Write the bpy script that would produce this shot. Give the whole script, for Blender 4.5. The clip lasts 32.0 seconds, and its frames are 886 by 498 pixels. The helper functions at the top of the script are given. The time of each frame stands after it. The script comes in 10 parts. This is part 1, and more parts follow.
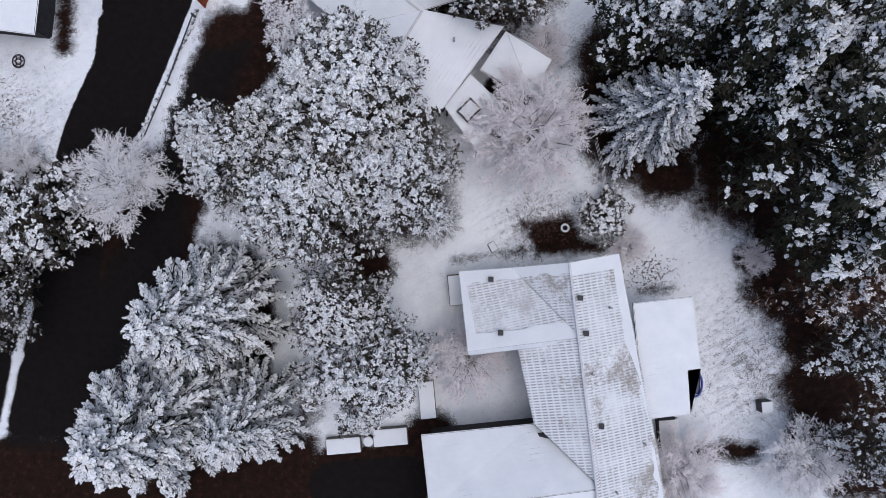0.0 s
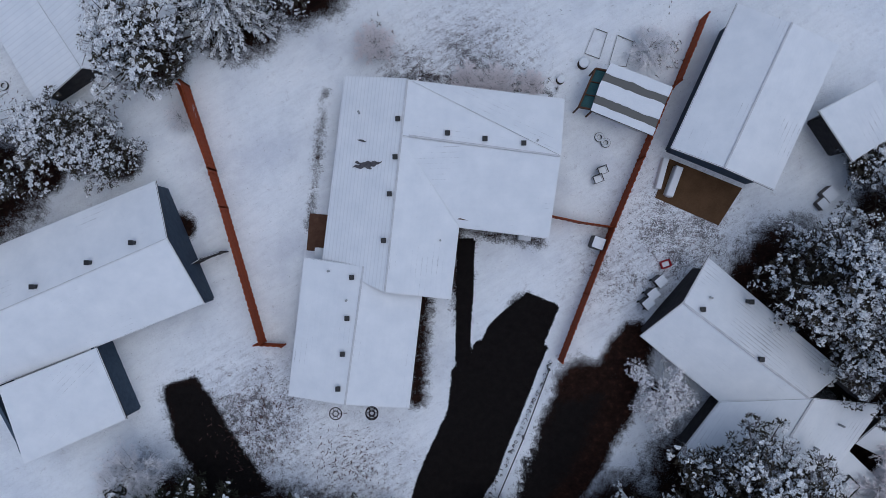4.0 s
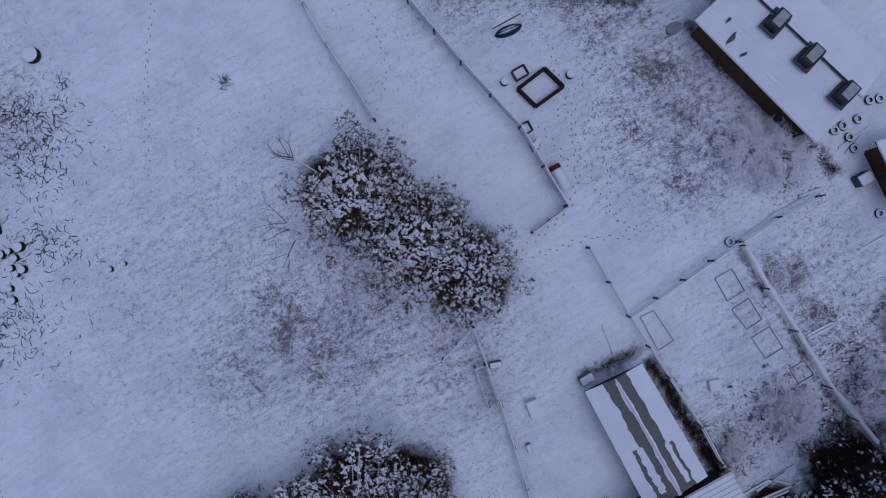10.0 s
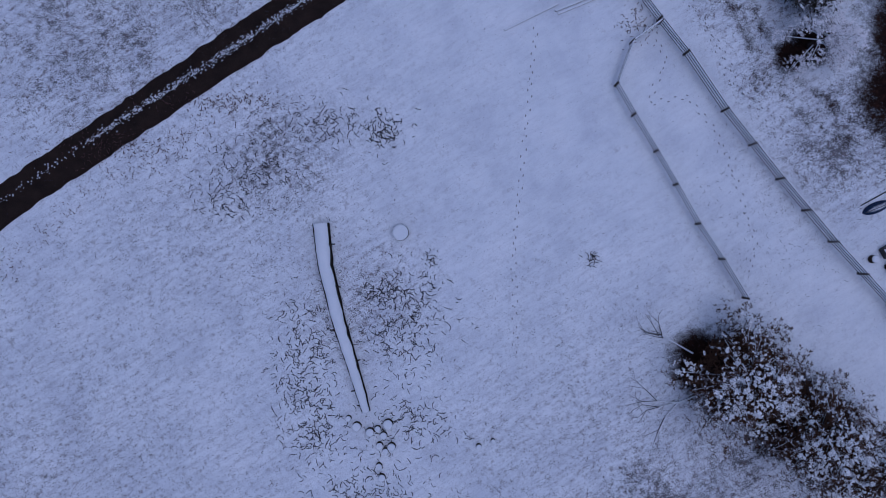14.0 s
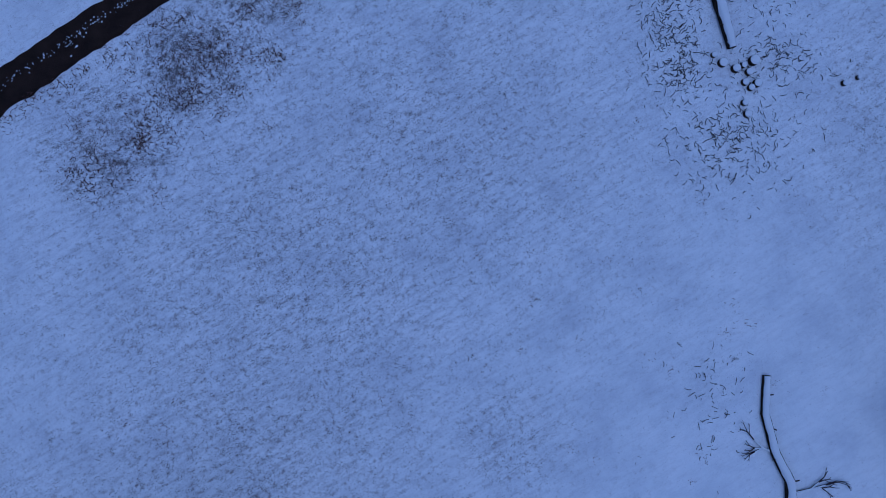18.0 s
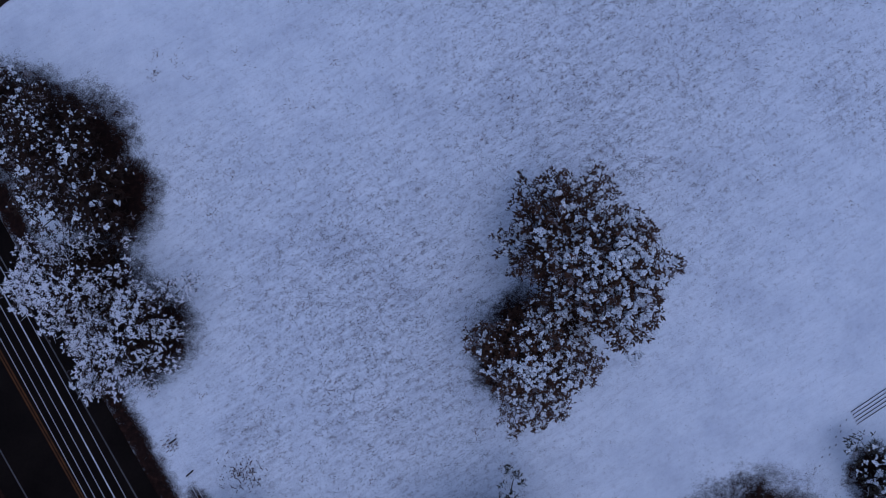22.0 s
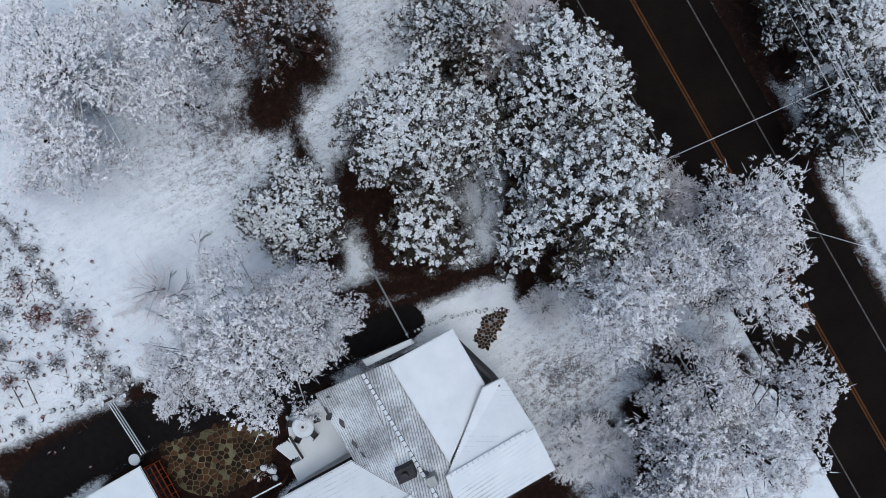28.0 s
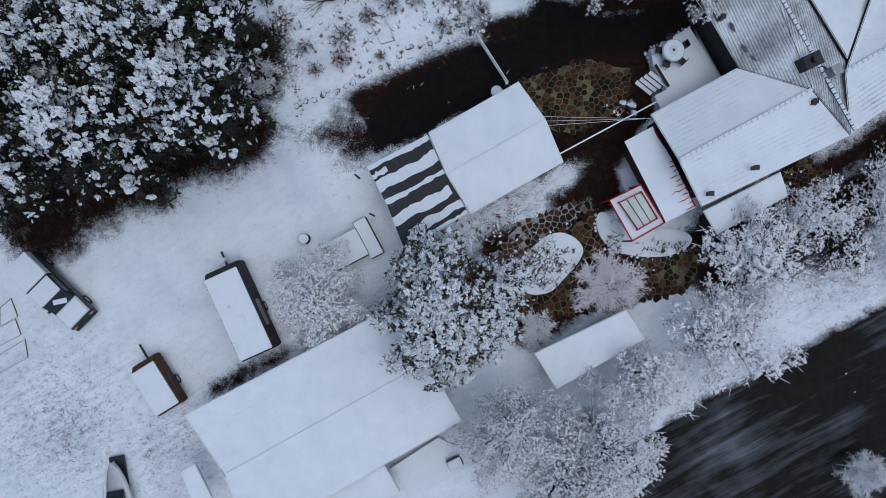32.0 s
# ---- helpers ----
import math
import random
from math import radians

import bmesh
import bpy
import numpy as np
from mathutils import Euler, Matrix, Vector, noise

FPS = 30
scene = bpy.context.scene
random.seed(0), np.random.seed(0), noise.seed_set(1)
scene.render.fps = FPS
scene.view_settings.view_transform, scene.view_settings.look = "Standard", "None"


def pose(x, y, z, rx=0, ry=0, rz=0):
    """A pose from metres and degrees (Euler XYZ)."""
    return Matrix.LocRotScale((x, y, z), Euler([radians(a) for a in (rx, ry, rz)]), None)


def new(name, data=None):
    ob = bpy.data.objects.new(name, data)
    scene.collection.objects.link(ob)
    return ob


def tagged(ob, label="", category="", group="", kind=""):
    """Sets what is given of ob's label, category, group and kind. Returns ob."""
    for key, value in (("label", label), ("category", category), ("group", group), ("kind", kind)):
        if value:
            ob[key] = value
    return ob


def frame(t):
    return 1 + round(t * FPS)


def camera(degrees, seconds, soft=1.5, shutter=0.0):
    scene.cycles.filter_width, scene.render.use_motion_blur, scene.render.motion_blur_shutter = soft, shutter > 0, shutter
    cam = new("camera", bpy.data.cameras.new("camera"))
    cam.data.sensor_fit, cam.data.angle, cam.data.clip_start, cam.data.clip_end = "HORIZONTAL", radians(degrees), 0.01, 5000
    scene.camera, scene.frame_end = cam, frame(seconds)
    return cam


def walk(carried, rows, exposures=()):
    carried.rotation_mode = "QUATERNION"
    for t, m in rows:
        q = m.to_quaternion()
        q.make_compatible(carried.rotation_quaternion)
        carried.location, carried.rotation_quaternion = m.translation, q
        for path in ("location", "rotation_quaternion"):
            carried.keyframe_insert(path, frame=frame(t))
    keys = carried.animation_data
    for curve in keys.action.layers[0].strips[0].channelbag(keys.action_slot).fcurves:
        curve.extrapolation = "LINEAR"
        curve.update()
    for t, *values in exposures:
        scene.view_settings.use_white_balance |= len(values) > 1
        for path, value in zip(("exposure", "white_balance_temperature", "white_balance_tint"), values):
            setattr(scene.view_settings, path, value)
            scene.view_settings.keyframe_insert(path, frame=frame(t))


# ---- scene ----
cam = camera(66, 32.0, soft=0.5)
FLY = 45.0
PATH = [
    (0, 86.37, -71.84), (1, 80.62, -66.16), (2, 74.72, -60.35), (3, 68.78, -54.35),
    (4, 63.07, -48.63), (5, 57.24, -42.79), (6, 51.26, -36.8), (7, 45.25, -30.83),
    (8, 39.3, -24.84), (9, 33.27, -18.87), (10, 27.11, -12.79), (11, 20.95, -6.63),
    (11.5, 17.79, -3.53), (12, 14.82, -0.74), (12.5, 11.84, 0.91), (13, 8.71, 1.41),
    (13.5, 5.75, 0.66), (14, 2.85, -1.13), (14.5, -0.02, -3.83), (15.5, -6.13, -9.82),
    (17, -15.24, -19.1), (18, -21.2, -25.05), (19, -26.92, -30.75), (20, -32.58, -36.46),
    (21, -38.27, -42.12), (22, -43.93, -47.84), (23, -49.74, -53.84), (24, -55.61, -59.77),
    (25, -61.27, -65.55), (26, -67.11, -71.28), (27, -72.91, -77.21), (28, -78.69, -83.31),
    (29, -84.72, -89.27), (30, -90.56, -95.22), (31, -96.39, -101.21), (32, -102.28, -107.29),
]

LOOK = [(0, 0.31, 6000, 9), (2, 0.09, 5850, 3), (3, -0.1, 5650, 3), (6, -0.6, 5150, 17), (9, -0.5, 5350, 21), (10, -0.79, 5000, 18), (11, -0.88, 4500, 15), (13, -0.86, 4800, 21), (14.5, -0.89, 4750, 20), (17, -1.15, 4000, 16), (20, -1.29, 3950, 14), (21.5, -1.09, 4350, 16), (23, -0.47, 5100, 20), (24.5, -0.07, 5550, 9), (26.5, 0.13, 5700, -3), (28, 0.22, 5800, 0), (30, -0.05, 5780, 10), (32, -0.12, 5450, 2)]
walk(cam, [(t, pose(x, y, FLY)) for t, x, y in PATH], LOOK)

# ---- sky and light: a dim overcast winter morning ----
world = bpy.data.worlds.new("overcast")
scene.world = world
world.use_nodes = True
wn = world.node_tree
sky = wn.nodes.new("ShaderNodeTexSky")
sky.sky_type, sky.sun_disc, sky.sun_elevation, sky.sun_rotation = "NISHITA", False, radians(75), radians(140)
sky.air_density, sky.dust_density = 1.0, 4.0
wn.links.new(sky.outputs[0], wn.nodes["Background"].inputs[0])
wn.nodes["Background"].inputs[1].default_value = 0.1
sun_data = bpy.data.lights.new("sun", "SUN")
sun_data.energy, sun_data.angle, sun_data.color = 0.6, radians(60), (1.0, 0.96, 0.92)
sun = new("sun", sun_data)
sun.rotation_euler = (radians(15), 0, radians(140))


# ---- materials ----
def mat(name, rough=0.8, metal=0.0):
    m = bpy.data.materials.new(name)
    m.use_nodes = True
    b = m.node_tree.nodes["Principled BSDF"]
    b.inputs["Roughness"].default_value, b.inputs["Metallic"].default_value = rough, metal
    b.inputs["Specular IOR Level"].default_value = 0.5 if rough < 0.6 else 0.12
    return m, m.node_tree, b


def node(nt, kind, **values):
    n = nt.nodes.new(kind)
    for k, v in values.items():
        n.inputs[k.replace("_", " ")].default_value = v
    return n


def ramp(nt, source, stops):
    r = nt.nodes.new("ShaderNodeValToRGB")
    els = r.color_ramp.elements
    while len(els) < len(stops):
        els.new(0.5)
    for e, (p, c) in zip(els, stops):
        e.position, e.color = p, (*c, 1) if len(c) == 3 else c
    nt.links.new(source, r.inputs[0])
    return r.outputs[0]


def grey(v):
    return (v, v, v)


def noise_tex(nt, coords, scale, detail=4.0, rough=0.6):
    n = node(nt, "ShaderNodeTexNoise", Scale=scale, Detail=detail, Roughness=rough)
    nt.links.new(coords, n.inputs["Vector"])
    return n.outputs[0]


def mixc(nt, fac, a, b):
    m = nt.nodes.new("ShaderNodeMix")
    m.data_type = "RGBA"
    nt.links.new(fac, m.inputs[0])
    for sock, v in ((m.inputs[6], a), (m.inputs[7], b)):
        if isinstance(v, tuple):
            sock.default_value = (*v, 1)
        else:
            nt.links.new(v, sock)
    return m.outputs[2]


def maths(nt, op, a, b=None):
    m = nt.nodes.new("ShaderNodeMath")
    m.operation = op
    for sock, v in zip(m.inputs, (a, b)):
        if v is None:
            continue
        if isinstance(v, (int, float)):
            sock.default_value = v
        else:
            nt.links.new(v, sock)
    return m.outputs[0]


def bump(nt, b, height, strength=0.3, distance=0.05):
    n = node(nt, "ShaderNodeBump", Strength=strength, Distance=distance)
    nt.links.new(height, n.inputs["Height"])
    nt.links.new(n.outputs[0], b.inputs["Normal"])


def coords(nt, which="Object"):
    return nt.nodes.new("ShaderNodeTexCoord").outputs[which]


def plain(name, dark, light, rough=0.8, metal=0.0, scale=3.0, bumps=0.2, dist=0.02):
    """A weathered surface between two colours, at two scales."""
    m, nt, b = mat(name, rough, metal)
    c = coords(nt)
    big, small = noise_tex(nt, c, scale, 5), noise_tex(nt, c, scale * 14, 3)
    mixed = maths(nt, "ADD", maths(nt, "MULTIPLY", big, 0.65), maths(nt, "MULTIPLY", small, 0.35))
    nt.links.new(ramp(nt, mixed, [(0.3, dark), (0.7, light)]), b.inputs["Base Color"])
    bump(nt, b, small, bumps, dist)
    return m


def snowed(name, dark, light, cover=0.55, rough=0.85, scale=4.0):
    """A surface on whose upward sides snow lies."""
    m, nt, b = mat(name, rough)
    c = coords(nt)
    small = noise_tex(nt, c, scale * 5, 3)
    base = ramp(nt, noise_tex(nt, c, scale, 5), [(0.3, dark), (0.7, light)])
    geo = nt.nodes.new("ShaderNodeNewGeometry")
    sep = nt.nodes.new("ShaderNodeSeparateXYZ")
    nt.links.new(geo.outputs["Normal"], sep.inputs[0])
    up = maths(nt, "ADD", sep.outputs[2], maths(nt, "MULTIPLY", maths(nt, "SUBTRACT", small, 0.5), 0.7))
    fac = ramp(nt, up, [(cover, grey(0)), (min(cover + 0.15, 1), grey(1))])
    nt.links.new(mixc(nt, fac, base, (0.78, 0.8, 0.84)), b.inputs["Base Color"])
    bump(nt, b, small, 0.3, 0.03)
    return m


SNOW = plain("snow", (0.74, 0.76, 0.8), (0.84, 0.85, 0.88), 0.7, 0, 0.8, 0.25, 0.03)
SNOW_DIRTY = plain("dirty_packed_snow", (0.04, 0.04, 0.045), (0.28, 0.28, 0.31), 0.6, 0, 1.6)
FROST = plain("frosted_twig", (0.78, 0.76, 0.8), (0.95, 0.935, 0.955), 0.8, 0, 2.0)
FROST_PINK = plain("frosted_pink_twig", (0.74, 0.67, 0.7), (0.9, 0.86, 0.88), 0.8, 0, 2.0)
RIDGE = plain("grey_ridge_cap", (0.5, 0.49, 0.51), (0.7, 0.7, 0.73), 0.7)
FROST_BED = plain("frosted_bark_brown", (0.1, 0.08, 0.085), (0.45, 0.41, 0.44), 0.85, 0, 2.0)
TRACE = plain("trodden_snow", (0.16, 0.15, 0.16), (0.3, 0.29, 0.31), 0.8)


def broken_snow(name, dark, light, low=0.36, high=0.52, scale=13.0):
    """Snow on foliage, with the needles or twigs below it poking through in specks."""
    m, nt, b = mat(name, 0.75)
    c = coords(nt)
    specks, drift = noise_tex(nt, c, scale, 3, 0.7), noise_tex(nt, c, 1.1, 3)
    v = maths(nt, "ADD", maths(nt, "MULTIPLY", specks, 0.75), maths(nt, "MULTIPLY", drift, 0.25))
    nt.links.new(ramp(nt, v, [(low, dark), (high, light), (0.7, tuple(min(0.97, q * 1.07) for q in light))]), b.inputs["Base Color"])
    bump(nt, b, specks, 0.5, 0.04)
    return m


CLUMP = broken_snow("clumped_snow", (0.26, 0.25, 0.26), (0.86, 0.87, 0.9))
CLUMP_THIN = broken_snow("thin_clumped_snow", (0.16, 0.12, 0.115), (0.82, 0.81, 0.84), 0.4, 0.57)
DUSTED = plain("snow_dusted_needles", (0.07, 0.065, 0.063), (0.42, 0.41, 0.44), 0.8, 0, 2.0)
DUSTED_BROWN = plain("snow_dusted_leaves", (0.07, 0.045, 0.04), (0.32, 0.28, 0.28), 0.8, 0, 2.0)
NEEDLE = plain("dark_needles", (0.01, 0.01, 0.008), (0.04, 0.043, 0.028), 0.75, 0, 1.2)
LEAF = plain("dull_evergreen_leaf", (0.022, 0.018, 0.013), (0.085, 0.074, 0.055), 0.7, 0, 1.2)
BROWN_LEAF = plain("brown_winter_leaf", (0.03, 0.018, 0.012), (0.1, 0.05, 0.03), 0.8, 0, 1.2)
GLOOM_LEAF = plain("withered_dark_leaf", (0.012, 0.008, 0.006), (0.05, 0.027, 0.018), 0.8, 0, 1.2)
BARK = plain("bark", (0.02, 0.015, 0.012), (0.07, 0.05, 0.04), 0.9, 0, 5.0, 0.6)
BARK_SNOW = snowed("snowy_bark", (0.02, 0.015, 0.012), (0.08, 0.06, 0.05), 0.5)
WOOD_SNOW = snowed("snowy_weathered_wood", (0.06, 0.045, 0.035), (0.16, 0.12, 0.1), 0.6)
RAIL = snowed("old_rail_wood", (0.035, 0.03, 0.027), (0.12, 0.1, 0.09), 0.74)
RED_WOOD = plain("red_brown_fence_paint", (0.22, 0.042, 0.017), (0.42, 0.095, 0.033), 0.75, 0, 2.0)
WALL_DARK = plain("dark_siding", (0.03, 0.03, 0.035), (0.07, 0.065, 0.065), 0.8)
WALL_BLUE = plain("blue_grey_siding", (0.05, 0.07, 0.1), (0.09, 0.12, 0.16), 0.8)
WALL_BROWN = plain("brown_siding", (0.06, 0.03, 0.02), (0.13, 0.07, 0.045), 0.8)
WHITE_PAINT = plain("white_paint", (0.62, 0.62, 0.63), (0.78, 0.78, 0.78), 0.5)
BLACK = plain("black_metal", (0.01, 0.01, 0.012), (0.03, 0.03, 0.035), 0.5, 0.3)
GREY_METAL = plain("grey_metal", (0.2, 0.21, 0.22), (0.36, 0.37, 0.38), 0.45, 0.6)
ASPHALT = plain("wet_asphalt", (0.005, 0.0038, 0.0034), (0.014, 0.01, 0.0082), 0.8, 0, 0.35, 0.3, 0.01)
ASPHALT.node_tree.nodes["Principled BSDF"].inputs["Specular IOR Level"].default_value = 0.03


def icy_asphalt():
    """Wet asphalt with thin frozen slush drawn out along the way the wheels run."""
    m, nt, b = mat("icy_asphalt", 0.6)
    c = coords(nt)
    lengthwise = nt.nodes.new("ShaderNodeMapping")
    lengthwise.vector_type = "TEXTURE"
    lengthwise.inputs["Rotation"].default_value = (0, 0, radians(28))
    lengthwise.inputs["Scale"].default_value = (7.0, 0.55, 1.0)
    nt.links.new(c, lengthwise.inputs["Vector"])
    film = maths(nt, "ADD", maths(nt, "MULTIPLY", noise_tex(nt, lengthwise.outputs[0], 1.0, 5, 0.65), 0.6), maths(nt, "MULTIPLY", noise_tex(nt, c, 0.16, 3), 0.55))
    tar = ramp(nt, noise_tex(nt, c, 2.0, 5), [(0.3, (0.005, 0.0038, 0.0034)), (0.7, (0.014, 0.011, 0.0095))])
    nt.links.new(mixc(nt, ramp(nt, film, [(0.56, grey(0.0)), (0.68, grey(0.35)), (0.78, grey(0.9))]), tar, (0.16, 0.17, 0.2)), b.inputs["Base Color"])
    return m


ASPHALT_ICY = icy_asphalt()
YELLOW = plain("worn_yellow_paint", (0.03, 0.013, 0.006), (0.12, 0.046, 0.012), 0.7, 0, 1.2)
WHITE_LINE = plain("worn_white_paint", (0.035, 0.03, 0.03), (0.15, 0.14, 0.14), 0.7, 0, 3.0)
MUD_TRACK = plain("dark_wet_mud", (0.008, 0.005, 0.004), (0.032, 0.019, 0.014), 0.7, 0, 0.9, 0.5, 0.03)
MUD_WET = plain("wet_brown_concrete", (0.06, 0.032, 0.014), (0.12, 0.065, 0.032), 0.6, 0, 0.8, 0.2)
GLASS_DARK = plain("dark_glass", (0.01, 0.012, 0.015), (0.03, 0.035, 0.04), 0.12)
RUBBER = plain("tyre_rubber", (0.01, 0.01, 0.01), (0.03, 0.03, 0.03), 0.85)
RED_BARE = plain("bright_red_paint", (0.3, 0.012, 0.02), (0.48, 0.03, 0.04), 0.6, 0, 2.0)


def ground_material():
    m, nt, b = mat("snowy_ground", 0.85)
    c = coords(nt)

    def attr(name):
        a = nt.nodes.new("ShaderNodeAttribute")
        a.attribute_name = name
        return a.outputs["Fac"]

    n0, n1, n2, n3 = noise_tex(nt, c, 0.5, 3), noise_tex(nt, c, 0.22, 6, 0.65), noise_tex(nt, c, 2.2, 6, 0.7), noise_tex(nt, c, 12.0, 5, 0.8)
    snow = ramp(nt, n1, [(0.3, (0.7, 0.72, 0.78)), (0.5, (0.83, 0.85, 0.89)), (0.68, (0.9, 0.91, 0.94))])
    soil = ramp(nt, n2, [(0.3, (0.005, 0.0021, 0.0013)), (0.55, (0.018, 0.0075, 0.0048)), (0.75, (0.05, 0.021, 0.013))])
    grain = maths(nt, "ADD", maths(nt, "MULTIPLY", n2, 0.35), maths(nt, "MULTIPLY", n3, 0.65))
    # rows left by the mower, and a crust that is rough at every size
    along = nt.nodes.new("ShaderNodeMapping")
    along.vector_type = "TEXTURE"
    along.inputs["Rotation"].default_value = (0, 0, radians(31))
    along.inputs["Scale"].default_value = (2.4, 0.5, 1.0)
    nt.links.new(c, along.inputs["Vector"])
    crust = maths(nt, "ADD", maths(nt, "MULTIPLY", noise_tex(nt, along.outputs[0], 1.5, 5, 0.75), 0.6), maths(nt, "MULTIPLY", noise_tex(nt, c, 9.0, 4, 0.8), 0.4))
    marks = ramp(nt, crust, [(0.38, grey(0.9)), (0.48, grey(0.3)), (0.56, grey(0.0))])
    blades = maths(nt, "MINIMUM", maths(nt, "ADD", maths(nt, "MULTIPLY", attr("grass"), 1.5), 0.13), 1.0)
    snow = mixc(nt, maths(nt, "MULTIPLY", marks, blades), snow, (0.33, 0.32, 0.36))
    # grass blades that stick out of the snow
    patchy = maths(nt, "MULTIPLY", attr("grass"), ramp(nt, n0, [(0.36, grey(0.1)), (0.64, grey(0.21))]))
    tuft = maths(nt, "SUBTRACT", maths(nt, "ADD", grain, patchy), 0.607)
    thin = ramp(nt, maths(nt, "MULTIPLY", tuft, 9.0), [(0.0, grey(0)), (0.35, grey(0.9))])
    snow = mixc(nt, thin, snow, (0.085, 0.075, 0.078))
    weeds = ramp(nt, noise_tex(nt, c, 2.4, 6, 0.78), [(0.545, grey(0)), (0.62, grey(0.75))])
    snow = mixc(nt, maths(nt, "MULTIPLY", weeds, maths(nt, "MINIMUM", maths(nt, "MULTIPLY", attr("grass"), 2.0), 1.0)), snow, (0.15, 0.11, 0.11))
    tussock = ramp(nt, noise_tex(nt, c, 1.15, 5, 0.72), [(0.6, grey(0.0)), (0.72, grey(0.5))])
    snow = mixc(nt, maths(nt, "MULTIPLY", tussock, ramp(nt, n3, [(0.45, grey(0.0)), (0.55, grey(1.0))])), snow, (0.3, 0.26, 0.27))
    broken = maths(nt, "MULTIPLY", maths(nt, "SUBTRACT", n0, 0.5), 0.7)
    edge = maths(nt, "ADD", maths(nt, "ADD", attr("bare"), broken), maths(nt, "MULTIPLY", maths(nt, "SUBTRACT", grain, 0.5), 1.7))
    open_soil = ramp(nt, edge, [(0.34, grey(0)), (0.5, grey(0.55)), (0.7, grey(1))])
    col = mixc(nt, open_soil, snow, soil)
    edge2 = maths(nt, "ADD", maths(nt, "ADD", attr("tarmac"), maths(nt, "MULTIPLY", broken, 0.5)), maths(nt, "MULTIPLY", maths(nt, "SUBTRACT", grain, 0.5), 1.1))
    tar = ramp(nt, edge2, [(0.46, grey(0)), (0.56, grey(1))])
    col = mixc(nt, tar, col, ramp(nt, n2, [(0.3, (0.0035, 0.0026, 0.0026)), (0.7, (0.0105, 0.008, 0.0076))]))
    nt.links.new(col, b.inputs["Base Color"])
    hummock = maths(nt, "ADD", maths(nt, "MULTIPLY", noise_tex(nt, c, 5.0, 3, 0.6), 1.6), grain)
    bump(nt, b, hummock, 0.35, 0.08)
    return m


GROUND = ground_material()


def roof_material(name, melt, tile, course=0.33, axis=1, most=0.8, lines=0.0):
    """Snow on a roof; melt: how much of the covering shows through, in courses across the slope."""
    m, nt, b = mat(name, 0.75)
    uv = nt.nodes.new("ShaderNodeUVMap").outputs[0]
    c = coords(nt)
    sep = nt.nodes.new("ShaderNodeSeparateXYZ")
    nt.links.new(uv, sep.inputs[0])
    row = maths(nt, "FRACT", maths(nt, "DIVIDE", sep.outputs[axis], course))
    lip = ramp(nt, row, [(0.0, grey(1)), (0.25, grey(0.25)), (0.8, grey(0.0)), (1.0, grey(0.8))])
    big, small = noise_tex(nt, c, 0.45, 4), noise_tex(nt, c, 6.0, 4, 0.75)
    v = maths(nt, "ADD", maths(nt, "MULTIPLY", lip, 0.3), maths(nt, "ADD", maths(nt, "MULTIPLY", big, 0.9), maths(nt, "MULTIPLY", small, 0.5)))
    fac = ramp(nt, maths(nt, "SUBTRACT", v, 1.0 - melt), [(0.0, grey(0)), (0.35, grey(most))])
    if lines:
        rib = ramp(nt, row, [(0.0, grey(lines)), (0.2, grey(0.0)), (0.86, grey(0.0)), (1.0, grey(lines))])
        fac = maths(nt, "MAXIMUM", fac, maths(nt, "MULTIPLY", rib, ramp(nt, small, [(0.25, grey(0.5)), (0.7, grey(1.0))])))
    snow = ramp(nt, noise_tex(nt, c, 0.8, 5), [(0.3, (0.76, 0.78, 0.82)), (0.7, (0.85, 0.86, 0.89))])
    nt.links.new(mixc(nt, fac, snow, tile), b.inputs["Base Color"])
    bump(nt, b, maths(nt, "ADD", maths(nt, "MULTIPLY", lip, -0.3), small), 0.25, 0.03)
    return m


ROOF = roof_material("snow_covered_roof", -0.05, (0.12, 0.1, 0.1))
ROOF_THIN = roof_material("thinly_snowed_tiles", 0.07, (0.2, 0.17, 0.18), 0.26)
ROOF_WORN = roof_material("half_melted_tiles", 0.4, (0.06, 0.05, 0.055), 0.17)
ROOF_METAL = roof_material("snowy_corrugated_roof", -0.02, (0.2, 0.17, 0.19), 0.33, 0, lines=0.75)
ROOF_COURSE = roof_material("snowy_coursed_roof", 0.0, (0.16, 0.14, 0.15), 0.3)
ROOF_BARE = roof_material("bare_corrugated_sheet", 0.75, (0.022, 0.021, 0.023), 0.13, 0, 0.97)
GLAZING = roof_material("dull_glazing", 0.75, (0.1, 0.094, 0.082), 0.5, 0, 0.92)
ROOF_GROOVED = roof_material("grooved_snowy_roof", 0.06, (0.14, 0.13, 0.14), 0.3, 1, 0.75, lines=0.035)
ROOF_FAINT = roof_material("faintly_ribbed_snowy_roof", -0.08, (0.34, 0.32, 0.34), 0.36, 0, lines=0.16)
ROOF_LINED = roof_material("finely_lined_snowy_roof", -0.06, (0.3, 0.28, 0.3), 0.24, 1, lines=0.22)


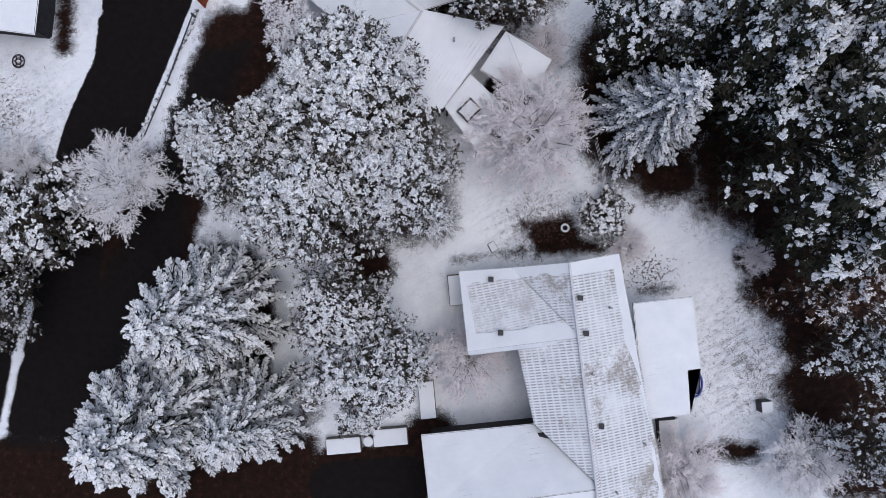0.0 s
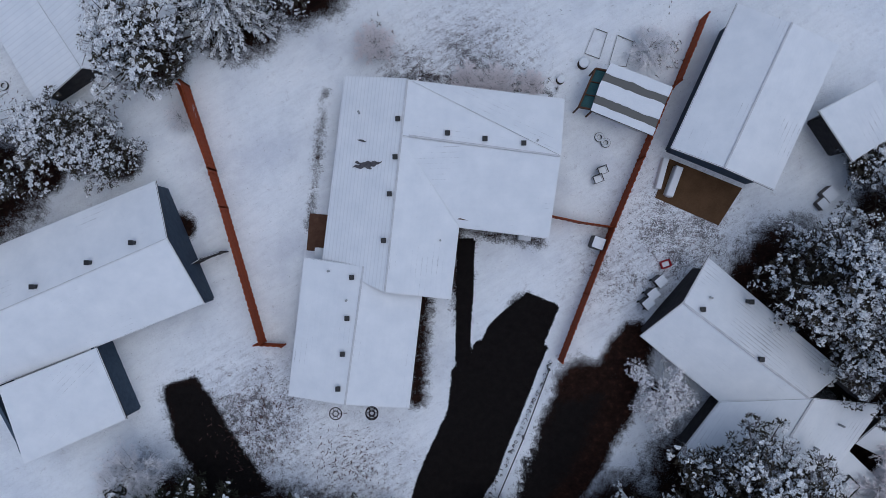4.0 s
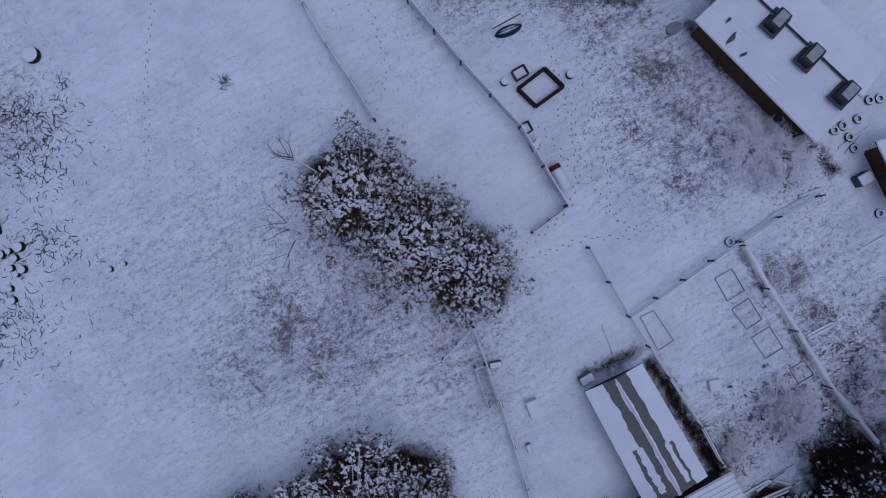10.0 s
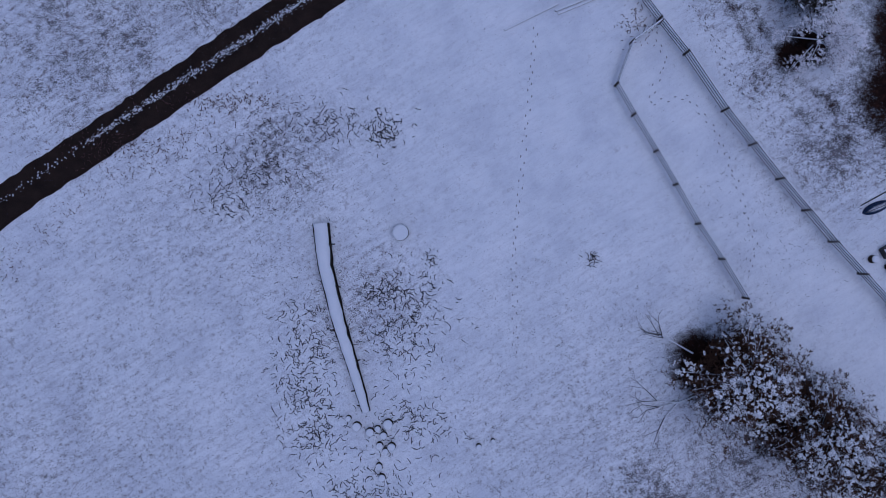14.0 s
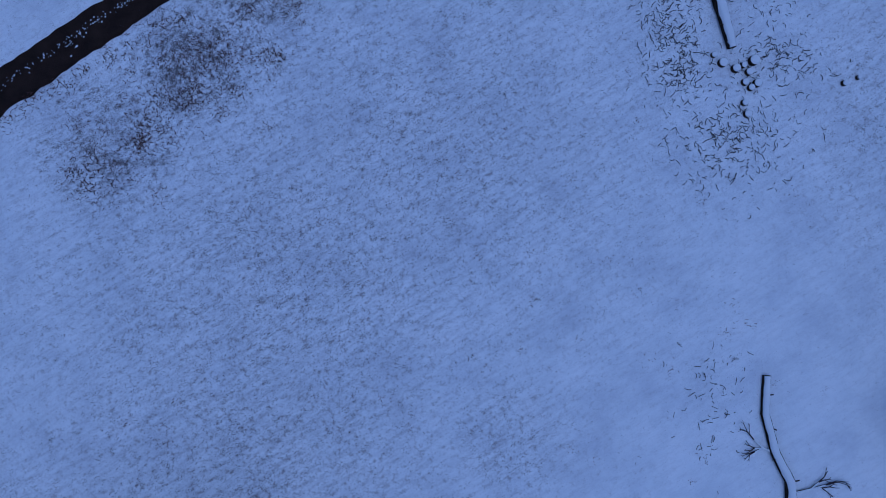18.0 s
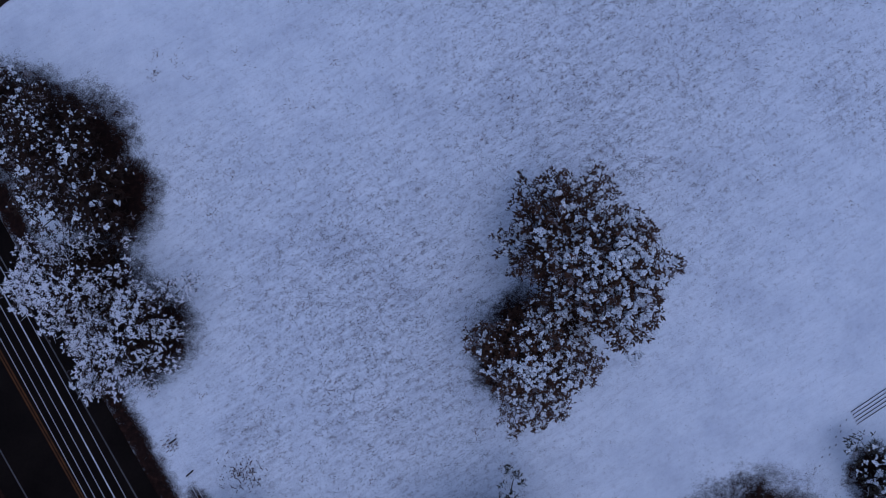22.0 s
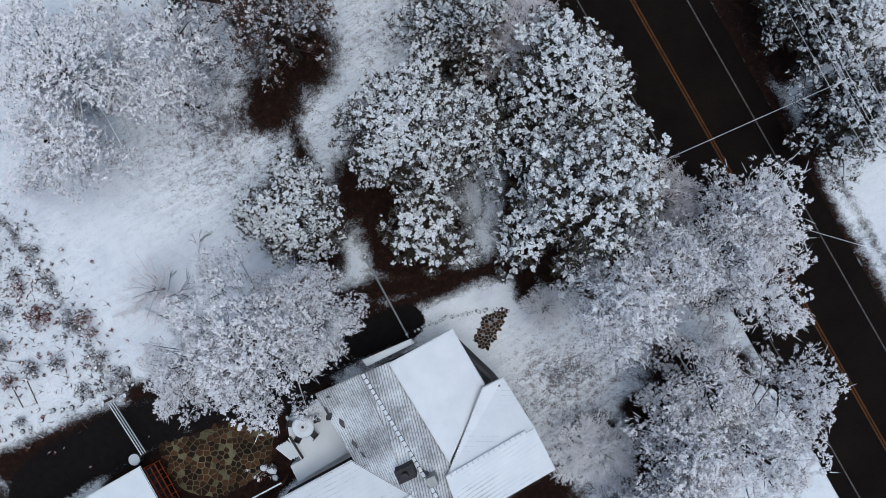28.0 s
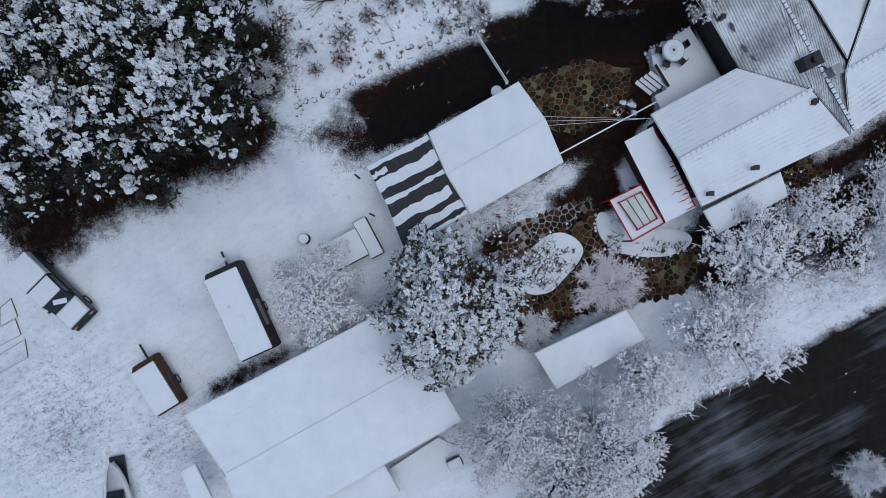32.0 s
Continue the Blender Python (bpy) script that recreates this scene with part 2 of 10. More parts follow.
def tiled_snow(name, across, dark, stain):
    """Snow thinned over tiles: short dark joints in courses, and patches where bare tile shows."""
    m, nt, b = mat(name, 0.75)
    sep = nt.nodes.new("ShaderNodeSeparateXYZ")
    nt.links.new(nt.nodes.new("ShaderNodeUVMap").outputs[0], sep.inputs[0])
    c = coords(nt)
    joint = ramp(nt, maths(nt, "FRACT", maths(nt, "DIVIDE", sep.outputs[across], 0.17)), [(0.0, grey(1)), (0.35, grey(0.85)), (0.5, grey(0)), (0.9, grey(0)), (1.0, grey(1))])
    course = ramp(nt, maths(nt, "FRACT", maths(nt, "DIVIDE", sep.outputs[1 - across], 0.42)), [(0.0, grey(0)), (0.2, grey(1)), (0.75, grey(1)), (1.0, grey(0))])
    big, fine = noise_tex(nt, c, 0.5, 4), noise_tex(nt, c, 5.0, 4, 0.75)
    melt = ramp(nt, maths(nt, "ADD", big, maths(nt, "MULTIPLY", maths(nt, "SUBTRACT", fine, 0.5), 0.6)), [(0.34, grey(0.1)), (0.6, grey(0.75))])
    snow = ramp(nt, noise_tex(nt, c, 0.8, 5), [(0.3, (0.7, 0.71, 0.74)), (0.7, (0.82, 0.83, 0.86))])
    col = mixc(nt, maths(nt, "MULTIPLY", maths(nt, "MULTIPLY", joint, course), melt), snow, dark)
    worn = ramp(nt, maths(nt, "ADD", noise_tex(nt, c, 0.33, 3), maths(nt, "MULTIPLY", maths(nt, "SUBTRACT", fine, 0.5), 0.5)), [(0.55, grey(0)), (0.7, grey(0.75))])
    nt.links.new(mixc(nt, worn, col, stain), b.inputs["Base Color"])
    bump(nt, b, maths(nt, "ADD", maths(nt, "MULTIPLY", joint, -0.3), fine), 0.25, 0.03)
    return m


TILED = tiled_snow("snow_thinned_tiles", 0, (0.2, 0.18, 0.19), (0.27, 0.23, 0.2))
TILED_SIDE = tiled_snow("snow_thinned_side_tiles", 1, (0.28, 0.26, 0.28), (0.5, 0.48, 0.48))


# ---- mesh helpers ----
def link_mesh(name, verts, faces, materials, parent=None, label="", index=None, smooth=False):
    me = bpy.data.meshes.new(name)
    me.from_pydata([tuple(v) for v in verts], [], faces)
    for m in materials:
        me.materials.append(m)
    if index is not None:
        me.polygons.foreach_set("material_index", np.asarray(index, dtype=np.int32))
    if smooth:
        me.polygons.foreach_set("use_smooth", np.ones(len(me.polygons), dtype=bool))
    ob = new(name, me)
    if parent is not None:
        ob.parent = parent
    if label:
        tagged(ob, label)
    return ob


def part(name, bm, material, parent=None, label=""):
    me = bpy.data.meshes.new(name)
    bm.to_mesh(me)
    bm.free()
    me.materials.append(material)
    ob = new(name, me)
    if parent is not None:
        ob.parent = parent
    if label:
        tagged(ob, label)
    return ob


def thing(name, label, category, group="", kind="", at=(0, 0, 0), turn=0.0):
    """An Empty that carries the parts of a thing; its parts are given in its own frame."""
    ob = new(name)
    ob.empty_display_size = 0.2
    ob.matrix_basis = pose(*at, 0, 0, turn)
    return tagged(ob, label, category, group, kind)


def box_bm(x0, y0, z0, x1, y1, z1, bevel=0.0, m=None):
    bm = bmesh.new()
    bmesh.ops.create_cube(bm, size=1.0, matrix=Matrix.LocRotScale(((x0 + x1) / 2, (y0 + y1) / 2, (z0 + z1) / 2), None, (abs(x1 - x0), abs(y1 - y0), abs(z1 - z0))))
    if bevel:
        bmesh.ops.bevel(bm, geom=bm.edges[:], offset=bevel, segments=2, affect="EDGES", profile=0.6)
    if m is not None:
        bm.transform(m)
    return bm


def tube_bm(p, q, r0, r1=None, sides=8, caps=True):
    p, q = Vector(p), Vector(q)
    bm = bmesh.new()
    d = q - p
    m = Matrix.Translation((p + q) / 2) @ d.to_track_quat("Z", "Y").to_matrix().to_4x4()
    bmesh.ops.create_cone(bm, cap_ends=caps, segments=sides, radius1=r0, radius2=r0 if r1 is None else r1, depth=d.length, matrix=m)
    return bm


def beam_bm(p, q, w, h, bevel=0.01):
    """A squared timber from p to q."""
    p, q = Vector(p), Vector(q)
    d = q - p
    a = math.atan2(d.y, d.x)
    tilt = math.atan2(d.z, math.hypot(d.x, d.y))
    m = Matrix.Translation((p + q) / 2) @ Euler((0, -tilt, a)).to_matrix().to_4x4()
    L = d.length / 2
    return box_bm(-L, -w / 2, -h / 2, L, w / 2, h / 2, bevel, m)


def ragged(pts, step=0.35, amp=0.12, seed=0.0):
    out = []
    for (x0, y0), (x1, y1) in zip(pts, pts[1:] + pts[:1]):
        n = max(1, int(math.hypot(x1 - x0, y1 - y0) / step))
        for i in range(n):
            x, y = x0 + (x1 - x0) * i / n, y0 + (y1 - y0) * i / n
            v = noise.noise_vector((x * 0.9 + seed, y * 0.9, seed)) + 0.5 * noise.noise_vector((x * 3.1, y * 3.1 + seed, 2.0))
            out.append((x + v.x * amp, y + v.y * amp))
    return out


def sheet(name, pts, z, material, label="", category="", kind="structure", rag=0.0, thick=0.0):
    pts = ragged(pts, amp=rag) if rag else pts
    bm = bmesh.new()
    vs = [bm.verts.new((x, y, z)) for x, y in pts]
    es = [bm.edges.new((a, b)) for a, b in zip(vs, vs[1:] + vs[:1])]
    bmesh.ops.triangle_fill(bm, edges=es, use_beauty=True)
    for f in bm.faces:
        if f.normal.z < 0:
            f.normal_flip()
    if thick:
        r = bmesh.ops.extrude_face_region(bm, geom=bm.faces[:])
        bmesh.ops.translate(bm, verts=[v for v in r["geom"] if isinstance(v, bmesh.types.BMVert)], vec=(0, 0, -thick))
        bmesh.ops.recalc_face_normals(bm, faces=bm.faces[:])
    ob = part(name, bm, material)
    return tagged(ob, label, category, "", kind)


def band(name, line, width, z, material, label="", category="", kind="structure", parent=None):
    """A strip of one width along a line."""
    L = [Vector((*p, 0)) for p in line]
    verts, faces = [], []
    for i, p in enumerate(L):
        d = (L[min(i + 1, len(L) - 1)] - L[max(i - 1, 0)]).normalized()
        s = Vector((-d.y, d.x, 0)) * width / 2
        verts += [(p.x + s.x, p.y + s.y, z), (p.x - s.x, p.y - s.y, z)]
    for i in range(len(L) - 1):
        a = 2 * i
        faces.append((a, a + 1, a + 3, a + 2))
    ob = link_mesh(name, verts, faces, [material], parent)
    return tagged(ob, label, category, "", kind) if label else ob

# ---- where the trees stand: kind, x, y, crown radius, height, bare ground under it ----
TREES = []


def tree(kind, x, y, radius, height, under):
    TREES.append((kind, x, y, radius, height, under))


# the three houses at the lane
tree("pine", 81.24, -63.98, 5.17, 12, 1)
tree("pine", 74.8, -66.5, 3.5, 11, 0.9)
tree("pine", 78.9, -68.9, 4.0, 12, 0.9)
tree("pine", 83.38, -67.99, 3.66, 11, 1)
tree("fir", 85.89, -69.92, 1.89, 6, 0.6)
tree("frost", 77.0, -57.8, 1.85, 3.6, 0.4)
tree("lace", 66.08, -67.6, 3.5, 4.5, 0.8)
tree("fir", 72.2, -75.6, 4.9, 14, 0.9)
tree("fir", 69.57, -81.81, 5.76, 14, 1)
tree("fir", 74.47, -81.99, 3.82, 11, 1)
tree("bough", 80.24, -75.8, 3.33, 8, 0.7)
tree("bough", 81.97, -79.02, 3.61, 9, 0.7)
tree("lace_pink", 87.82, -78.86, 2.65, 4, 0.3)
tree("lace_pink", 91.72, -64.43, 4.12, 6, 0.2)
tree("lace_pink", 92.85, -58.92, 1.61, 3, 0.1)
tree("bush", 96.79, -69.63, 1.63, 2.2, 0.6)
tree("lace_pink", 98.41, -71.62, 1.36, 1.8, 0.3)
tree("fir", 98.88, -63.8, 3.7, 13, 1.1)
tree("dark_pine", 104.43, -61.25, 4.4, 16, 1.1)
tree("dark_pine", 106.49, -65.95, 4.69, 16, 1.1)
tree("dark_pine", 97.55, -59.21, 2.42, 10, 1.1)
tree("dark_pine", 109.67, -70.58, 3.08, 13, 1.2)
tree("fir", 108.45, -61.72, 3.75, 17, 1.1)
tree("sparse", 108.71, -74.3, 2.66, 8, 1.1)
tree("bough", 111.5, -77.71, 2.46, 9, 1.3)
tree("bough", 111.82, -83.62, 2.13, 9, 1.3)
tree("lace", 109.3, -85.2, 3.2, 4, 0.2)
tree("lace_pink", 101.33, -86.02, 3.02, 3.5, 0.2)
tree("lace_pink", 106.54, -72.35, 1.27, 2, 0.9)
tree("bough", 61.0, -70.2, 2.9, 6, 0.8)
tree("pine", 100.8, -58.4, 3.0, 13, 1.1)
tree("pine", 104.2, -58.6, 3.2, 14, 1.1)
tree("fir", 98.2, -52.3, 1.25, 1.7, 0.6)
tree("lace_brown", 98.3, -50.6, 0.9, 1.2, 0.7)
tree("lace_brown", 100.0, -52.0, 1.0, 1.4, 0.9)
tree("lace_brown", 97.7, -54.4, 0.9, 1.2, 0.6)
tree("lace_brown", 99.0, -55.6, 1.1, 1.4, 0.8)
tree("lace_brown", 98.3, -57.1, 1.0, 1.4, 0.8)
tree("dark_pine", 102.49, -60.85, 3.81, 16, 1.2)
tree("bough", 54.2, -68.8, 4.0, 8, 1.1)
tree("bough", 58.6, -74.4, 3.2, 8, 1.2)
tree("bough", 51.5, -72.8, 3.0, 7, 1.0)
tree("dark_pine", 55.0, -73.6, 3.3, 8, 1.2)
tree("wisp", 54.6, -79.6, 3.0, 4, 0.9)
tree("pine", 86.15, -50.5, 3.98, 11, 1)
tree("pine", 89.8, -54.32, 4.29, 11, 1)
tree("bough", 92.59, -46.44, 2.95, 9, 0.9)
tree("bush", 90.82, -43.04, 1.97, 3, 0.6)
tree("dark_pine", 51.0, -68.0, 4.2, 10, 1)
tree("dark_pine", 45.67, -66.3, 3.83, 8, 0.9)
tree("lace", 43.59, -63.01, 2.44, 5, 0.3)
tree("bough", 41.85, -42.83, 1.74, 5, 0.8)
tree("lace_brown", 59.2, -66.4, 1.8, 2, 0.6)
# round the barn and the lawn
tree("pine", 54.17, -27.67, 3.64, 14, 1)
tree("bough", 53.79, -30.94, 3.16, 8, 1)
tree("fir", 49.5, -33.1, 3.6, 8, 0.9)
tree("bough", 44.49, -36.09, 2.81, 6.5, 0.7)
tree("bough", 63.13, -24.08, 1.89, 6, 0.7)
tree("lace", 60.06, -24.42, 2.68, 3, 0.3)
tree("lace", 55.41, -21.74, 2.15, 3, 0.3)
tree("lace", 49.49, -23.61, 1.62, 2.5, 0.3)
tree("pine", 70.2, -23.2, 3.35, 15, 1.1)
tree("bough", 75.07, -23.32, 2.46, 9, 0.9)
tree("lace", 78.49, -26.74, 1.43, 3, 0.2)
tree("lace_pink", 58.59, -35.3, 1.46, 1.6, 0.3)
tree("lace", 76.51, -35.68, 1.63, 2, 0.2)
tree("lace_pink", 64.67, -37.68, 1.28, 1.3, 0.4)
tree("lace_pink", 66.68, -37.79, 1.28, 1.3, 0.4)
tree("lace_pink", 68.79, -37.94, 1.1, 1.2, 0.4)
tree("thicket", 25.0, -28.4, 3.4, 5, 0.8)
tree("bough", 32.9, -44.6, 4.0, 9, 1)
tree("bough", 39.3, -41.7, 2.4, 6, 0.9)
tree("thicket", 26.0, -42.2, 2.5, 6, 0.9)
tree("bough", 28.15, -50.09, 3.5, 8, 0.9)
tree("lace", 28.57, -40.34, 1.79, 3, 0.4)
tree("lace", 46, -40.05, 1.1, 1.5, 0.3)
tree("lace", 39.81, -40.41, 1.28, 1.6, 0.4)
tree("thicket", 25.81, -12.18, 3.66, 7, 0.9)
tree("thicket", 28.64, -14.17, 3.4, 7, 0.9)
tree("thicket", 21.9, -9.3, 4.0, 5.5, 0.8)
tree("thicket", 21.65, -28.92, 4, 5, 0.9)
tree("thicket", 18.28, -31.62, 4.32, 5.5, 0.8)
tree("thicket", 24.8, -31.4, 3, 4, 0.5)
tree("thicket", 22.2, -35.6, 3.0, 5, 0.9)
tree("lace_brown", 58.89, -25.28, 3.04, 3, 0.5)
tree("lace", 49.54, -23.21, 2.19, 1.6, 0.3)
tree("lace_brown", 46.14, -25.8, 1.1, 1.2, 0.3)
tree("lace", 49.09, -6.86, 2.54, 2, 0.3)
tree("lace", 57.7, -17.37, 2.2, 1.2, 0.3)
tree("thicket", 13.2, -36.9, 4.1, 6, 0.9)
tree("thicket", 20.2, -40.2, 2.4, 4.5, 0.9)
tree("thicket", 14.11, -31.07, 2.61, 5, 0.8)
# the paddock
tree("pine", 40.48, 10.99, 4.84, 16, 1.3)
tree("frost", 27.05, 12.28, 1.95, 3.5, 0.8)
tree("bough", 26.57, 15.74, 2.12, 4, 0.5)
tree("lace", 47.1, -6.23, 2.37, 1.5, 0.4)
# the meadow
tree("rust", -35.69, -48.57, 4.08, 13, 0.55)
tree("rust", -37.27, -46.54, 2.75, 10, 0.5)
tree("rust", -38.39, -54.14, 3.77, 9, 1.0)
tree("bough", -40.6, -68.35, 4.93, 11, 0.75)
tree("bough", -35.61, -72.47, 3.77, 9, 0.9)
tree("gloom", -68.19, -40.99, 3.33, 8, 1.25)
tree("gloom", -71.85, -39.65, 3.83, 8, 1.1)
tree("gloom", -65.86, -44.48, 2.83, 8, 1.25)
tree("hoar", -66.6, -49.75, 3.38, 7, 0.9)
tree("hoar", -63.4, -53.3, 3.5, 7, 0.95)
tree("bough", -56.55, -67.7, 3.21, 7, 0.9)
tree("bough", -52.83, -73.78, 2.7, 7, 0.8)
tree("rust", -34.77, -50.73, 2.66, 12, 0.7)
tree("rust", -24.29, -68.57, 3.44, 9, 1)
tree("bough", -14.2, -63.6, 3.0, 6, 0.9)
# along the main road
tree("bough", -77.37, -68.89, 4, 5, 0.9)
tree("bough", -71.6, -73.6, 4.3, 9, 0.9)
tree("lace", -81.87, -62.27, 3.35, 4, 0.4)
tree("bough", -85.37, -52.54, 1.39, 5, 0.8)
tree("sparse", -90.16, -65.89, 5.55, 13, 0.5)
tree("sparse", -88.11, -70.71, 3.18, 11, 0.9)
tree("lace_brown", -81.81, -61.52, 3.77, 6, 0.5)
tree("lace_pink", -74.71, -71.23, 2.1, 4.5, 0.3)
tree("pine", -80.94, -76.53, 4, 8, 1.1)
tree("pine", -77.2, -75.87, 2.53, 7, 0.9)
tree("pine", -87.68, -81.11, 3.3, 7, 1)
tree("bush", -79.63, -82.26, 2.47, 4, 1)
tree("bough", -70.5, -79.9, 4.9, 11, 1)
tree("lace_pink", -65.35, -80.38, 2.57, 6, 0.4)
tree("frost", -63.42, -83.72, 3.12, 11, 0.4)
tree("frost", -69.4, -86.2, 2.9, 12, 0.4)
tree("frost", -88.82, -88.13, 4.55, 14, 0.6)
tree("frost", -91.81, -89.54, 3.13, 12, 0.4)
tree("frost", -86.64, -86.57, 3.13, 12, 0.4)
tree("frost", -101.47, -72.8, 5.07, 7, 0.3)
tree("frost", -94.37, -70.77, 2.87, 7, 0.3)
tree("frost", -94.94, -74.02, 2.23, 6, 0.3)
tree("frost", -102.49, -77.01, 2.96, 5, 0.2)
tree("pine", -77.49, -69.62, 1.83, 8, 1)
tree("lace_pink", -73.68, -69.9, 2.57, 6, 0.4)
tree("frost", -61.7, -81.27, 2.91, 10, 0.6)
tree("frost", -61.44, -85.8, 2.83, 10, 0.6)
tree("frost", -63.4, -91.15, 3.12, 9, 0.7)
tree("frost", -59.44, -91.35, 2.42, 10, 0.7)
tree("frost", -64.72, -94.76, 2.95, 9, 0.8)
tree("frost", -61.05, -94.91, 2.91, 10, 0.8)
tree("frost", -65.37, -97.38, 2.46, 9, 0.8)
tree("lace", -69.47, -96.25, 2.7, 2.5, 0.2)
tree("bough", -55.17, -69.76, 2.53, 7, 0.9)
tree("bough", -53.82, -75.84, 2.37, 7, 0.9)
# the house with the red annex
tree("wisp", -97.1, -85.95, 2.4, 3.5, 0.1)
tree("lace", -72.27, -87.13, 1.61, 3, 0.2)
tree("frost", -66.2, -84.5, 3.2, 11, 0.7)
tree("frost", -66.0, -100.7, 3.5, 7, 0.3)
tree("lace", -68.52, -96.26, 2.5, 3, 0.9)
tree("frost", -79.3, -105.3, 2.0, 4.5, 0.3)
tree("frost", -83.2, -107.8, 2.9, 5, 0.4)
tree("frost", -74.8, -104.4, 2.2, 4, 0.4)
tree("hoar", -72.2, -102.4, 1.9, 3.5, 0.4)
tree("hoar", -76.6, -107.3, 1.7, 3, 0.3)
tree("frost", -71.0, -107.6, 2.2, 4, 0.3)
tree("frost", -64.29, -93.81, 2.06, 6, 0.9)
tree("dark_pine", -122.71, -95.44, 3.18, 14, 0.9)
tree("dark_pine", -118.17, -96.95, 3.33, 14, 0.95)
tree("dark_pine", -115.65, -99.56, 2.77, 13, 0.95)
tree("dark_pine", -124.59, -102.02, 2.62, 13, 0.9)
tree("dark_pine", -120.58, -101.1, 3.08, 13, 0.9)
tree("dark_pine", -115.24, -95.05, 2.66, 12, 1.15)
tree("dark_pine", -126.13, -98.32, 2.77, 13, 0.8)
tree("dark_pine", -129.2, -103.4, 2.8, 12, 1.0)
tree("pine", -101.92, -110.97, 4.44, 10, 0.8)
tree("frost", -110.24, -110.63, 3.38, 3.5, 0.3)
tree("lace_pink", -91.57, -109.61, 2.44, 2.2, 0.3)
tree("frost", -84.93, -112.74, 3.1, 6, 0.4)
tree("frost", -89.55, -115.26, 2.44, 5, 0.4)
tree("frost", -98.3, -118.4, 3.3, 8, 0.4)
tree("frost", -92.6, -119.3, 3.4, 8, 0.4)
tree("frost", -95.09, -120.91, 3.66, 8, 0.4)
tree("lace_brown", -114.48, -95.93, 1.64, 1.5, 0.5)
tree("lace_brown", -96.22, -112.55, 1.37, 1.5, 0.4)
tree("lace", -75.41, -121.57, 1.61, 3, 0.5)

# ---- ground: one sheet; how much snow is missing, and some painted shade, is carried by its points ----
BARE_OR_SHADE_SPOTS, BARE_OR_SHADE_BANDS, TAR_BANDS, GRASSY = [], [], [], []


def bare_or_shade_spot(x, y, radius):
    BARE_OR_SHADE_SPOTS.append((x, y, radius))


def bare_or_shade_band(line, half):
    BARE_OR_SHADE_BANDS.append((line, half))


def tar_band(line, half):
    TAR_BANDS.append((line, half))


SNOWY = []


def snowy(line, half, soft, strength):
    """Thin snow lying over bare ground along a line."""
    SNOWY.append((line, half, soft, strength))


def grassy(x, y, radius, strength):
    GRASSY.append((x, y, radius, strength))


bare_or_shade_spot(37.2, 9.06, 5.6)
bare_or_shade_spot(34.6, 9.6, 4.4)
bare_or_shade_spot(34.6, 13.0, 4.2)
bare_or_shade_spot(25.7, 11.6, 1.2)
bare_or_shade_spot(-15.4, -62.6, 1.8)
bare_or_shade_spot(18.4, -36.6, 2.4)
bare_or_shade_spot(20.0, -8.6, 2.2)
bare_or_shade_spot(41.67, 7.57, 2.6)
bare_or_shade_spot(36.14, 10.77, 4.8)
bare_or_shade_spot(37.26, 15.61, 5.5)
bare_or_shade_spot(36.52, 6.67, 3.0)
bare_or_shade_band([(21.23, 17.1), (22.35, 13.75), (24.59, 9.65), (27.94, 6.67), (32.79, 4.8)], 0.05)
bare_or_shade_band([(22.73, 17.1), (23.84, 13.75), (26.08, 10.39), (29.06, 7.78), (32.79, 6.29)], 0.05)
bare_or_shade_spot(-23.05, -68.53, 5.6)
bare_or_shade_spot(-42.56, -73.06, 1.8)
bare_or_shade_spot(-39.45, -55.29, 2.6)
bare_or_shade_spot(-33.12, -49.33, 2.6)
bare_or_shade_spot(72.36, -24.46, 3.8)
bare_or_shade_spot(69.38, -22.6, 2.0)
bare_or_shade_spot(101.13, -66.58, 2.5)
bare_or_shade_spot(106.3, -68.3, 2.4)
bare_or_shade_spot(108.4, -70.3, 2.2)
bare_or_shade_spot(109.33, -72.92, 3.0)
bare_or_shade_spot(111.19, -77.77, 3.0)
bare_or_shade_spot(110.82, -80.75, 2.5)
bare_or_shade_spot(110.82, -84.85, 2.2)
bare_or_shade_spot(113.06, -81.49, 3.5)
bare_or_shade_spot(75.04, -77.77, 2.0)
bare_or_shade_spot(81, -72.92, 2.2)
bare_or_shade_spot(96.66, -61.37, 1.8)
bare_or_shade_spot(72.06, -57.64, 1.8)
bare_or_shade_spot(97.78, -64.35, 1.5)
bare_or_shade_band([(-93, -66.87), (-91.14, -70.6), (-88.53, -75.45), (-87.79, -77.68)], 0.5)
bare_or_shade_spot(-83.39, -78.46, 1.7)
bare_or_shade_spot(-83.02, -81.26, 1.5)
bare_or_shade_band([(-74.63, -68.21), (-74.07, -74.92), (-74.07, -80.14), (-73.14, -86.1)], 0.9)
bare_or_shade_band([(-84.32, -88.15), (-79.85, -86.29), (-74.82, -84.31)], 0.8)
bare_or_shade_band([(-77.05, -77.9), (-76.05, -79.21), (-75.93, -80.88), (-77.8, -82.45)], 0.05)
bare_or_shade_spot(-71.6, -99.3, 1.5)
grassy(-72.5, -101.5, 4.5, 1.3)
grassy(-77.0, -106.0, 5.0, 1.2)
grassy(-68.0, -105.5, 4.0, 1.0)
bare_or_shade_spot(-73.5, -101.2, 1.3)
bare_or_shade_spot(-72.1, -103.4, 1.2)
bare_or_shade_spot(-71.3, -107.5, 1.2)
bare_or_shade_spot(-71.3, -84.2, 1.8)
bare_or_shade_spot(-71.3, -81.0, 1.8)
bare_or_shade_spot(-73.5, -83.2, 1.4)
bare_or_shade_spot(20.5, -38.0, 2.6)
bare_or_shade_band([(-79.6, -103.3), (-75.6, -101.3), (-71.2, -98.4)], 0.9)
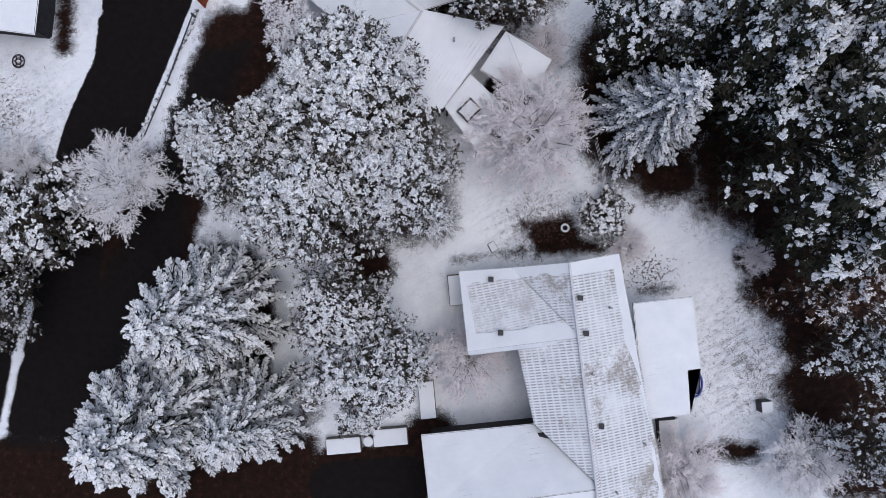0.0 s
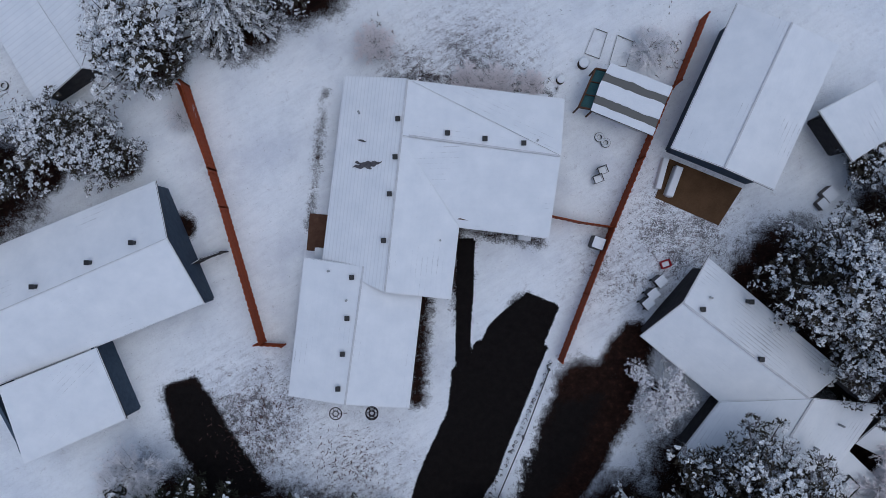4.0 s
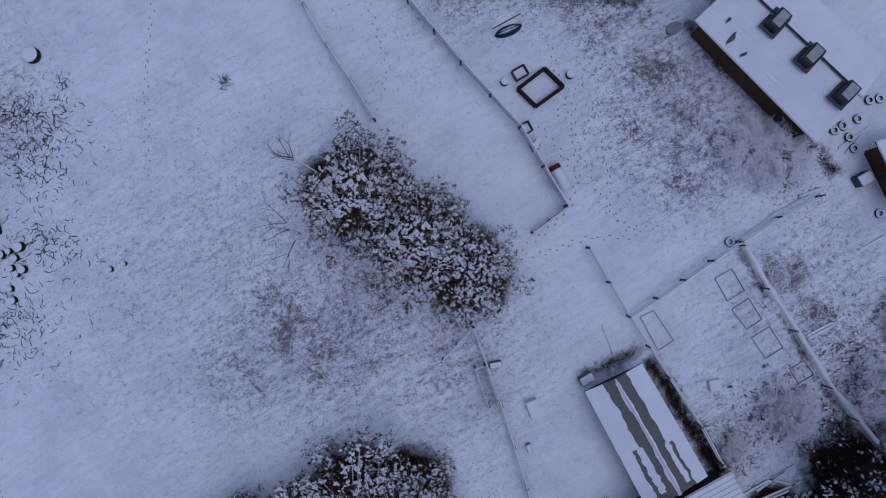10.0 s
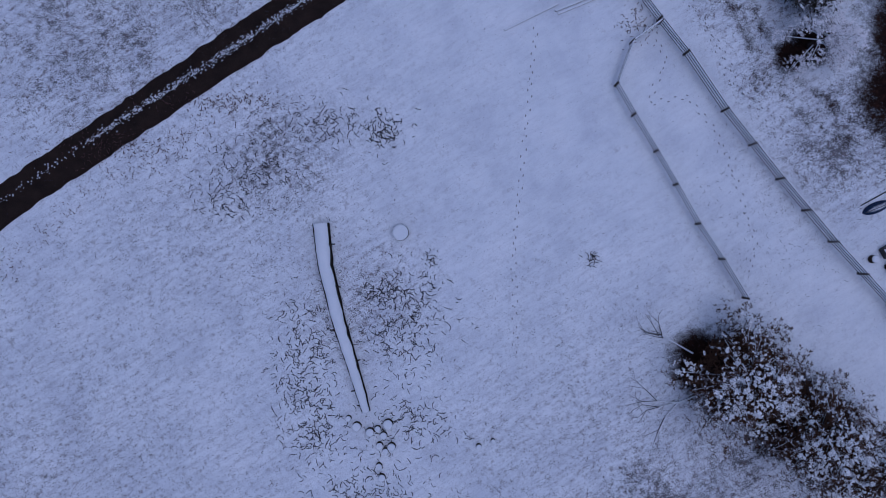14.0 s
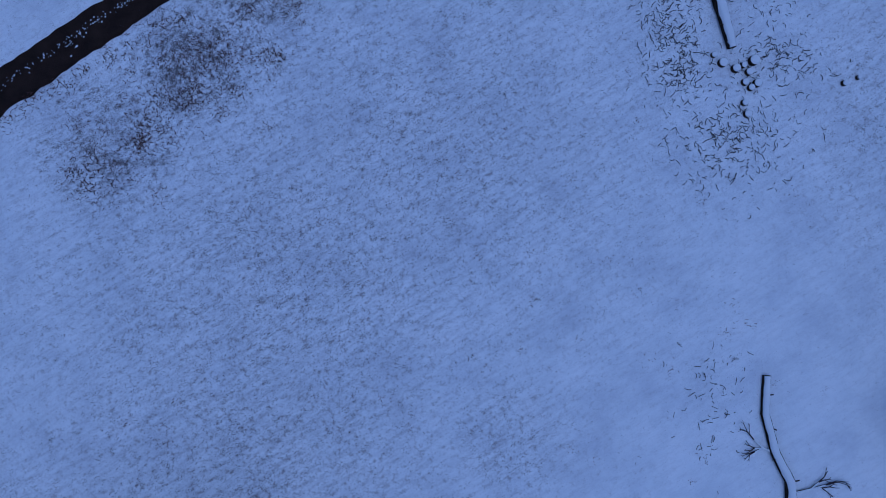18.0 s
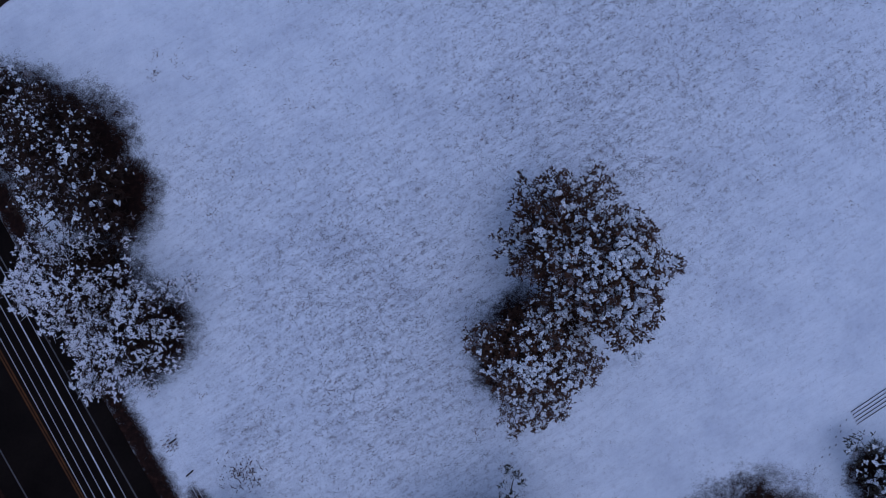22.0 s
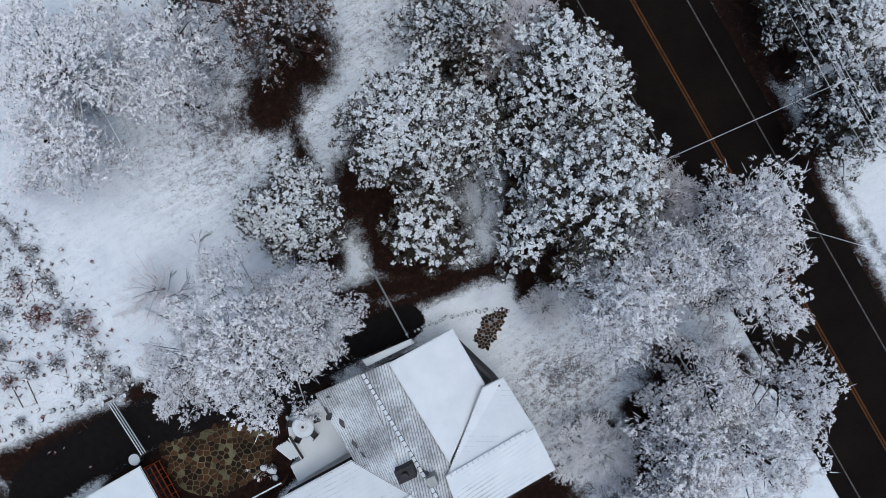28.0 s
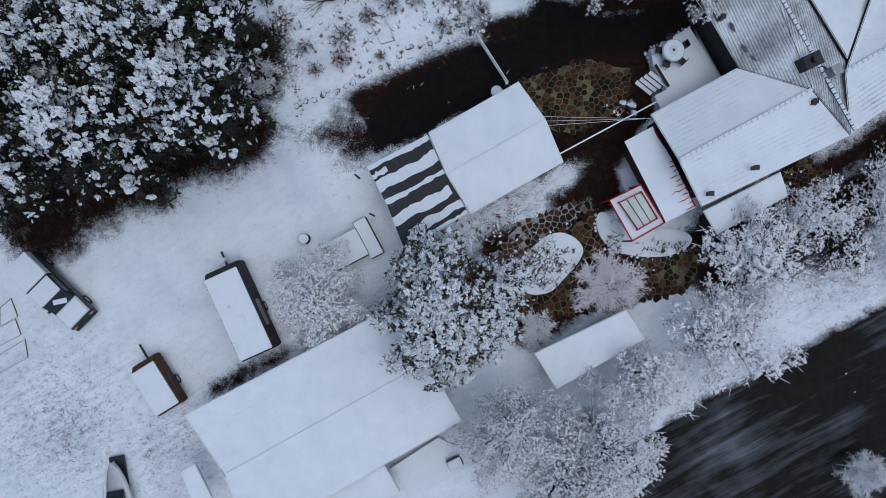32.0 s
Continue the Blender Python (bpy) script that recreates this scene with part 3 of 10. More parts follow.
grassy(-70.5, -92.5, 4, 1.2)
grassy(-92.5, -74.5, 6, 1.3)
grassy(-68.5, -96.5, 4, 1.2)
bare_or_shade_spot(-73.4, -103.6, 0.8)
bare_or_shade_spot(-76.2, -104.9, 0.8)
bare_or_shade_spot(-79.6, -107.6, 0.9)
bare_or_shade_spot(105.0, -66.6, 2.6)
bare_or_shade_spot(109.5, -71.0, 3.0)
bare_or_shade_spot(110.5, -77.0, 2.2)
bare_or_shade_band([(43.35, 1.98), (46.52, -1.37), (50.17, -4.92), (52.86, -7.52)], 0.45)
bare_or_shade_band([(43.35, 6.27), (45.4, 4.22), (47.64, 5.34)], 0.7)
bare_or_shade_band([(46.61, -12.42), (48.18, -15.29), (50.04, -18.09), (52.28, -21.81), (55.82, -26.1)], 0.12)
grassy(-20.78, 12.33, 8, 0.9)
grassy(-13.33, 17.17, 7, 0.8)
grassy(49.71, -14.36, 2.5, 1.2)
grassy(51.39, -17.34, 2.5, 1.25)
grassy(53.62, -20.32, 2.8, 1.3)
grassy(55.86, -23.31, 2.8, 1.3)
grassy(53.99, -24.42, 2.0, 1.3)
grassy(57.72, -17.34, 2.2, 1.25)
grassy(59.59, -15.11, 2.0, 1.0)
grassy(17.07, -17.78, 4.5, 1.0)
grassy(34.59, 7.2, 4.0, 1.3)
grassy(38.32, 3.1, 4.0, 1.1)
grassy(40.93, -1, 4.0, 1.15)
grassy(43.91, -3.61, 3.0, 1.1)
grassy(-112.33, -88.1, 8, 0.3)
bare_or_shade_band([(-108.41, -80.46), (-106.74, -82.7), (-105.06, -85.12), (-103.76, -87.17), (-102.26, -89.41), (-100.96, -91.64), (-100.33, -93.13)], 0.12)
bare_or_shade_spot(-84.06, -79.55, 2.5)
bare_or_shade_spot(-81.82, -81.78, 2.8)
bare_or_shade_spot(-72.5, -79.17, 2.2)
bare_or_shade_spot(-76.6, -70.97, 2.6)
bare_or_shade_spot(-70.33, -80.66, 2.2)
bare_or_shade_spot(-72.57, -78.05, 1.6)
bare_or_shade_spot(-73.25, -82.9, 2.0)
bare_or_shade_spot(-79.53, -82.51, 3.0)
bare_or_shade_spot(-72.82, -82.14, 2.5)
bare_or_shade_spot(-70.21, -101.15, 2.0)
bare_or_shade_spot(-77.66, -102.64, 1.2)
bare_or_shade_spot(-117.71, -99.43, 3.5)
bare_or_shade_spot(-78.57, -103.15, 2.2)
bare_or_shade_spot(-119.58, -95.7, 4.0)
grassy(-65.74, -91.08, 4, 0.9)
grassy(-63.87, -97.42, 4, 1.0)
grassy(-68.34, -99.66, 3, 0.9)
bare_or_shade_spot(-62.38, -96.3, 1.6)
bare_or_shade_spot(-66.11, -93.69, 1.0)
bare_or_shade_spot(-122.18, -102.03, 3.0)
bare_or_shade_spot(37.59, -30.2, 0.9)
bare_or_shade_spot(40.95, -29.08, 0.8)
bare_or_shade_spot(48.78, -29.64, 1.5)
bare_or_shade_spot(52.5, -27.03, 1.5)
# this spot paints the shade between house and evergreen onto the ground
bare_or_shade_spot(84.29, -49.09, 1.2)
bare_or_shade_spot(83.54, -50.96, 1.8)
bare_or_shade_spot(85.78, -55.8, 2.0)
bare_or_shade_spot(45.89, -47.2, 1.0)
bare_or_shade_spot(68.63, -52.79, 1.2)
bare_or_shade_spot(-89.91, -73.46, 2.4)
bare_or_shade_spot(-86.93, -83.9, 2.0)
bare_or_shade_band([(79.14, -86.71), (84.36, -86.71), (85.48, -84.48)], 2.0)
bare_or_shade_band([(-98.91, -99.66), (-93.69, -96.67), (-88.85, -94.44)], 2.6)
bare_or_shade_band([(-95.93, -101.89), (-91.45, -99.66)], 1.5)
bare_or_shade_band([(-98.91, -107.11), (-92.95, -105.62), (-89.96, -108.23), (-86.24, -107.48), (-79.53, -102.64)], 1.2)
bare_or_shade_band([(-96.47, -112.1), (-94.23, -110.61), (-90.5, -107.25)], 1.6)
bare_or_shade_band([(-94.23, -103.15), (-91.25, -99.8)], 1.9)
bare_or_shade_band([(-85.55, -86.63), (-79.58, -85.51), (-74.37, -84.39)], 0.9)
bare_or_shade_band([(-107.17, -97.81), (-102.32, -95.57), (-98.59, -94.46)], 1.4)
bare_or_shade_band([(-96.73, -97.81), (-91.51, -96.69), (-87.04, -92.96)], 1.7)
# shade along the extension's wall, painted as a strip without snow
bare_or_shade_band([(61.75, -51.55), (61.34, -58.45)], 0.6)
bare_or_shade_band([(64.13, -47.08), (63.95, -51.37)], 0.5)
bare_or_shade_band([(64.13, -47.34), (67.49, -47.86), (69.35, -48.09)], 0.3)
bare_or_shade_band([(64.53, -48.69), (64.16, -53.16)], 0.5)
bare_or_shade_band([(40.95, -20.51), (45.24, -27.33)], 0.6)
bare_or_shade_band([(36.4, -21.18), (39.83, -19.5)], 0.35)
bare_or_shade_band([(43.91, 6.08), (46.15, 3.1), (50.17, 5.71)], 0.8)
bare_or_shade_band([(103.37, -85.22), (106.72, -85.22)], 0.7)
bare_or_shade_band([(99.27, -74.6), (101.6, -74.5)], 0.12)
bare_or_shade_band([(-98.91, -92.95), (-91.45, -91.08), (-86.24, -91.08)], 1.0)
bare_or_shade_band([(-117.34, -116.57), (-112.87, -114.33)], 0.5)
bare_or_shade_band([(-95.68, -25.35), (-83.38, -46.22), (-77.41, -57.03), (-72.19, -65.98), (-65.67, -77.16)], 2.6)
bare_or_shade_band([(-77.24, -57.81), (-73.14, -65.26), (-66.43, -77.19)], 1.5)
bare_or_shade_band([(-66.8, -57.81), (-57.11, -74.21), (-47.42, -90.68)], 0.7)
bare_or_shade_band([(-64.2, -60.04), (-54.88, -74.95), (-45.56, -90.68)], 0.1)
bare_or_shade_band([(-72.01, -46.22), (-64.55, -59.64), (-59.33, -69.33), (-54.12, -79.1)], 0.9)
bare_or_shade_band([(-87.15, -118.88), (-73.06, -111.28)], 0.45)
tar_band([(79.14, -87.46), (83.98, -87.09)], 1.6)
tar_band([(-79.61, -59.36), (-78.87, -61.22), (-77.19, -62.34), (-76.07, -64.21), (-74.96, -65.7), (-73.65, -67.56), (-72.72, -69.05), (-72.35, -71.1)], 0.26)
tar_band([(-84.06, -89.24), (-81.08, -88.12)], 1.2)
grassy(13.37, -15.48, 14, 0.45)
grassy(-13.06, 1.07, 16, 0.4)
grassy(-13.06, 15.98, 9, 0.6)
grassy(-22.79, -16.34, 20, 0.45)
grassy(-33.78, -27.36, 20, 0.5)
grassy(-33.95, -38.73, 18, 0.5)
grassy(-49.14, -50.45, 15, 0.5)
grassy(-46.66, -57.4, 12, 0.5)
grassy(50.64, -18.09, 9, 0.5)
grassy(-8.21, 4.8, 5, 0.8)
grassy(-2.62, -4.52, 5, 0.7)
grassy(19.7, -19.21, 7, 0.8)
grassy(9.64, -9.89, 9, 0.25)
grassy(17.82, -18.15, 6, 0.7)
grassy(43.19, -6.53, 5, 0.9)
grassy(52.5, -14.73, 6, 0.6)
grassy(56.98, -18.09, 5, 0.8)
grassy(42.05, -4.36, 6, 0.9)
grassy(32.73, 6.45, 5, 0.9)
grassy(23.47, 15.61, 4, 0.8)
grassy(-33.97, -8.89, 6, 0.8)
grassy(-37.7, -12.61, 5, 1.0)
grassy(14.49, -20.07, 5, 0.8)
grassy(-22.79, -10.75, 9, 0.4)
grassy(-43.1, -18.04, 6, 0.8)
grassy(-17, -37.42, 5, 0.5)
grassy(-31.91, -41.9, 5, 0.6)
grassy(-33.95, -41.71, 4, 0.6)
grassy(-58.17, -43.57, 6, 0.4)
grassy(-47.28, -59.77, 7, 0.5)
grassy(-54.12, -61.13, 7, 0.35)
grassy(25.76, -33.41, 8, 0.45)
grassy(46.27, -24.83, 5, 0.6)
grassy(50.74, -60.28, 4, 1.1)
grassy(57.45, -64, 4, 0.6)
grassy(78.7, -47.98, 4, 1.0)
grassy(74.59, -50.21, 3, 0.7)
grassy(106.72, -79.26, 5, 0.7)
grassy(93.68, -59.5, 3, 0.5)
grassy(92.93, -70.31, 3, 0.8)
grassy(-95.61, -76.19, 5, 0.6)
grassy(-83.21, -68.62, 5, 0.6)
grassy(-56.37, -60.04, 3, 0.6)
grassy(-110.46, -85.49, 7, 0.35)
grassy(-127.78, -118.81, 6, 0.5)
grassy(-120.32, -119.93, 4, 0.5)
grassy(-83.94, -55.54, 3, 0.5)
grassy(-70.64, -91.1, 2, 0.3)
grassy(-97.96, -105.02, 3, 0.8)
grassy(-104.87, -111.21, 2, 0.8)

grassy(29.06, 6.29, 5, 1.2)
grassy(22.35, 15.61, 3, 1.0)
grassy(24.22, 10.39, 2.5, 0.9)
grassy(21.94, -14.73, 6, 0.8)
grassy(26.85, -19.58, 8, 0.6)
PATCHES = []


def patch(field, pts, soft=0.3):
    """A piece of ground drawn without snow, or as painted shade, given by its outline."""
    PATCHES.append((field, pts, soft))


patch("tarmac", [(68.63, -51.41), (70.79, -52.37), (69.38, -55.8), (67.89, -59.9), (66.21, -64), (65.28, -66.24), (64.16, -70.79), (63.41, -75.19), (57.45, -75.19), (60.28, -67.73), (61.36, -63.63), (63.41, -59.16), (63.6, -56.55), (65.28, -55.43), (66.1, -53.57)])
patch("bare", [(76.27, -53.19), (77.2, -54.69), (75.53, -59.9), (73.1, -64), (71.24, -67.73), (70.12, -70.79), (69.38, -75.19), (66.39, -75.19), (68.26, -69.97), (68.44, -64), (69.38, -60.28), (70.68, -57.29), (73.1, -56.18), (74.97, -53.57)], 0.7)
patch("tarmac", [(63.97, -47.9), (65.2, -47.9), (65.05, -52.08), (64.75, -56.18), (63.86, -56.18)], 0.18)
patch("bare", [(44.48, -57.67), (46.83, -56.92), (48.5, -59.72), (51.86, -64.75), (47.94, -65.68), (45.33, -61.21)], 0.25)
patch("tarmac", [(65.16, -54.66), (70.01, -55.03), (66.47, -63.98), (63.48, -67.7), (62.74, -70.31), (57.89, -72.92), (54.91, -71.8), (59.38, -71.06), (60.69, -67.7), (61.81, -62.48), (63.67, -59.5)])
patch("bare", [(60.72, -66.12), (67.8, -65.38), (69.66, -70.6), (67.42, -75.81), (63.7, -81.78), (59.97, -84.39), (54.6, -84.39), (53.4, -81.41), (53.2, -75.4), (51.6, -66.5), (53.63, -65), (56.99, -67.24)], 1.6)
patch("bare", [(70.94, -58.01), (74.29, -56.15), (73.92, -60.99), (69.45, -62.86), (68.33, -67.7), (70.01, -71.06), (69.45, -72.92), (66.47, -71.06), (67.96, -68.08), (68.33, -63.98)], 0.5)
patch("bare", [(78.84, -85.22), (84.17, -84.48), (84.8, -84.1), (85.48, -88.95), (79.51, -88.95)], 0.25)
patch("tarmac", [(-107.86, -99.1), (-106.1, -97.12), (-103.01, -95.07), (-100.51, -94.06), (-97.42, -92.76), (-95.93, -90.52), (-91.45, -91.64), (-86.24, -90.78), (-82.51, -88.1), (-81.02, -88.55), (-86.24, -91.9), (-88.85, -94.25), (-92.95, -94.62), (-97.42, -96.67), (-97.98, -96.93), (-104.13, -100.33), (-106.74, -101.07)], 1.6)
patch("bare", [(-111.4, -100.03), (-108.19, -97.94), (-103.01, -94.81), (-100.51, -93.99), (-98.91, -94.44), (-104.13, -100.03), (-107.48, -101.59), (-109.72, -100.77)], 2.6)
patch("bare", [(-84.99, -85.51), (-81.08, -86.25), (-80.33, -89.24), (-82.19, -91.1), (-85.55, -90.73), (-86.29, -92.59), (-93.75, -96.32), (-98.59, -95.57), (-100.46, -94.83), (-96.73, -94.08), (-89.28, -92.96), (-85.55, -89.98)], 1.8)
patch("bare", [(-97.05, -96.86), (-88.85, -94.44), (-88.1, -98.54), (-91.08, -100.77), (-90.15, -104.5), (-92.2, -105.06), (-93.69, -101.89), (-95, -102.08)], 0.5)
patch("bare", [(33.68, -33.56), (37.22, -30.95), (40.39, -29.64), (42.63, -28.52), (40.76, -31.13), (37.22, -32.25)], 0.3)
patch("bare", [(47.1, -30.02), (50.27, -29.27), (55.86, -26.1), (56.23, -27.03), (53.62, -28.52), (49.89, -31.51), (48.03, -31.88)], 0.4)


patch("bare", [(-84.5, -76.93), (-79.28, -76.93), (-78.16, -84.76), (-80.4, -85.88), (-83.38, -84.76)], 0.6)
patch("bare", [(91.5, -70.1), (94.8, -69.5), (95.6, -70.9), (97.2, -71.6), (97.2, -72.2), (92.4, -72.4)], 0.8)
# shadow of deck and gazebo, painted as dark snowless ground
patch("bare", [(87.9, -62.1), (92.6, -57.2), (92.2, -62.6), (90.0, -65.0)], 0.3)
bare_or_shade_spot(88.5, -56.0, 2.0)
patch("bare", [(108.8, -77.0), (110.0, -79.0), (108.8, -82.5), (110.0, -85.0), (112.0, -88.5), (121.0, -88.5), (121.0, -70.0), (111.0, -72.0)], 1.2)
patch("bare", [(54.0, -83.5), (66.0, -83.5), (78.0, -84.0), (79.5, -88.0), (75.0, -92.5), (67.0, -95.0), (59.0, -96.5), (53.5, -92.0), (52.0, -87.0)], 1.4)
grassy(98.5, -53.0, 2.5, 1.3)
# bare soil along the north wall, with the wall's shade painted in
bare_or_shade_band([(87.2, -72.5), (93.2, -71.8), (97.2, -71.2)], 0.05)
bare_or_shade_band([(55.3, -38.2), (54.3, -47.0)], 0.12)
bare_or_shade_band([(59.5, -37.1), (64.5, -37.5), (70.0, -38.3)], 0.12)
bare_or_shade_spot(36.6, -43.6, 1.6)
bare_or_shade_spot(-128.6, -105.2, 3.2)
bare_or_shade_spot(-125.4, -103.8, 2.6)
grassy(65.0, -36.8, 4.0, 1.3)
grassy(61.0, -37.0, 2.0, 1.2)
patch("bare", [(-60.5, -63.5), (-58.5, -64.5), (-56.2, -68.6), (-55.0, -72.3), (-56.6, -73.0), (-59.2, -69.5), (-61.2, -66.0)], 0.8)
bare_or_shade_band([(-78.5, -35.0), (-75.0, -41.2), (-72.0, -46.2)], 0.9)
patch("tarmac", [(44.48, -57.67), (46.83, -56.92), (48.5, -59.72), (51.86, -64.75), (47.94, -65.68), (45.33, -61.21)], 2.4)
patch("bare", [(-87.0, -108.2), (-80.5, -104.6), (-73.0, -101.2), (-70.5, -103.6), (-74.5, -106.2), (-79.0, -108.8), (-84.5, -111.0)], 1.6)
patch("tarmac", [(63.9, -72.0), (63.0, -77.0), (60.0, -84.4), (55.0, -84.4), (56.5, -76.0), (58.5, -72.0)], 1.4)
snowy([(59.1, -75.4), (58.3, -79.0), (57.2, -84.0)], 0.32, 0.3, 0.88)
patch("tarmac", [(73.5, -58.2), (72.6, -61.5), (69.6, -66.0), (69.6, -71.0), (66.0, -79.0), (62.0, -85.0), (57.0, -85.0), (62.0, -77.0), (65.8, -70.0), (68.0, -64.0), (70.5, -58.6)], 2.6)
snowy([(-100.0, -105.3), (-97.0, -103.9), (-94.2, -102.6)], 0.75, 0.8, 0.75)
snowy([(-94.4, -102.4), (-93.0, -101.6)], 0.4, 0.8, 0.6)
snowy([(75.4, -72.0), (76.6, -75.0), (76.2, -79.0), (75.6, -83.0)], 0.9, 0.6, 0.95)
patch("bare", [(-75.55, -72.83), (-72.2, -72.83), (-71.45, -82.15), (-74.43, -81.78)], 0.6)


def axis_lines(lo, hi, step):
    far = [2500, 1200, 500, 220, 110, 60, 30, 14, 6, 2]
    return np.array([lo - d for d in far] + list(np.arange(lo, hi + step / 2, step)) + [hi + d for d in far[::-1]])


def to_segment(X, Y, a, b):
    ax, ay = a
    dx, dy = b[0] - ax, b[1] - ay
    k = np.clip(((X - ax) * dx + (Y - ay) * dy) / (dx * dx + dy * dy + 1e-9), 0, 1)
    return np.hypot(X - ax - k * dx, Y - ay - k * dy)


def build_ground():
    gx, gy = axis_lines(-136, 122, 0.3), axis_lines(-132, 30, 0.3)
    X, Y = np.meshgrid(gx, gy)
    bare, tar, grass = np.zeros_like(X), np.zeros_like(X), np.full_like(X, 0.03)

    def near(x, y, r):
        i0, i1 = np.searchsorted(gx, (x - r, x + r))
        j0, j1 = np.searchsorted(gy, (y - r, y + r))
        return slice(j0, j1), slice(i0, i1)

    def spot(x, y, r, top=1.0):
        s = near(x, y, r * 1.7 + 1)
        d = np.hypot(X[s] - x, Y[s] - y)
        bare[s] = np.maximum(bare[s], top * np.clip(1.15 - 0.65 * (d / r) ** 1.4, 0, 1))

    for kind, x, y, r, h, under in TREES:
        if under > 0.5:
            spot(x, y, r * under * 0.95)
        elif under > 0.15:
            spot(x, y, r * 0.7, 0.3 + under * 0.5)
    for x, y, r in BARE_OR_SHADE_SPOTS:
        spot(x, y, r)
    for field, bands, soft in ((bare, BARE_OR_SHADE_BANDS, 0.9), (tar, TAR_BANDS, 0.35)):
        for line, half in bands:
            for a, b in zip(line, line[1:]):
                cx, cy, r = (a[0] + b[0]) / 2, (a[1] + b[1]) / 2, math.hypot(a[0] - b[0], a[1] - b[1]) / 2 + half + 2
                s = near(cx, cy, r)
                d = to_segment(X[s], Y[s], a, b)
                field[s] = np.maximum(field[s], np.clip(0.5 + (half - d) / (2 * soft), 0, 1))
    for name, pts, soft in PATCHES:
        xs, ys = [p[0] for p in pts], [p[1] for p in pts]
        s = near((min(xs) + max(xs)) / 2, (min(ys) + max(ys)) / 2, max(max(xs) - min(xs), max(ys) - min(ys)) / 2 + 3)
        d, ins = np.full(X[s].shape, 99.0), np.zeros(X[s].shape, dtype=bool)
        for a, c in zip(pts, pts[1:] + pts[:1]):
            d = np.minimum(d, to_segment(X[s], Y[s], a, c))
            if a[1] != c[1]:
                ins ^= ((a[1] > Y[s]) != (c[1] > Y[s])) & (X[s] < (c[0] - a[0]) * (Y[s] - a[1]) / (c[1] - a[1]) + a[0])
        field = bare if name == "bare" else tar
        field[s] = np.maximum(field[s], np.clip(0.5 + np.where(ins, d, -d) / (2 * soft), 0, 1))
    for line, half, soft, strength in SNOWY:
        for a, b in zip(line, line[1:]):
            s = near((a[0] + b[0]) / 2, (a[1] + b[1]) / 2, math.hypot(a[0] - b[0], a[1] - b[1]) / 2 + half + soft)
            keep = 1 - strength * np.clip(0.5 + (half - to_segment(X[s], Y[s], a, b)) / (2 * soft), 0, 1)
            bare[s] *= keep
            tar[s] *= keep
    for x, y, r, v in GRASSY:
        s = near(x, y, r * 2)
        grass[s] = np.maximum(grass[s], 0.8 * min(v, 1.0) * np.exp(-((X[s] - x) ** 2 + (Y[s] - y) ** 2) / r ** 2))
    rng = np.random.default_rng(3)
    wave = 0.03 * np.sin(X * 0.8 + 1.3 * np.sin(Y * 0.5)) + 0.02 * rng.standard_normal(X.shape)
    inside = (X > -140) & (X < 126) & (Y > -136) & (Y < 34)
    Z = np.where(inside, wave * 0.5 - 0.02, -0.02)
    ny, nx = X.shape
    co = np.stack([X, Y, Z], -1).reshape(-1, 3)
    idx = np.arange(nx * ny).reshape(ny, nx)
    quads = np.stack([idx[:-1, :-1], idx[:-1, 1:], idx[1:, 1:], idx[1:, :-1]], -1).reshape(-1)
    me = bpy.data.meshes.new("ground")
    me.vertices.add(len(co))
    me.vertices.foreach_set("co", co.ravel())
    n = len(quads) // 4
    me.loops.add(len(quads))
    me.loops.foreach_set("vertex_index", quads.astype(np.int32))
    me.polygons.add(n)
    me.polygons.foreach_set("loop_start", np.arange(0, 4 * n, 4, dtype=np.int32))
    me.polygons.foreach_set("use_smooth", np.ones(n, dtype=bool))
    me.update(calc_edges=True)
    for name, field in (("bare", bare), ("tarmac", tar), ("grass", grass)):
        a = me.attributes.new(name, "FLOAT", "POINT")
        a.data.foreach_set("value", field.ravel().astype(np.float32))
    me.materials.append(GROUND)
    return tagged(new("ground", me), "snow-covered ground with bare dark soil under trees", "ground", "", "structure")


build_ground()

# ---- main road, side road and farm track ----
MAIN = [(-185.32, 142.98), (-77.97, -46.22), (-52.64, -90.68), (81.55, -327.3)]
road = thing("road", "dark wet two-lane asphalt road, ploughed clear", "road", "", "structure")
band("asphalt", MAIN, 8.8, 0.03, ASPHALT, parent=road)


def offset_line(line, d):
    a, b = Vector(line[0]), Vector(line[-1])
    u = (b - a).normalized()
    n = Vector((-u.y, u.x)) * d
    return [tuple(Vector(p) + n) for p in (a, a.lerp(b, 0.5), b)]


for d in (-0.09, 0.09):
    band("yellow_line", offset_line(MAIN, d), 0.12, 0.036, YELLOW, parent=road)
for d in (-3.15, 3.15):
    band("edge_line", offset_line(MAIN, d), 0.1, 0.036, WHITE_LINE, parent=road)
SIDE = [(-163.19, -165.59), (-84.91, -124.21), (-73.06, -117.88), (-45.29, -103.04)]
side_road = thing("side_road", "wet side road with streaks of packed snow", "road", "", "structure")
band("asphalt", SIDE, 11.8, 0.02, ASPHALT_ICY, parent=side_road)
TRACK_N, TRACK_S = [(-83.88, -35.75), (-20.51, 7.11), (-4.67, 17.85), (118.33, 101.34)], [(122.62, 98.36), (0.36, 17.85), (-20.51, 4.13), (-83.88, -39.18)]
sheet("farm_track", TRACK_N + TRACK_S, 0.012, MUD_TRACK, "dark muddy farm track with a snowy middle strip", "track", rag=0.2)


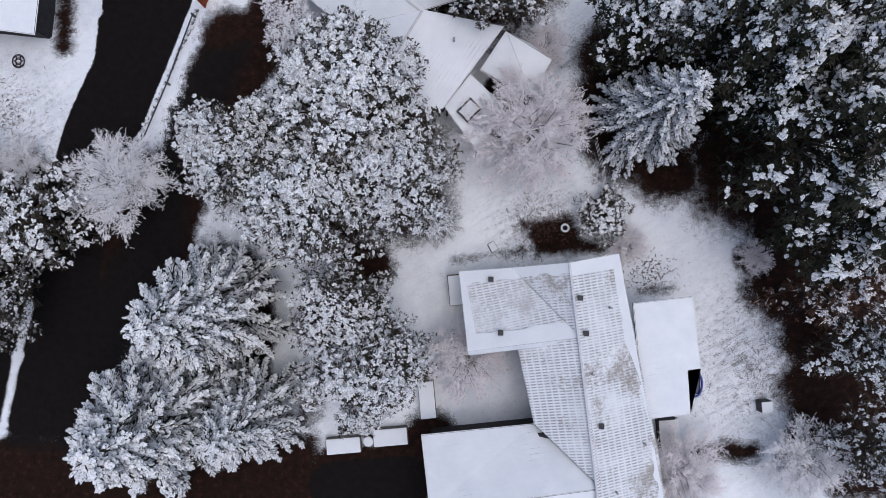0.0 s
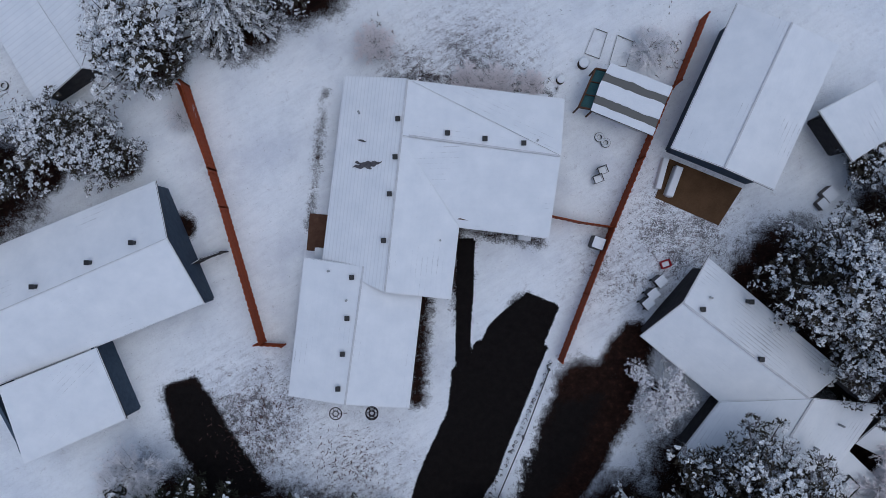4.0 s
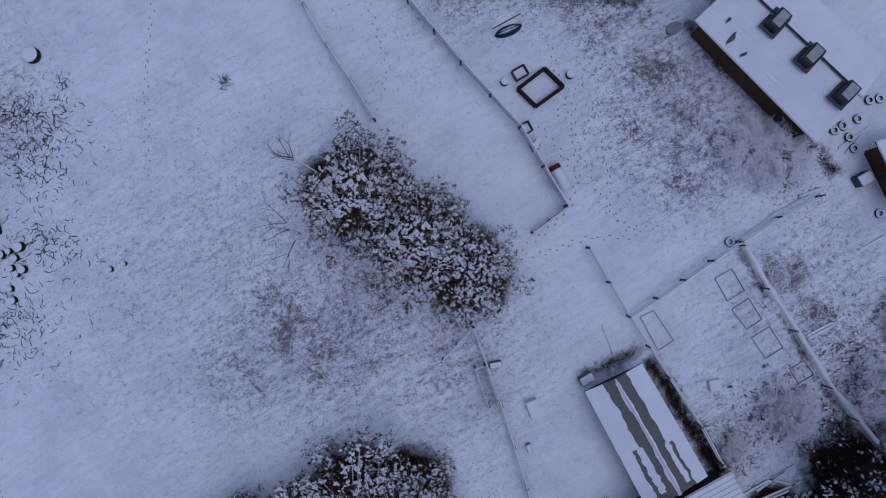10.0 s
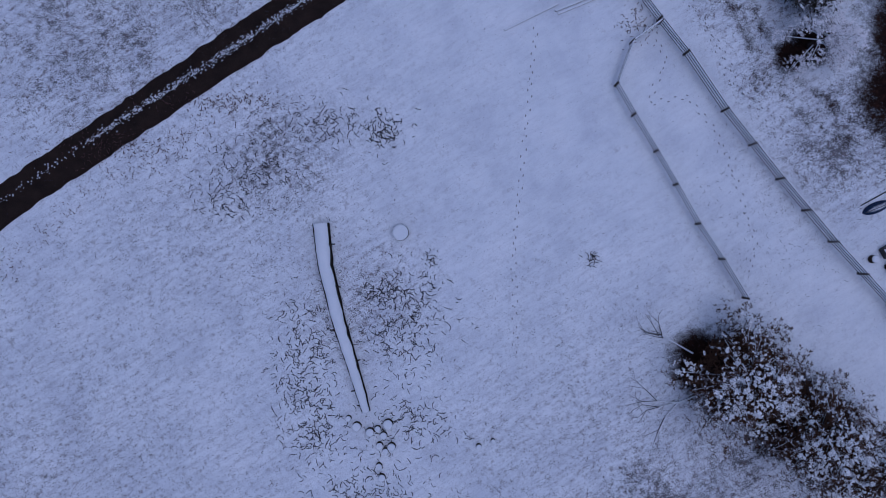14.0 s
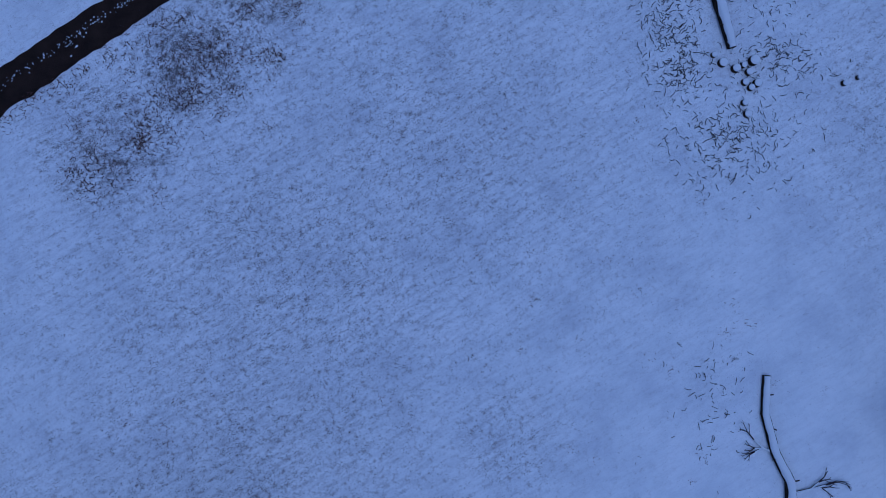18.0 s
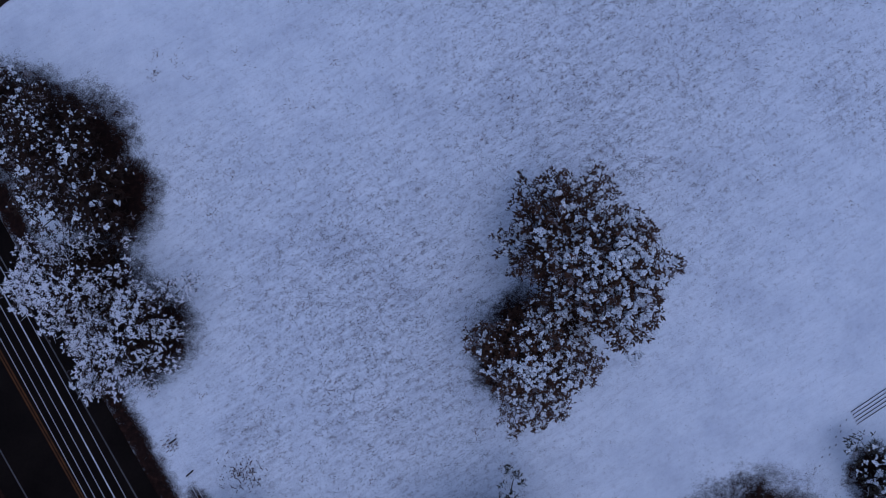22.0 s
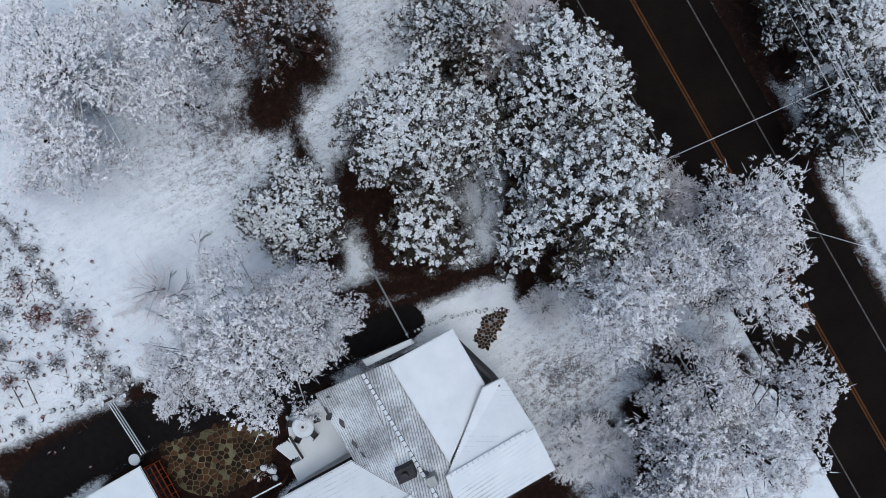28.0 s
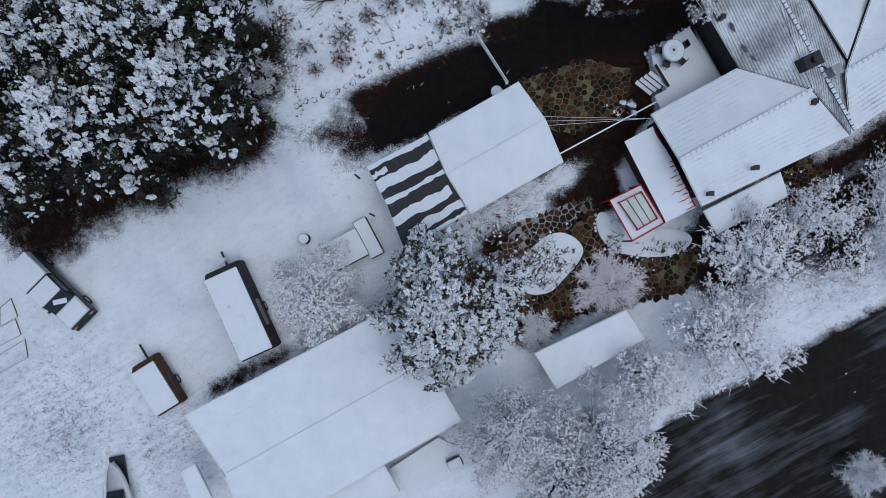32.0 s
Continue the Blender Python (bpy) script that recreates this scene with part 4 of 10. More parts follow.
def strew(name, line, half, count, size, material, label, seed, z=0.02):
    """Crumbs of snow or gravel strewn along a line, in one mesh."""
    rng = np.random.default_rng(seed)
    verts, faces = [], []
    L = [np.array(p) for p in line]
    for i in range(count):
        k = rng.integers(len(L) - 1)
        p = L[k] + (L[k + 1] - L[k]) * rng.random() + rng.normal(0, half, 2)
        n, r, a0 = len(verts), size * rng.uniform(0.4, 1.4), rng.uniform(0, 6.3)
        for j in range(5):
            a = a0 + j * 1.2566
            q = r * rng.uniform(0.6, 1.2)
            verts.append((p[0] + math.cos(a) * q, p[1] + math.sin(a) * q, z))
        verts.append((p[0], p[1], z + r * 0.35))
        faces += [(n + j, n + (j + 1) % 5, n + 5) for j in range(5)]
    return tagged(link_mesh(name, verts, faces, [material]), label, name.replace("_", " "), "", "stuff")


strew("snow_crumbs", [(-83.88, -37.09), (-20.51, 5.99), (-4.49, 16.43), (13.03, 28.36)], 0.14, 2600, 0.045, SNOW, "crumbs of snow between the wheel tracks", 1)
strew("snow_crumbs", [(-78.36, -57.81), (-75.38, -61.16), (-73.14, -66.38), (-69.41, -70.11)], 0.5, 80, 0.05, SNOW, "crumbs of snow on the dark shoulder", 2)


def streaks(line, half, count, seed, label, wide=(0.02, 0.13), long=(0.5, 2.6), material=None):
    """Long thin remains of packed snow, along the way the wheels run."""
    rng = np.random.default_rng(seed)
    a, c = np.array(line[0]), np.array(line[-1])
    u = (c - a) / np.linalg.norm(c - a)
    n = np.array((-u[1], u[0]))
    verts, faces = [], []
    for i in range(count):
        p = a + (c - a) * rng.random() + n * rng.uniform(-half, half)
        L, w, k = rng.uniform(*long), rng.uniform(*wide), len(verts)
        m = 13
        for side in (1, -1):
            for j in range(m):
                s = j / (m - 1) if side == 1 else 1 - j / (m - 1)
                q = p + u * L * (s - 0.5) + n * side * w * math.sin(math.pi * s) * rng.uniform(0.3, 1.3)
                verts.append((q[0], q[1], 0.026))
        faces.append(tuple(range(k, k + 2 * m))[::-1])
    return tagged(link_mesh("packed_snow", verts, faces, [material or SNOW_DIRTY]), label, "packed snow", "", "stuff")


streaks([(-59.72, -70.48), (-46.3, -93.22)], 0.5, 50, 6, "streaks of slush along the road verge")



# ---- buildings ----
FASCIA = plain("dark_eave_board", (0.035, 0.028, 0.026), (0.1, 0.08, 0.075), 0.75)
RIDGE_DARK = plain("dark_ridge_tile", (0.05, 0.046, 0.05), (0.15, 0.14, 0.15), 0.7)


def slope_mesh(name, pts, material, parent, thick=0.16, label=""):
    """One roof plane, its corners given eave first; laid in courses, with snow on it."""
    P0 = [Vector(p) for p in pts]
    nrm = Vector((0, 0, 0))
    for a, b in zip(P0, P0[1:] + P0[:1]):
        nrm += Vector(((a.y - b.y) * (a.z + b.z), (a.z - b.z) * (a.x + b.x), (a.x - b.x) * (a.y + b.y)))
    nrm.normalize()
    if nrm.z < 0:
        P0.reverse()
        nrm = -nrm
    along = Vector((0, 0, 1)).cross(nrm)
    along = along.normalized() if along.length > 0.02 else (P0[1] - P0[0]).normalized()
    upward = nrm.cross(along).normalized()
    bm = bmesh.new()
    vs = [bm.verts.new(p) for p in P0]
    face = bm.faces.new(vs)
    uv = bm.loops.layers.uv.new("UVMap")
    if len(P0) > 4:
        bmesh.ops.triangulate(bm, faces=[face])
    r = bmesh.ops.extrude_face_region(bm, geom=bm.faces[:])
    bmesh.ops.translate(bm, verts=[v for v in r["geom"] if isinstance(v, bmesh.types.BMVert)], vec=(0, 0, -thick))
    bmesh.ops.recalc_face_normals(bm, faces=bm.faces[:])
    rim = [e for e in bm.edges if len(e.link_faces) == 2 and max(f.normal.z for f in e.link_faces) > 0.3 and min(abs(f.normal.z) for f in e.link_faces) < 0.2]
    bmesh.ops.bevel(bm, geom=rim, offset=0.05, segments=2, affect="EDGES")
    for f in bm.faces:
        for l in f.loops:
            l[uv].uv = (l.vert.co.dot(along), l.vert.co.dot(upward))
    ob = part(name, bm, material, parent, label)
    ob.data.materials.append(FASCIA)
    for poly in ob.data.polygons:
        poly.use_smooth = False
        if abs(poly.normal.z) < 0.25 or poly.normal.z < -0.3:
            poly.material_index = 1
    return ob


def roof_over(x, y, planes):
    """Height of the lowest roof plane over a spot, or None."""
    best = None
    for P0 in planes:
        hit, n = False, Vector((0, 0, 0))
        for a, b in zip(P0, P0[1:] + P0[:1]):
            n += Vector(((a[1] - b[1]) * (a[2] + b[2]), (a[2] - b[2]) * (a[0] + b[0]), (a[0] - b[0]) * (a[1] + b[1])))
            if (a[1] > y) != (b[1] > y) and x < (b[0] - a[0]) * (y - a[1]) / (b[1] - a[1]) + a[0]:
                hit = not hit
        if hit and abs(n.z) > 1e-6:
            m = [sum(p[k] for p in P0) / len(P0) for k in range(3)]
            z = m[2] - (n.x * (x - m[0]) + n.y * (y - m[1])) / n.z
            best = z if best is None else min(best, z)
    return best


def walls(pts, height, material, parent, inset=0.6, base=-0.05, planes=()):
    """Outer walls that reach up to the roof, each a panel with thickness; pts: the plan of the eaves."""
    c = Vector((sum(p[0] for p in pts) / len(pts), sum(p[1] for p in pts) / len(pts)))
    V = [Vector(p[:2]) for p in pts]
    area = sum(a.x * b.y - b.x * a.y for a, b in zip(V, V[1:] + V[:1]))
    if area < 0:
        V.reverse()
    ins = []
    for i, p in enumerate(V):
        a, b = (p - V[i - 1]).normalized(), (V[(i + 1) % len(V)] - p).normalized()
        na, nb = Vector((-a.y, a.x)), Vector((-b.y, b.x))
        m = (na + nb)
        m = m / max(0.4, m.length_squared) * 2 if m.length > 0.1 else na
        ins.append(p + m * inset)
    for a, b in zip(ins, ins[1:] + ins[:1]):
        if (b - a).length > 0.3:
            n = max(2, int((b - a).length / 0.6))
            u = (b - a).normalized()
            s = Vector((-u.y, u.x)) * 0.1
            verts, faces = [], []
            for i in range(n + 1):
                p = a.lerp(b, i / n)
                over = [roof_over(*(p + s * k), planes) for k in (-1, 0, 1)]
                over = [z for z in over if z is not None]
                top = min(over) - 0.2 if over else height
                for k, z in ((-1, base), (-1, top), (1, top), (1, base)):
                    q = p + s * k
                    verts.append((q.x, q.y, z))
            for i in range(n):
                k = 4 * i
                faces += [(k, k + 1, k + 5, k + 4), (k + 1, k + 2, k + 6, k + 5), (k + 2, k + 3, k + 7, k + 6), (k + 3, k, k + 4, k + 7)]
            faces += [(3, 2, 1, 0), (4 * n, 4 * n + 1, 4 * n + 2, 4 * n + 3)]
            link_mesh("wall", verts, faces, [material], parent)


def roof_vent(parent, at, size=0.25, high=0.35, material=None):
    x, y, z = at
    bm = box_bm(x - size / 2, y - size / 2, z - 0.25, x + size / 2, y + size / 2, z + high, 0.04)
    v = part("roof_vent", bm, material or BLACK, parent, "dark square roof vent")
    part("cowl", box_bm(x - size * 0.62, y - size * 0.62, z + high, x + size * 0.62, y + size * 0.62, z + high + 0.06, 0.02), material or BLACK, v)
    return v


def vent_pipe(parent, at, r=0.07):
    x, y, z = at
    return part("vent_pipe", tube_bm((x, y, z - 0.2), (x, y, z + 0.4), r, r, 10), GREY_METAL, parent, "thin metal vent pipe")


def ridge_cap(parent, a, b, beaded=False, material=None, dark=False):
    a, b = Vector(a), Vector(b)
    if not beaded:
        return part("ridge_cap", beam_bm(a + Vector((0, 0, 0.03)), b + Vector((0, 0, 0.03)), 0.13, 0.06, 0.02), material or RIDGE, parent)
    n = int((b - a).length / 0.36)
    part("ridge_board", beam_bm(a, b, 0.22, 0.08, 0.02), RIDGE_DARK if dark else RIDGE, parent, "ridge board under snowy tiles")
    base = box_bm(-0.15, -0.1, -0.02, 0.15, 0.1, 0.09, 0.04)
    me = bpy.data.meshes.new("ridge_tile")
    base.to_mesh(me)
    base.free()
    me.materials.append(material or SNOW)
    ang = math.atan2(b.y - a.y, b.x - a.x)
    for i in range(n):
        p = a.lerp(b, (i + 0.5) / n)
        t = new("ridge_tile", me)
        t.parent = parent
        t.matrix_basis = Matrix.Translation(p + Vector((0, 0, 0.02))) @ Euler((0, 0, ang)).to_matrix().to_4x4()


def building(name, label, category, planes, plan, height, wall_mat=None, ridges=(), vents=(), pipes=(), beaded=False, inset=0.6):
    h = thing(name, label, category)
    for entry in planes:
        pts, m = entry if isinstance(entry, tuple) else (entry, ROOF)
        slope_mesh("roof_slope", pts, m, h)
    for p in plan:
        walls(p, height, wall_mat or WALL_DARK, h, inset, planes=[e[0] if isinstance(e, tuple) else e for e in planes])
    for a, b in ridges:
        ridge_cap(h, a, b, beaded)
    for v in vents:
        roof_vent(h, v)
    for v in pipes:
        vent_pipe(h, v)
    return h


house_a = building("house", "brick-brown tiled house with two snowy wings", "house", [
    ([(87.34, -73.22, 3.3), (90.55, -72.98, 3.3), (94.33, -76.93, 5.6), (87.82, -77.81, 5.2)], TILED_SIDE), ([(90.55, -72.98, 3.3), (93.66, -72.62, 5.7), (94.31, -76.92, 5.7)], TILED), ([(93.66, -72.62, 5.7), (96.78, -72.11, 4.6), (99.12, -83.85, 4.6), (100.12, -90.55, 4.6), (95.75, -90.04, 5.7)], TILED),
    ([(94.31, -76.92, 5.7), (90.8, -77.62, 4.2), (91.81, -82.28, 4.2), (95.52, -85.64, 5.7)], TILED), [(85.02, -83.2, 3.3), (91.93, -82.51, 3.3), (95.54, -85.68, 5.6), (85.58, -87.14, 5.2)], [(85.58, -87.14, 5.2), (95.64, -85.68, 5.6), (96.38, -91.01, 3.6), (86.06, -92.18, 3.3)], [(87.82, -77.82, 5.1), (94.35, -76.94, 5.5), (94.51, -77.32, 4.9), (87.88, -78.16, 4.6)],
    ([(97.78, -75.1, 4), (101.38, -74.69, 4), (101.89, -79.01, 4), (101.08, -79.14, 4), (101.25, -81.76, 4), (98.46, -82.13, 4)], ROOF),
], [[(87.34, -73.22), (97.11, -72.12), (99.7, -84.24), (100.57, -91.15), (86.06, -92.18), (85.02, -83.2), (91.93, -82.51), (90.89, -77.75), (87.89, -78.09)]], 3.2, WALL_DARK,
    [((93.65, -72.72, 5.75), (95.73, -90.01, 5.75))], [(89.72, -76.71, 5), (94.26, -74.65, 5.5), (89.26, -73.66, 3.5), (95.51, -82.07, 5.3), (94.6, -76.7, 5.45)], [(94.99, -79.05, 5.6), (96.1, -75.26, 5.3), (96.43, -85.95, 5.3), (98.19, -83.27, 4.9)])

building("house", "L-shaped house with a snow-covered tiled roof beside tall evergreens", "house", [
    [(75.31, -54.03, 2.6), (77.43, -51.82, 4.2), (85.04, -57.63, 4.2), (80.23, -58.11, 2.6)], ([(77.43, -51.82, 4.2), (79.48, -49.14, 2.8), (87.87, -56.24, 2.8), (85.04, -57.63, 4.2)], ROOF_THIN), ([(80.23, -58.11, 2.6), (85.16, -57.52, 4.3), (81.96, -62.74, 4.3), (77.6, -61.51, 2.6)], ROOF_THIN), ([(85.16, -57.52, 4.3), (90.11, -58.19, 3.2), (86.3, -63.32, 3.2), (81.96, -62.74, 4.3)], ROOF_THIN),
], [[(75.31, -54.03), (79.53, -49.12), (90.06, -58.25), (86.55, -63.45), (77.6, -61.51), (80.23, -58.11)]], 2.6, WALL_DARK, [((77.43, -51.85, 4.2), (85.04, -57.63, 4.2)), ((85.16, -57.62, 4.3), (82, -62.68, 4.3))], [(78.62, -52.24, 3.9), (82.03, -55.2, 4.1), (81.74, -51.83, 3.4)], [(79.27, -51.57, 3.6), (85.46, -60.6, 4), (87.03, -59.25, 3.9)])
deck = building("deck_roof", "flat snowy deck roof with a framed skylight", "porch roof", [[(86.43, -63.03, 2.9), (88.06, -61.01, 2.9), (90.16, -63.03, 2.9), (88.59, -66.03, 2.9)]], [], 2.7)
for p in ((86.63, -63.03), (88.1, -61.29), (89.91, -63.03), (88.52, -65.75)):
    part("post", tube_bm((*p, -0.05), (*p, 2.8), 0.07, 0.07, 8), WALL_DARK, deck)
building("gazebo_roof", "small pointed snowy roof beside the house", "shelter", [[(90.18, -58.6, 3.6), (88.66, -60.71, 2.6), (91.82, -62.32, 2.6)], [(90.18, -58.6, 3.6), (91.82, -62.32, 2.6), (93.15, -60.07, 2.6)], [(90.18, -58.6, 3.6), (93.15, -60.07, 2.6), (91.82, -59.06, 2.6)]], [[(88.66, -60.71), (91.82, -62.32), (93.15, -60.07), (90.77, -58.88)]], 2.4)

def snow_patches(parent, quad, bands, seed=0):
    """Ragged sheets of snow left on a roof plane; quad: eave start, ridge start, ridge end, eave end; bands: from and to, up the slope."""
    A, B, C, D = [Vector(p) for p in quad]
    along = max(4, int((D - A).length / 0.25))
    for k, (lo, hi, s0, s1) in enumerate(bands):
        verts, faces = [], []
        for i in range(along + 1):
            s = s0 + (s1 - s0) * i / along
            for e, t in ((0, lo), (1, hi)):
                wob = 0.0 if t in (0.0, 1.0) else 0.07 * noise.noise((i * 0.22 + seed * 7.3, k * 5.1 + e * 2.7, seed)) + 0.035 * noise.noise((i * 0.9, k * 3.1 + e, seed + 2.0))
                p = A.lerp(B, t + wob).lerp(D.lerp(C, t + wob), s)
                verts.append(p + Vector((0, 0, 0.05 + 0.006 * k)))
        n = len(verts)
        verts += [v - Vector((0, 0, 0.045)) for v in verts]
        for i in range(along):
            a = 2 * i
            faces.append((a, a + 2, a + 3, a + 1))
            faces.append((n + a, a, a + 1, n + a + 1) if i == 0 else (a, n + a, n + a + 2, a + 2))
            faces.append((a + 1, a + 3, n + a + 3, n + a + 1))
        ob = link_mesh("snow_patch", verts, faces, [SNOW], parent)
        bm = bmesh.new()
        bm.from_mesh(ob.data)
        bmesh.ops.recalc_face_normals(bm, faces=bm.faces[:])
        bm.to_mesh(ob.data)
        bm.free()


house_c = building("house", "wide low house under smooth snow with dark roof vents", "house", [
    ([(56.93, -37.82, 2.5), (60.92, -38.3, 3.8), (59.55, -51.27, 3.8), (55.52, -49.44, 2.5)], ROOF_LINED), [(60.9, -38.37, 3.78), (70.65, -39.29, 2.6), (70.19, -43.06, 3.9)], [(60.9, -38.37, 3.78), (70.19, -43.06, 3.9), (60.5, -41.8, 3.83)], [(60.5, -41.8, 3.83), (70.19, -43.06, 3.9), (69.66, -48, 2.6), (64.04, -47.3, 2.6), (60.21, -45.68, 3.6)], [(60.5, -41.81, 3.82), (64.08, -47.28, 2.7), (63.56, -51.76, 2.7), (59.55, -51.27, 3.8)],
], [[(56.91, -37.82), (70.65, -39.29), (69.66, -48), (64.04, -47.3), (63.59, -51.8), (55.51, -49.41)]], 2.5, WALL_BROWN, [((60.92, -38.37, 3.8), (59.55, -51.2, 3.8)), ((61, -41.8, 3.9), (70.12, -43.03, 3.9))],
    [(60.35, -40.78, 3.6), (60.19, -43.09, 3.7), (59.85, -45.32, 3.7), (59.5, -48.12, 3.7), (63.34, -41.66, 3.7), (65.59, -42, 3.7), (67.92, -42.27, 3.7)], [(68.78, -42.08, 3.6), (62.91, -48.1, 2.9), (57.9, -40.24, 3)])
building("house_extension", "low snow-covered extension with small skylights", "house", [[(54.42, -49.15, 2.6), (58.21, -49.65, 3.3), (57.07, -58.18, 3.3), (53.43, -57.76, 2.6)], [(58.21, -49.65, 3.3), (61.79, -51.43, 2.6), (60.98, -58.53, 2.6), (57.07, -58.18, 3.3)]], [[(54.42, -49.15), (61.79, -51.43), (60.98, -58.53), (53.43, -57.76)]], 2.5, WALL_DARK,
    [((58.21, -49.69, 3.3), (57.07, -58.15, 3.3))], [(57.5, -50.36, 3.1), (57.22, -52.86, 3.1), (56.94, -55.04, 3.1), (56.67, -57.16, 3.1)], [(57.15, -51.78, 3.1), (56.02, -49.99, 2.9)])
building("house", "blue-grey sided house with an open snowy yard", "house", [
    [(30.83, -50.24, 2.4), (45.12, -44.35, 2.4), (46.46, -48, 3.9), (32.74, -53.96, 3.9)], [(46.46, -48.0, 3.9), (48.22, -52.03, 2.5), (41.46, -54.74, 2.5), (34.49, -57.48, 2.5), (32.74, -53.96, 3.9)], [(41.59, -54.74, 2.7), (43.36, -59.24, 2.5), (36.96, -62.06, 2.5), (35.83, -57.08, 3.3)],
], [[(44.98, -44.35), (48.22, -52.03), (41.46, -54.74), (43.36, -59.24), (36.96, -62.06), (30.62, -50.44)]], 2.4, WALL_BLUE, [], [(41.7, -49.45, 3.75), (38.4, -50.9, 3.75), (44.35, -48.25, 3.75)], [(34.85, -52, 3.65)], inset=0.25)

garage = building("garage", "blue-grey gable garage with a white double door", "garage", [[(77.02, -42.44, 3.2), (79.81, -43.82, 4.4), (83.85, -35.15, 4.4), (81.11, -33.54, 3.2)], [(79.81, -43.82, 4.4), (83.36, -45.04, 3.2), (87.41, -36.14, 3.2), (83.85, -35.15, 4.4)]], [[(77.02, -42.44), (83.36, -45.04), (87.41, -36.14), (81.11, -33.54)]], 3.1, WALL_BLUE, [((79.81, -43.82, 4.4), (83.85, -35.15, 4.4))])
building("shed", "small snowy shed with a glazed side", "shed", [[(86.25, -40.09, 2.9), (90.01, -38.13, 2.7), (91.41, -41.35, 2.7), (88.34, -43.26, 2.9)]], [[(86.29, -40.05), (89.96, -38.17), (91.36, -41.38), (88.39, -43.23)]], 2.6, WALL_DARK)
shed_g = building("garden_shed", "little shed with patchy snow on its roof", "shed", [([(73.53, -37.01, 2.4), (77.41, -38.53, 2.4), (76.7, -39.99, 2.7), (72.77, -38.45, 2.7)], GLAZING), ([(72.77, -38.45, 2.7), (76.7, -39.99, 2.7), (76.17, -41.56, 2.4), (72.29, -39.98, 2.4)], GLAZING)], [[(73.58, -37.01), (77.47, -38.53), (76.23, -41.57), (72.34, -39.98)]], 2.2, WHITE_PAINT)

building("barn", "old barn with a long corrugated roof under thin snow", "barn", [
    ([(33.99, -33.39, 2.1), (36.75, -31.4, 2.7), (40.68, -37.4, 2.7), (37.61, -39.68, 2.1)], ROOF_FAINT), ([(36.75, -31.4, 2.7), (38.69, -29.44, 3.3), (41.86, -34.42, 3.3), (40.68, -37.4, 2.7)], ROOF_FAINT), [(40.68, -37.4, 2.7), (41.86, -34.42, 3.3), (44.84, -33.52, 2.85), (46.36, -34.01, 2.4), (46.17, -35.53, 2.3), (41.94, -37.54, 2.4)], ([(38.69, -29.44, 3.3), (41.73, -28.35, 3), (44.79, -33.56, 3), (41.86, -34.42, 3.3)], ROOF_METAL), ([(41.83, -28.28, 2.85), (45.16, -26.77, 2.2), (47.15, -30.1, 2.2), (46.36, -34.01, 2.4), (44.84, -33.52, 2.85)], ROOF_METAL),
], [[(33.99, -33.39), (38.33, -29.23), (45.15, -26.74), (47.14, -30.08), (46.32, -33.99), (37.61, -39.68)]], 2.1, WALL_DARK, [((38.69, -29.45, 3.32), (41.87, -34.42, 3.32))])
hothouse = building("greenhouse", "long low greenhouse, snow slid off its ridge", "greenhouse", [([(36.05, -21.8, 1.9), (37.8, -20.87, 2.6), (41.91, -28.04, 2.6), (40.09, -29.37, 1.9)], GLAZING), ([(37.8, -20.87, 2.6), (39.66, -20.01, 1.9), (43.84, -27.12, 1.9), (41.91, -28.04, 2.6)], GLAZING)], [[(36.05, -21.8), (39.66, -20.01), (43.84, -27.12), (40.09, -29.37)]], 1.8, WALL_DARK, [((37.8, -20.87, 2.65), (41.9, -28.03, 2.65))])
house_i = building("house", "farmhouse with tiled roof showing through the snow", "house", [([(42.66, 1.34, 2.8), (44.8, 3.35, 4), (52.3, -3.7, 4), (50.17, -6.25, 2.8)], ROOF_COURSE), ([(44.8, 3.35, 4), (46.78, 5.42, 3.2), (54.4, -1.23, 3.2), (52.3, -3.7, 4)], ROOF)], [[(42.66, 1.34), (47.03, 5.53), (54.72, -1.18), (50.17, -6.25)]], 2.7, WALL_BROWN, [((44.8, 3.33, 4.02), (52.3, -3.68, 4.02))])
for x, y in ((47.09, 0.83), (49.1, -1.25), (51.19, -3.47)):
    at = Matrix.Translation((x, y, 0)) @ Euler((0, 0, radians(-43))).to_matrix().to_4x4()
    stack = part("chimney", box_bm(-0.42, -0.62, 3.2, 0.42, 0.62, 4.7, 0.08, at), BLACK, house_i, "dark oblong chimney stack")
    part("chimney_cap", box_bm(-0.3, -0.5, 4.7, 0.3, 0.5, 4.76, 0.02, at), GREY_METAL, stack)
    part("flashing", box_bm(-0.6, -0.8, 3.86, 0.6, 0.8, 3.98, 0.02, at), RIDGE_DARK, stack)
part("ridge_conduit", beam_bm((45.6, 2.62, 4.14), (51.9, -3.3, 4.14), 0.12, 0.1, 0.02), BLACK, house_i, "dark conduit along the ridge")
building("lean_to", "open lean-to with a snowy roof, tyres piled beside it", "shed", [[(54.08, -6.09, 2.5), (56.89, -5.18, 2.5), (58.59, -8.58, 2.3), (56.47, -10.77, 2.3)]], [[(54.12, -6.06), (56.95, -5.14), (58.54, -8.6), (56.42, -10.79)]], 2.2, WALL_BROWN)

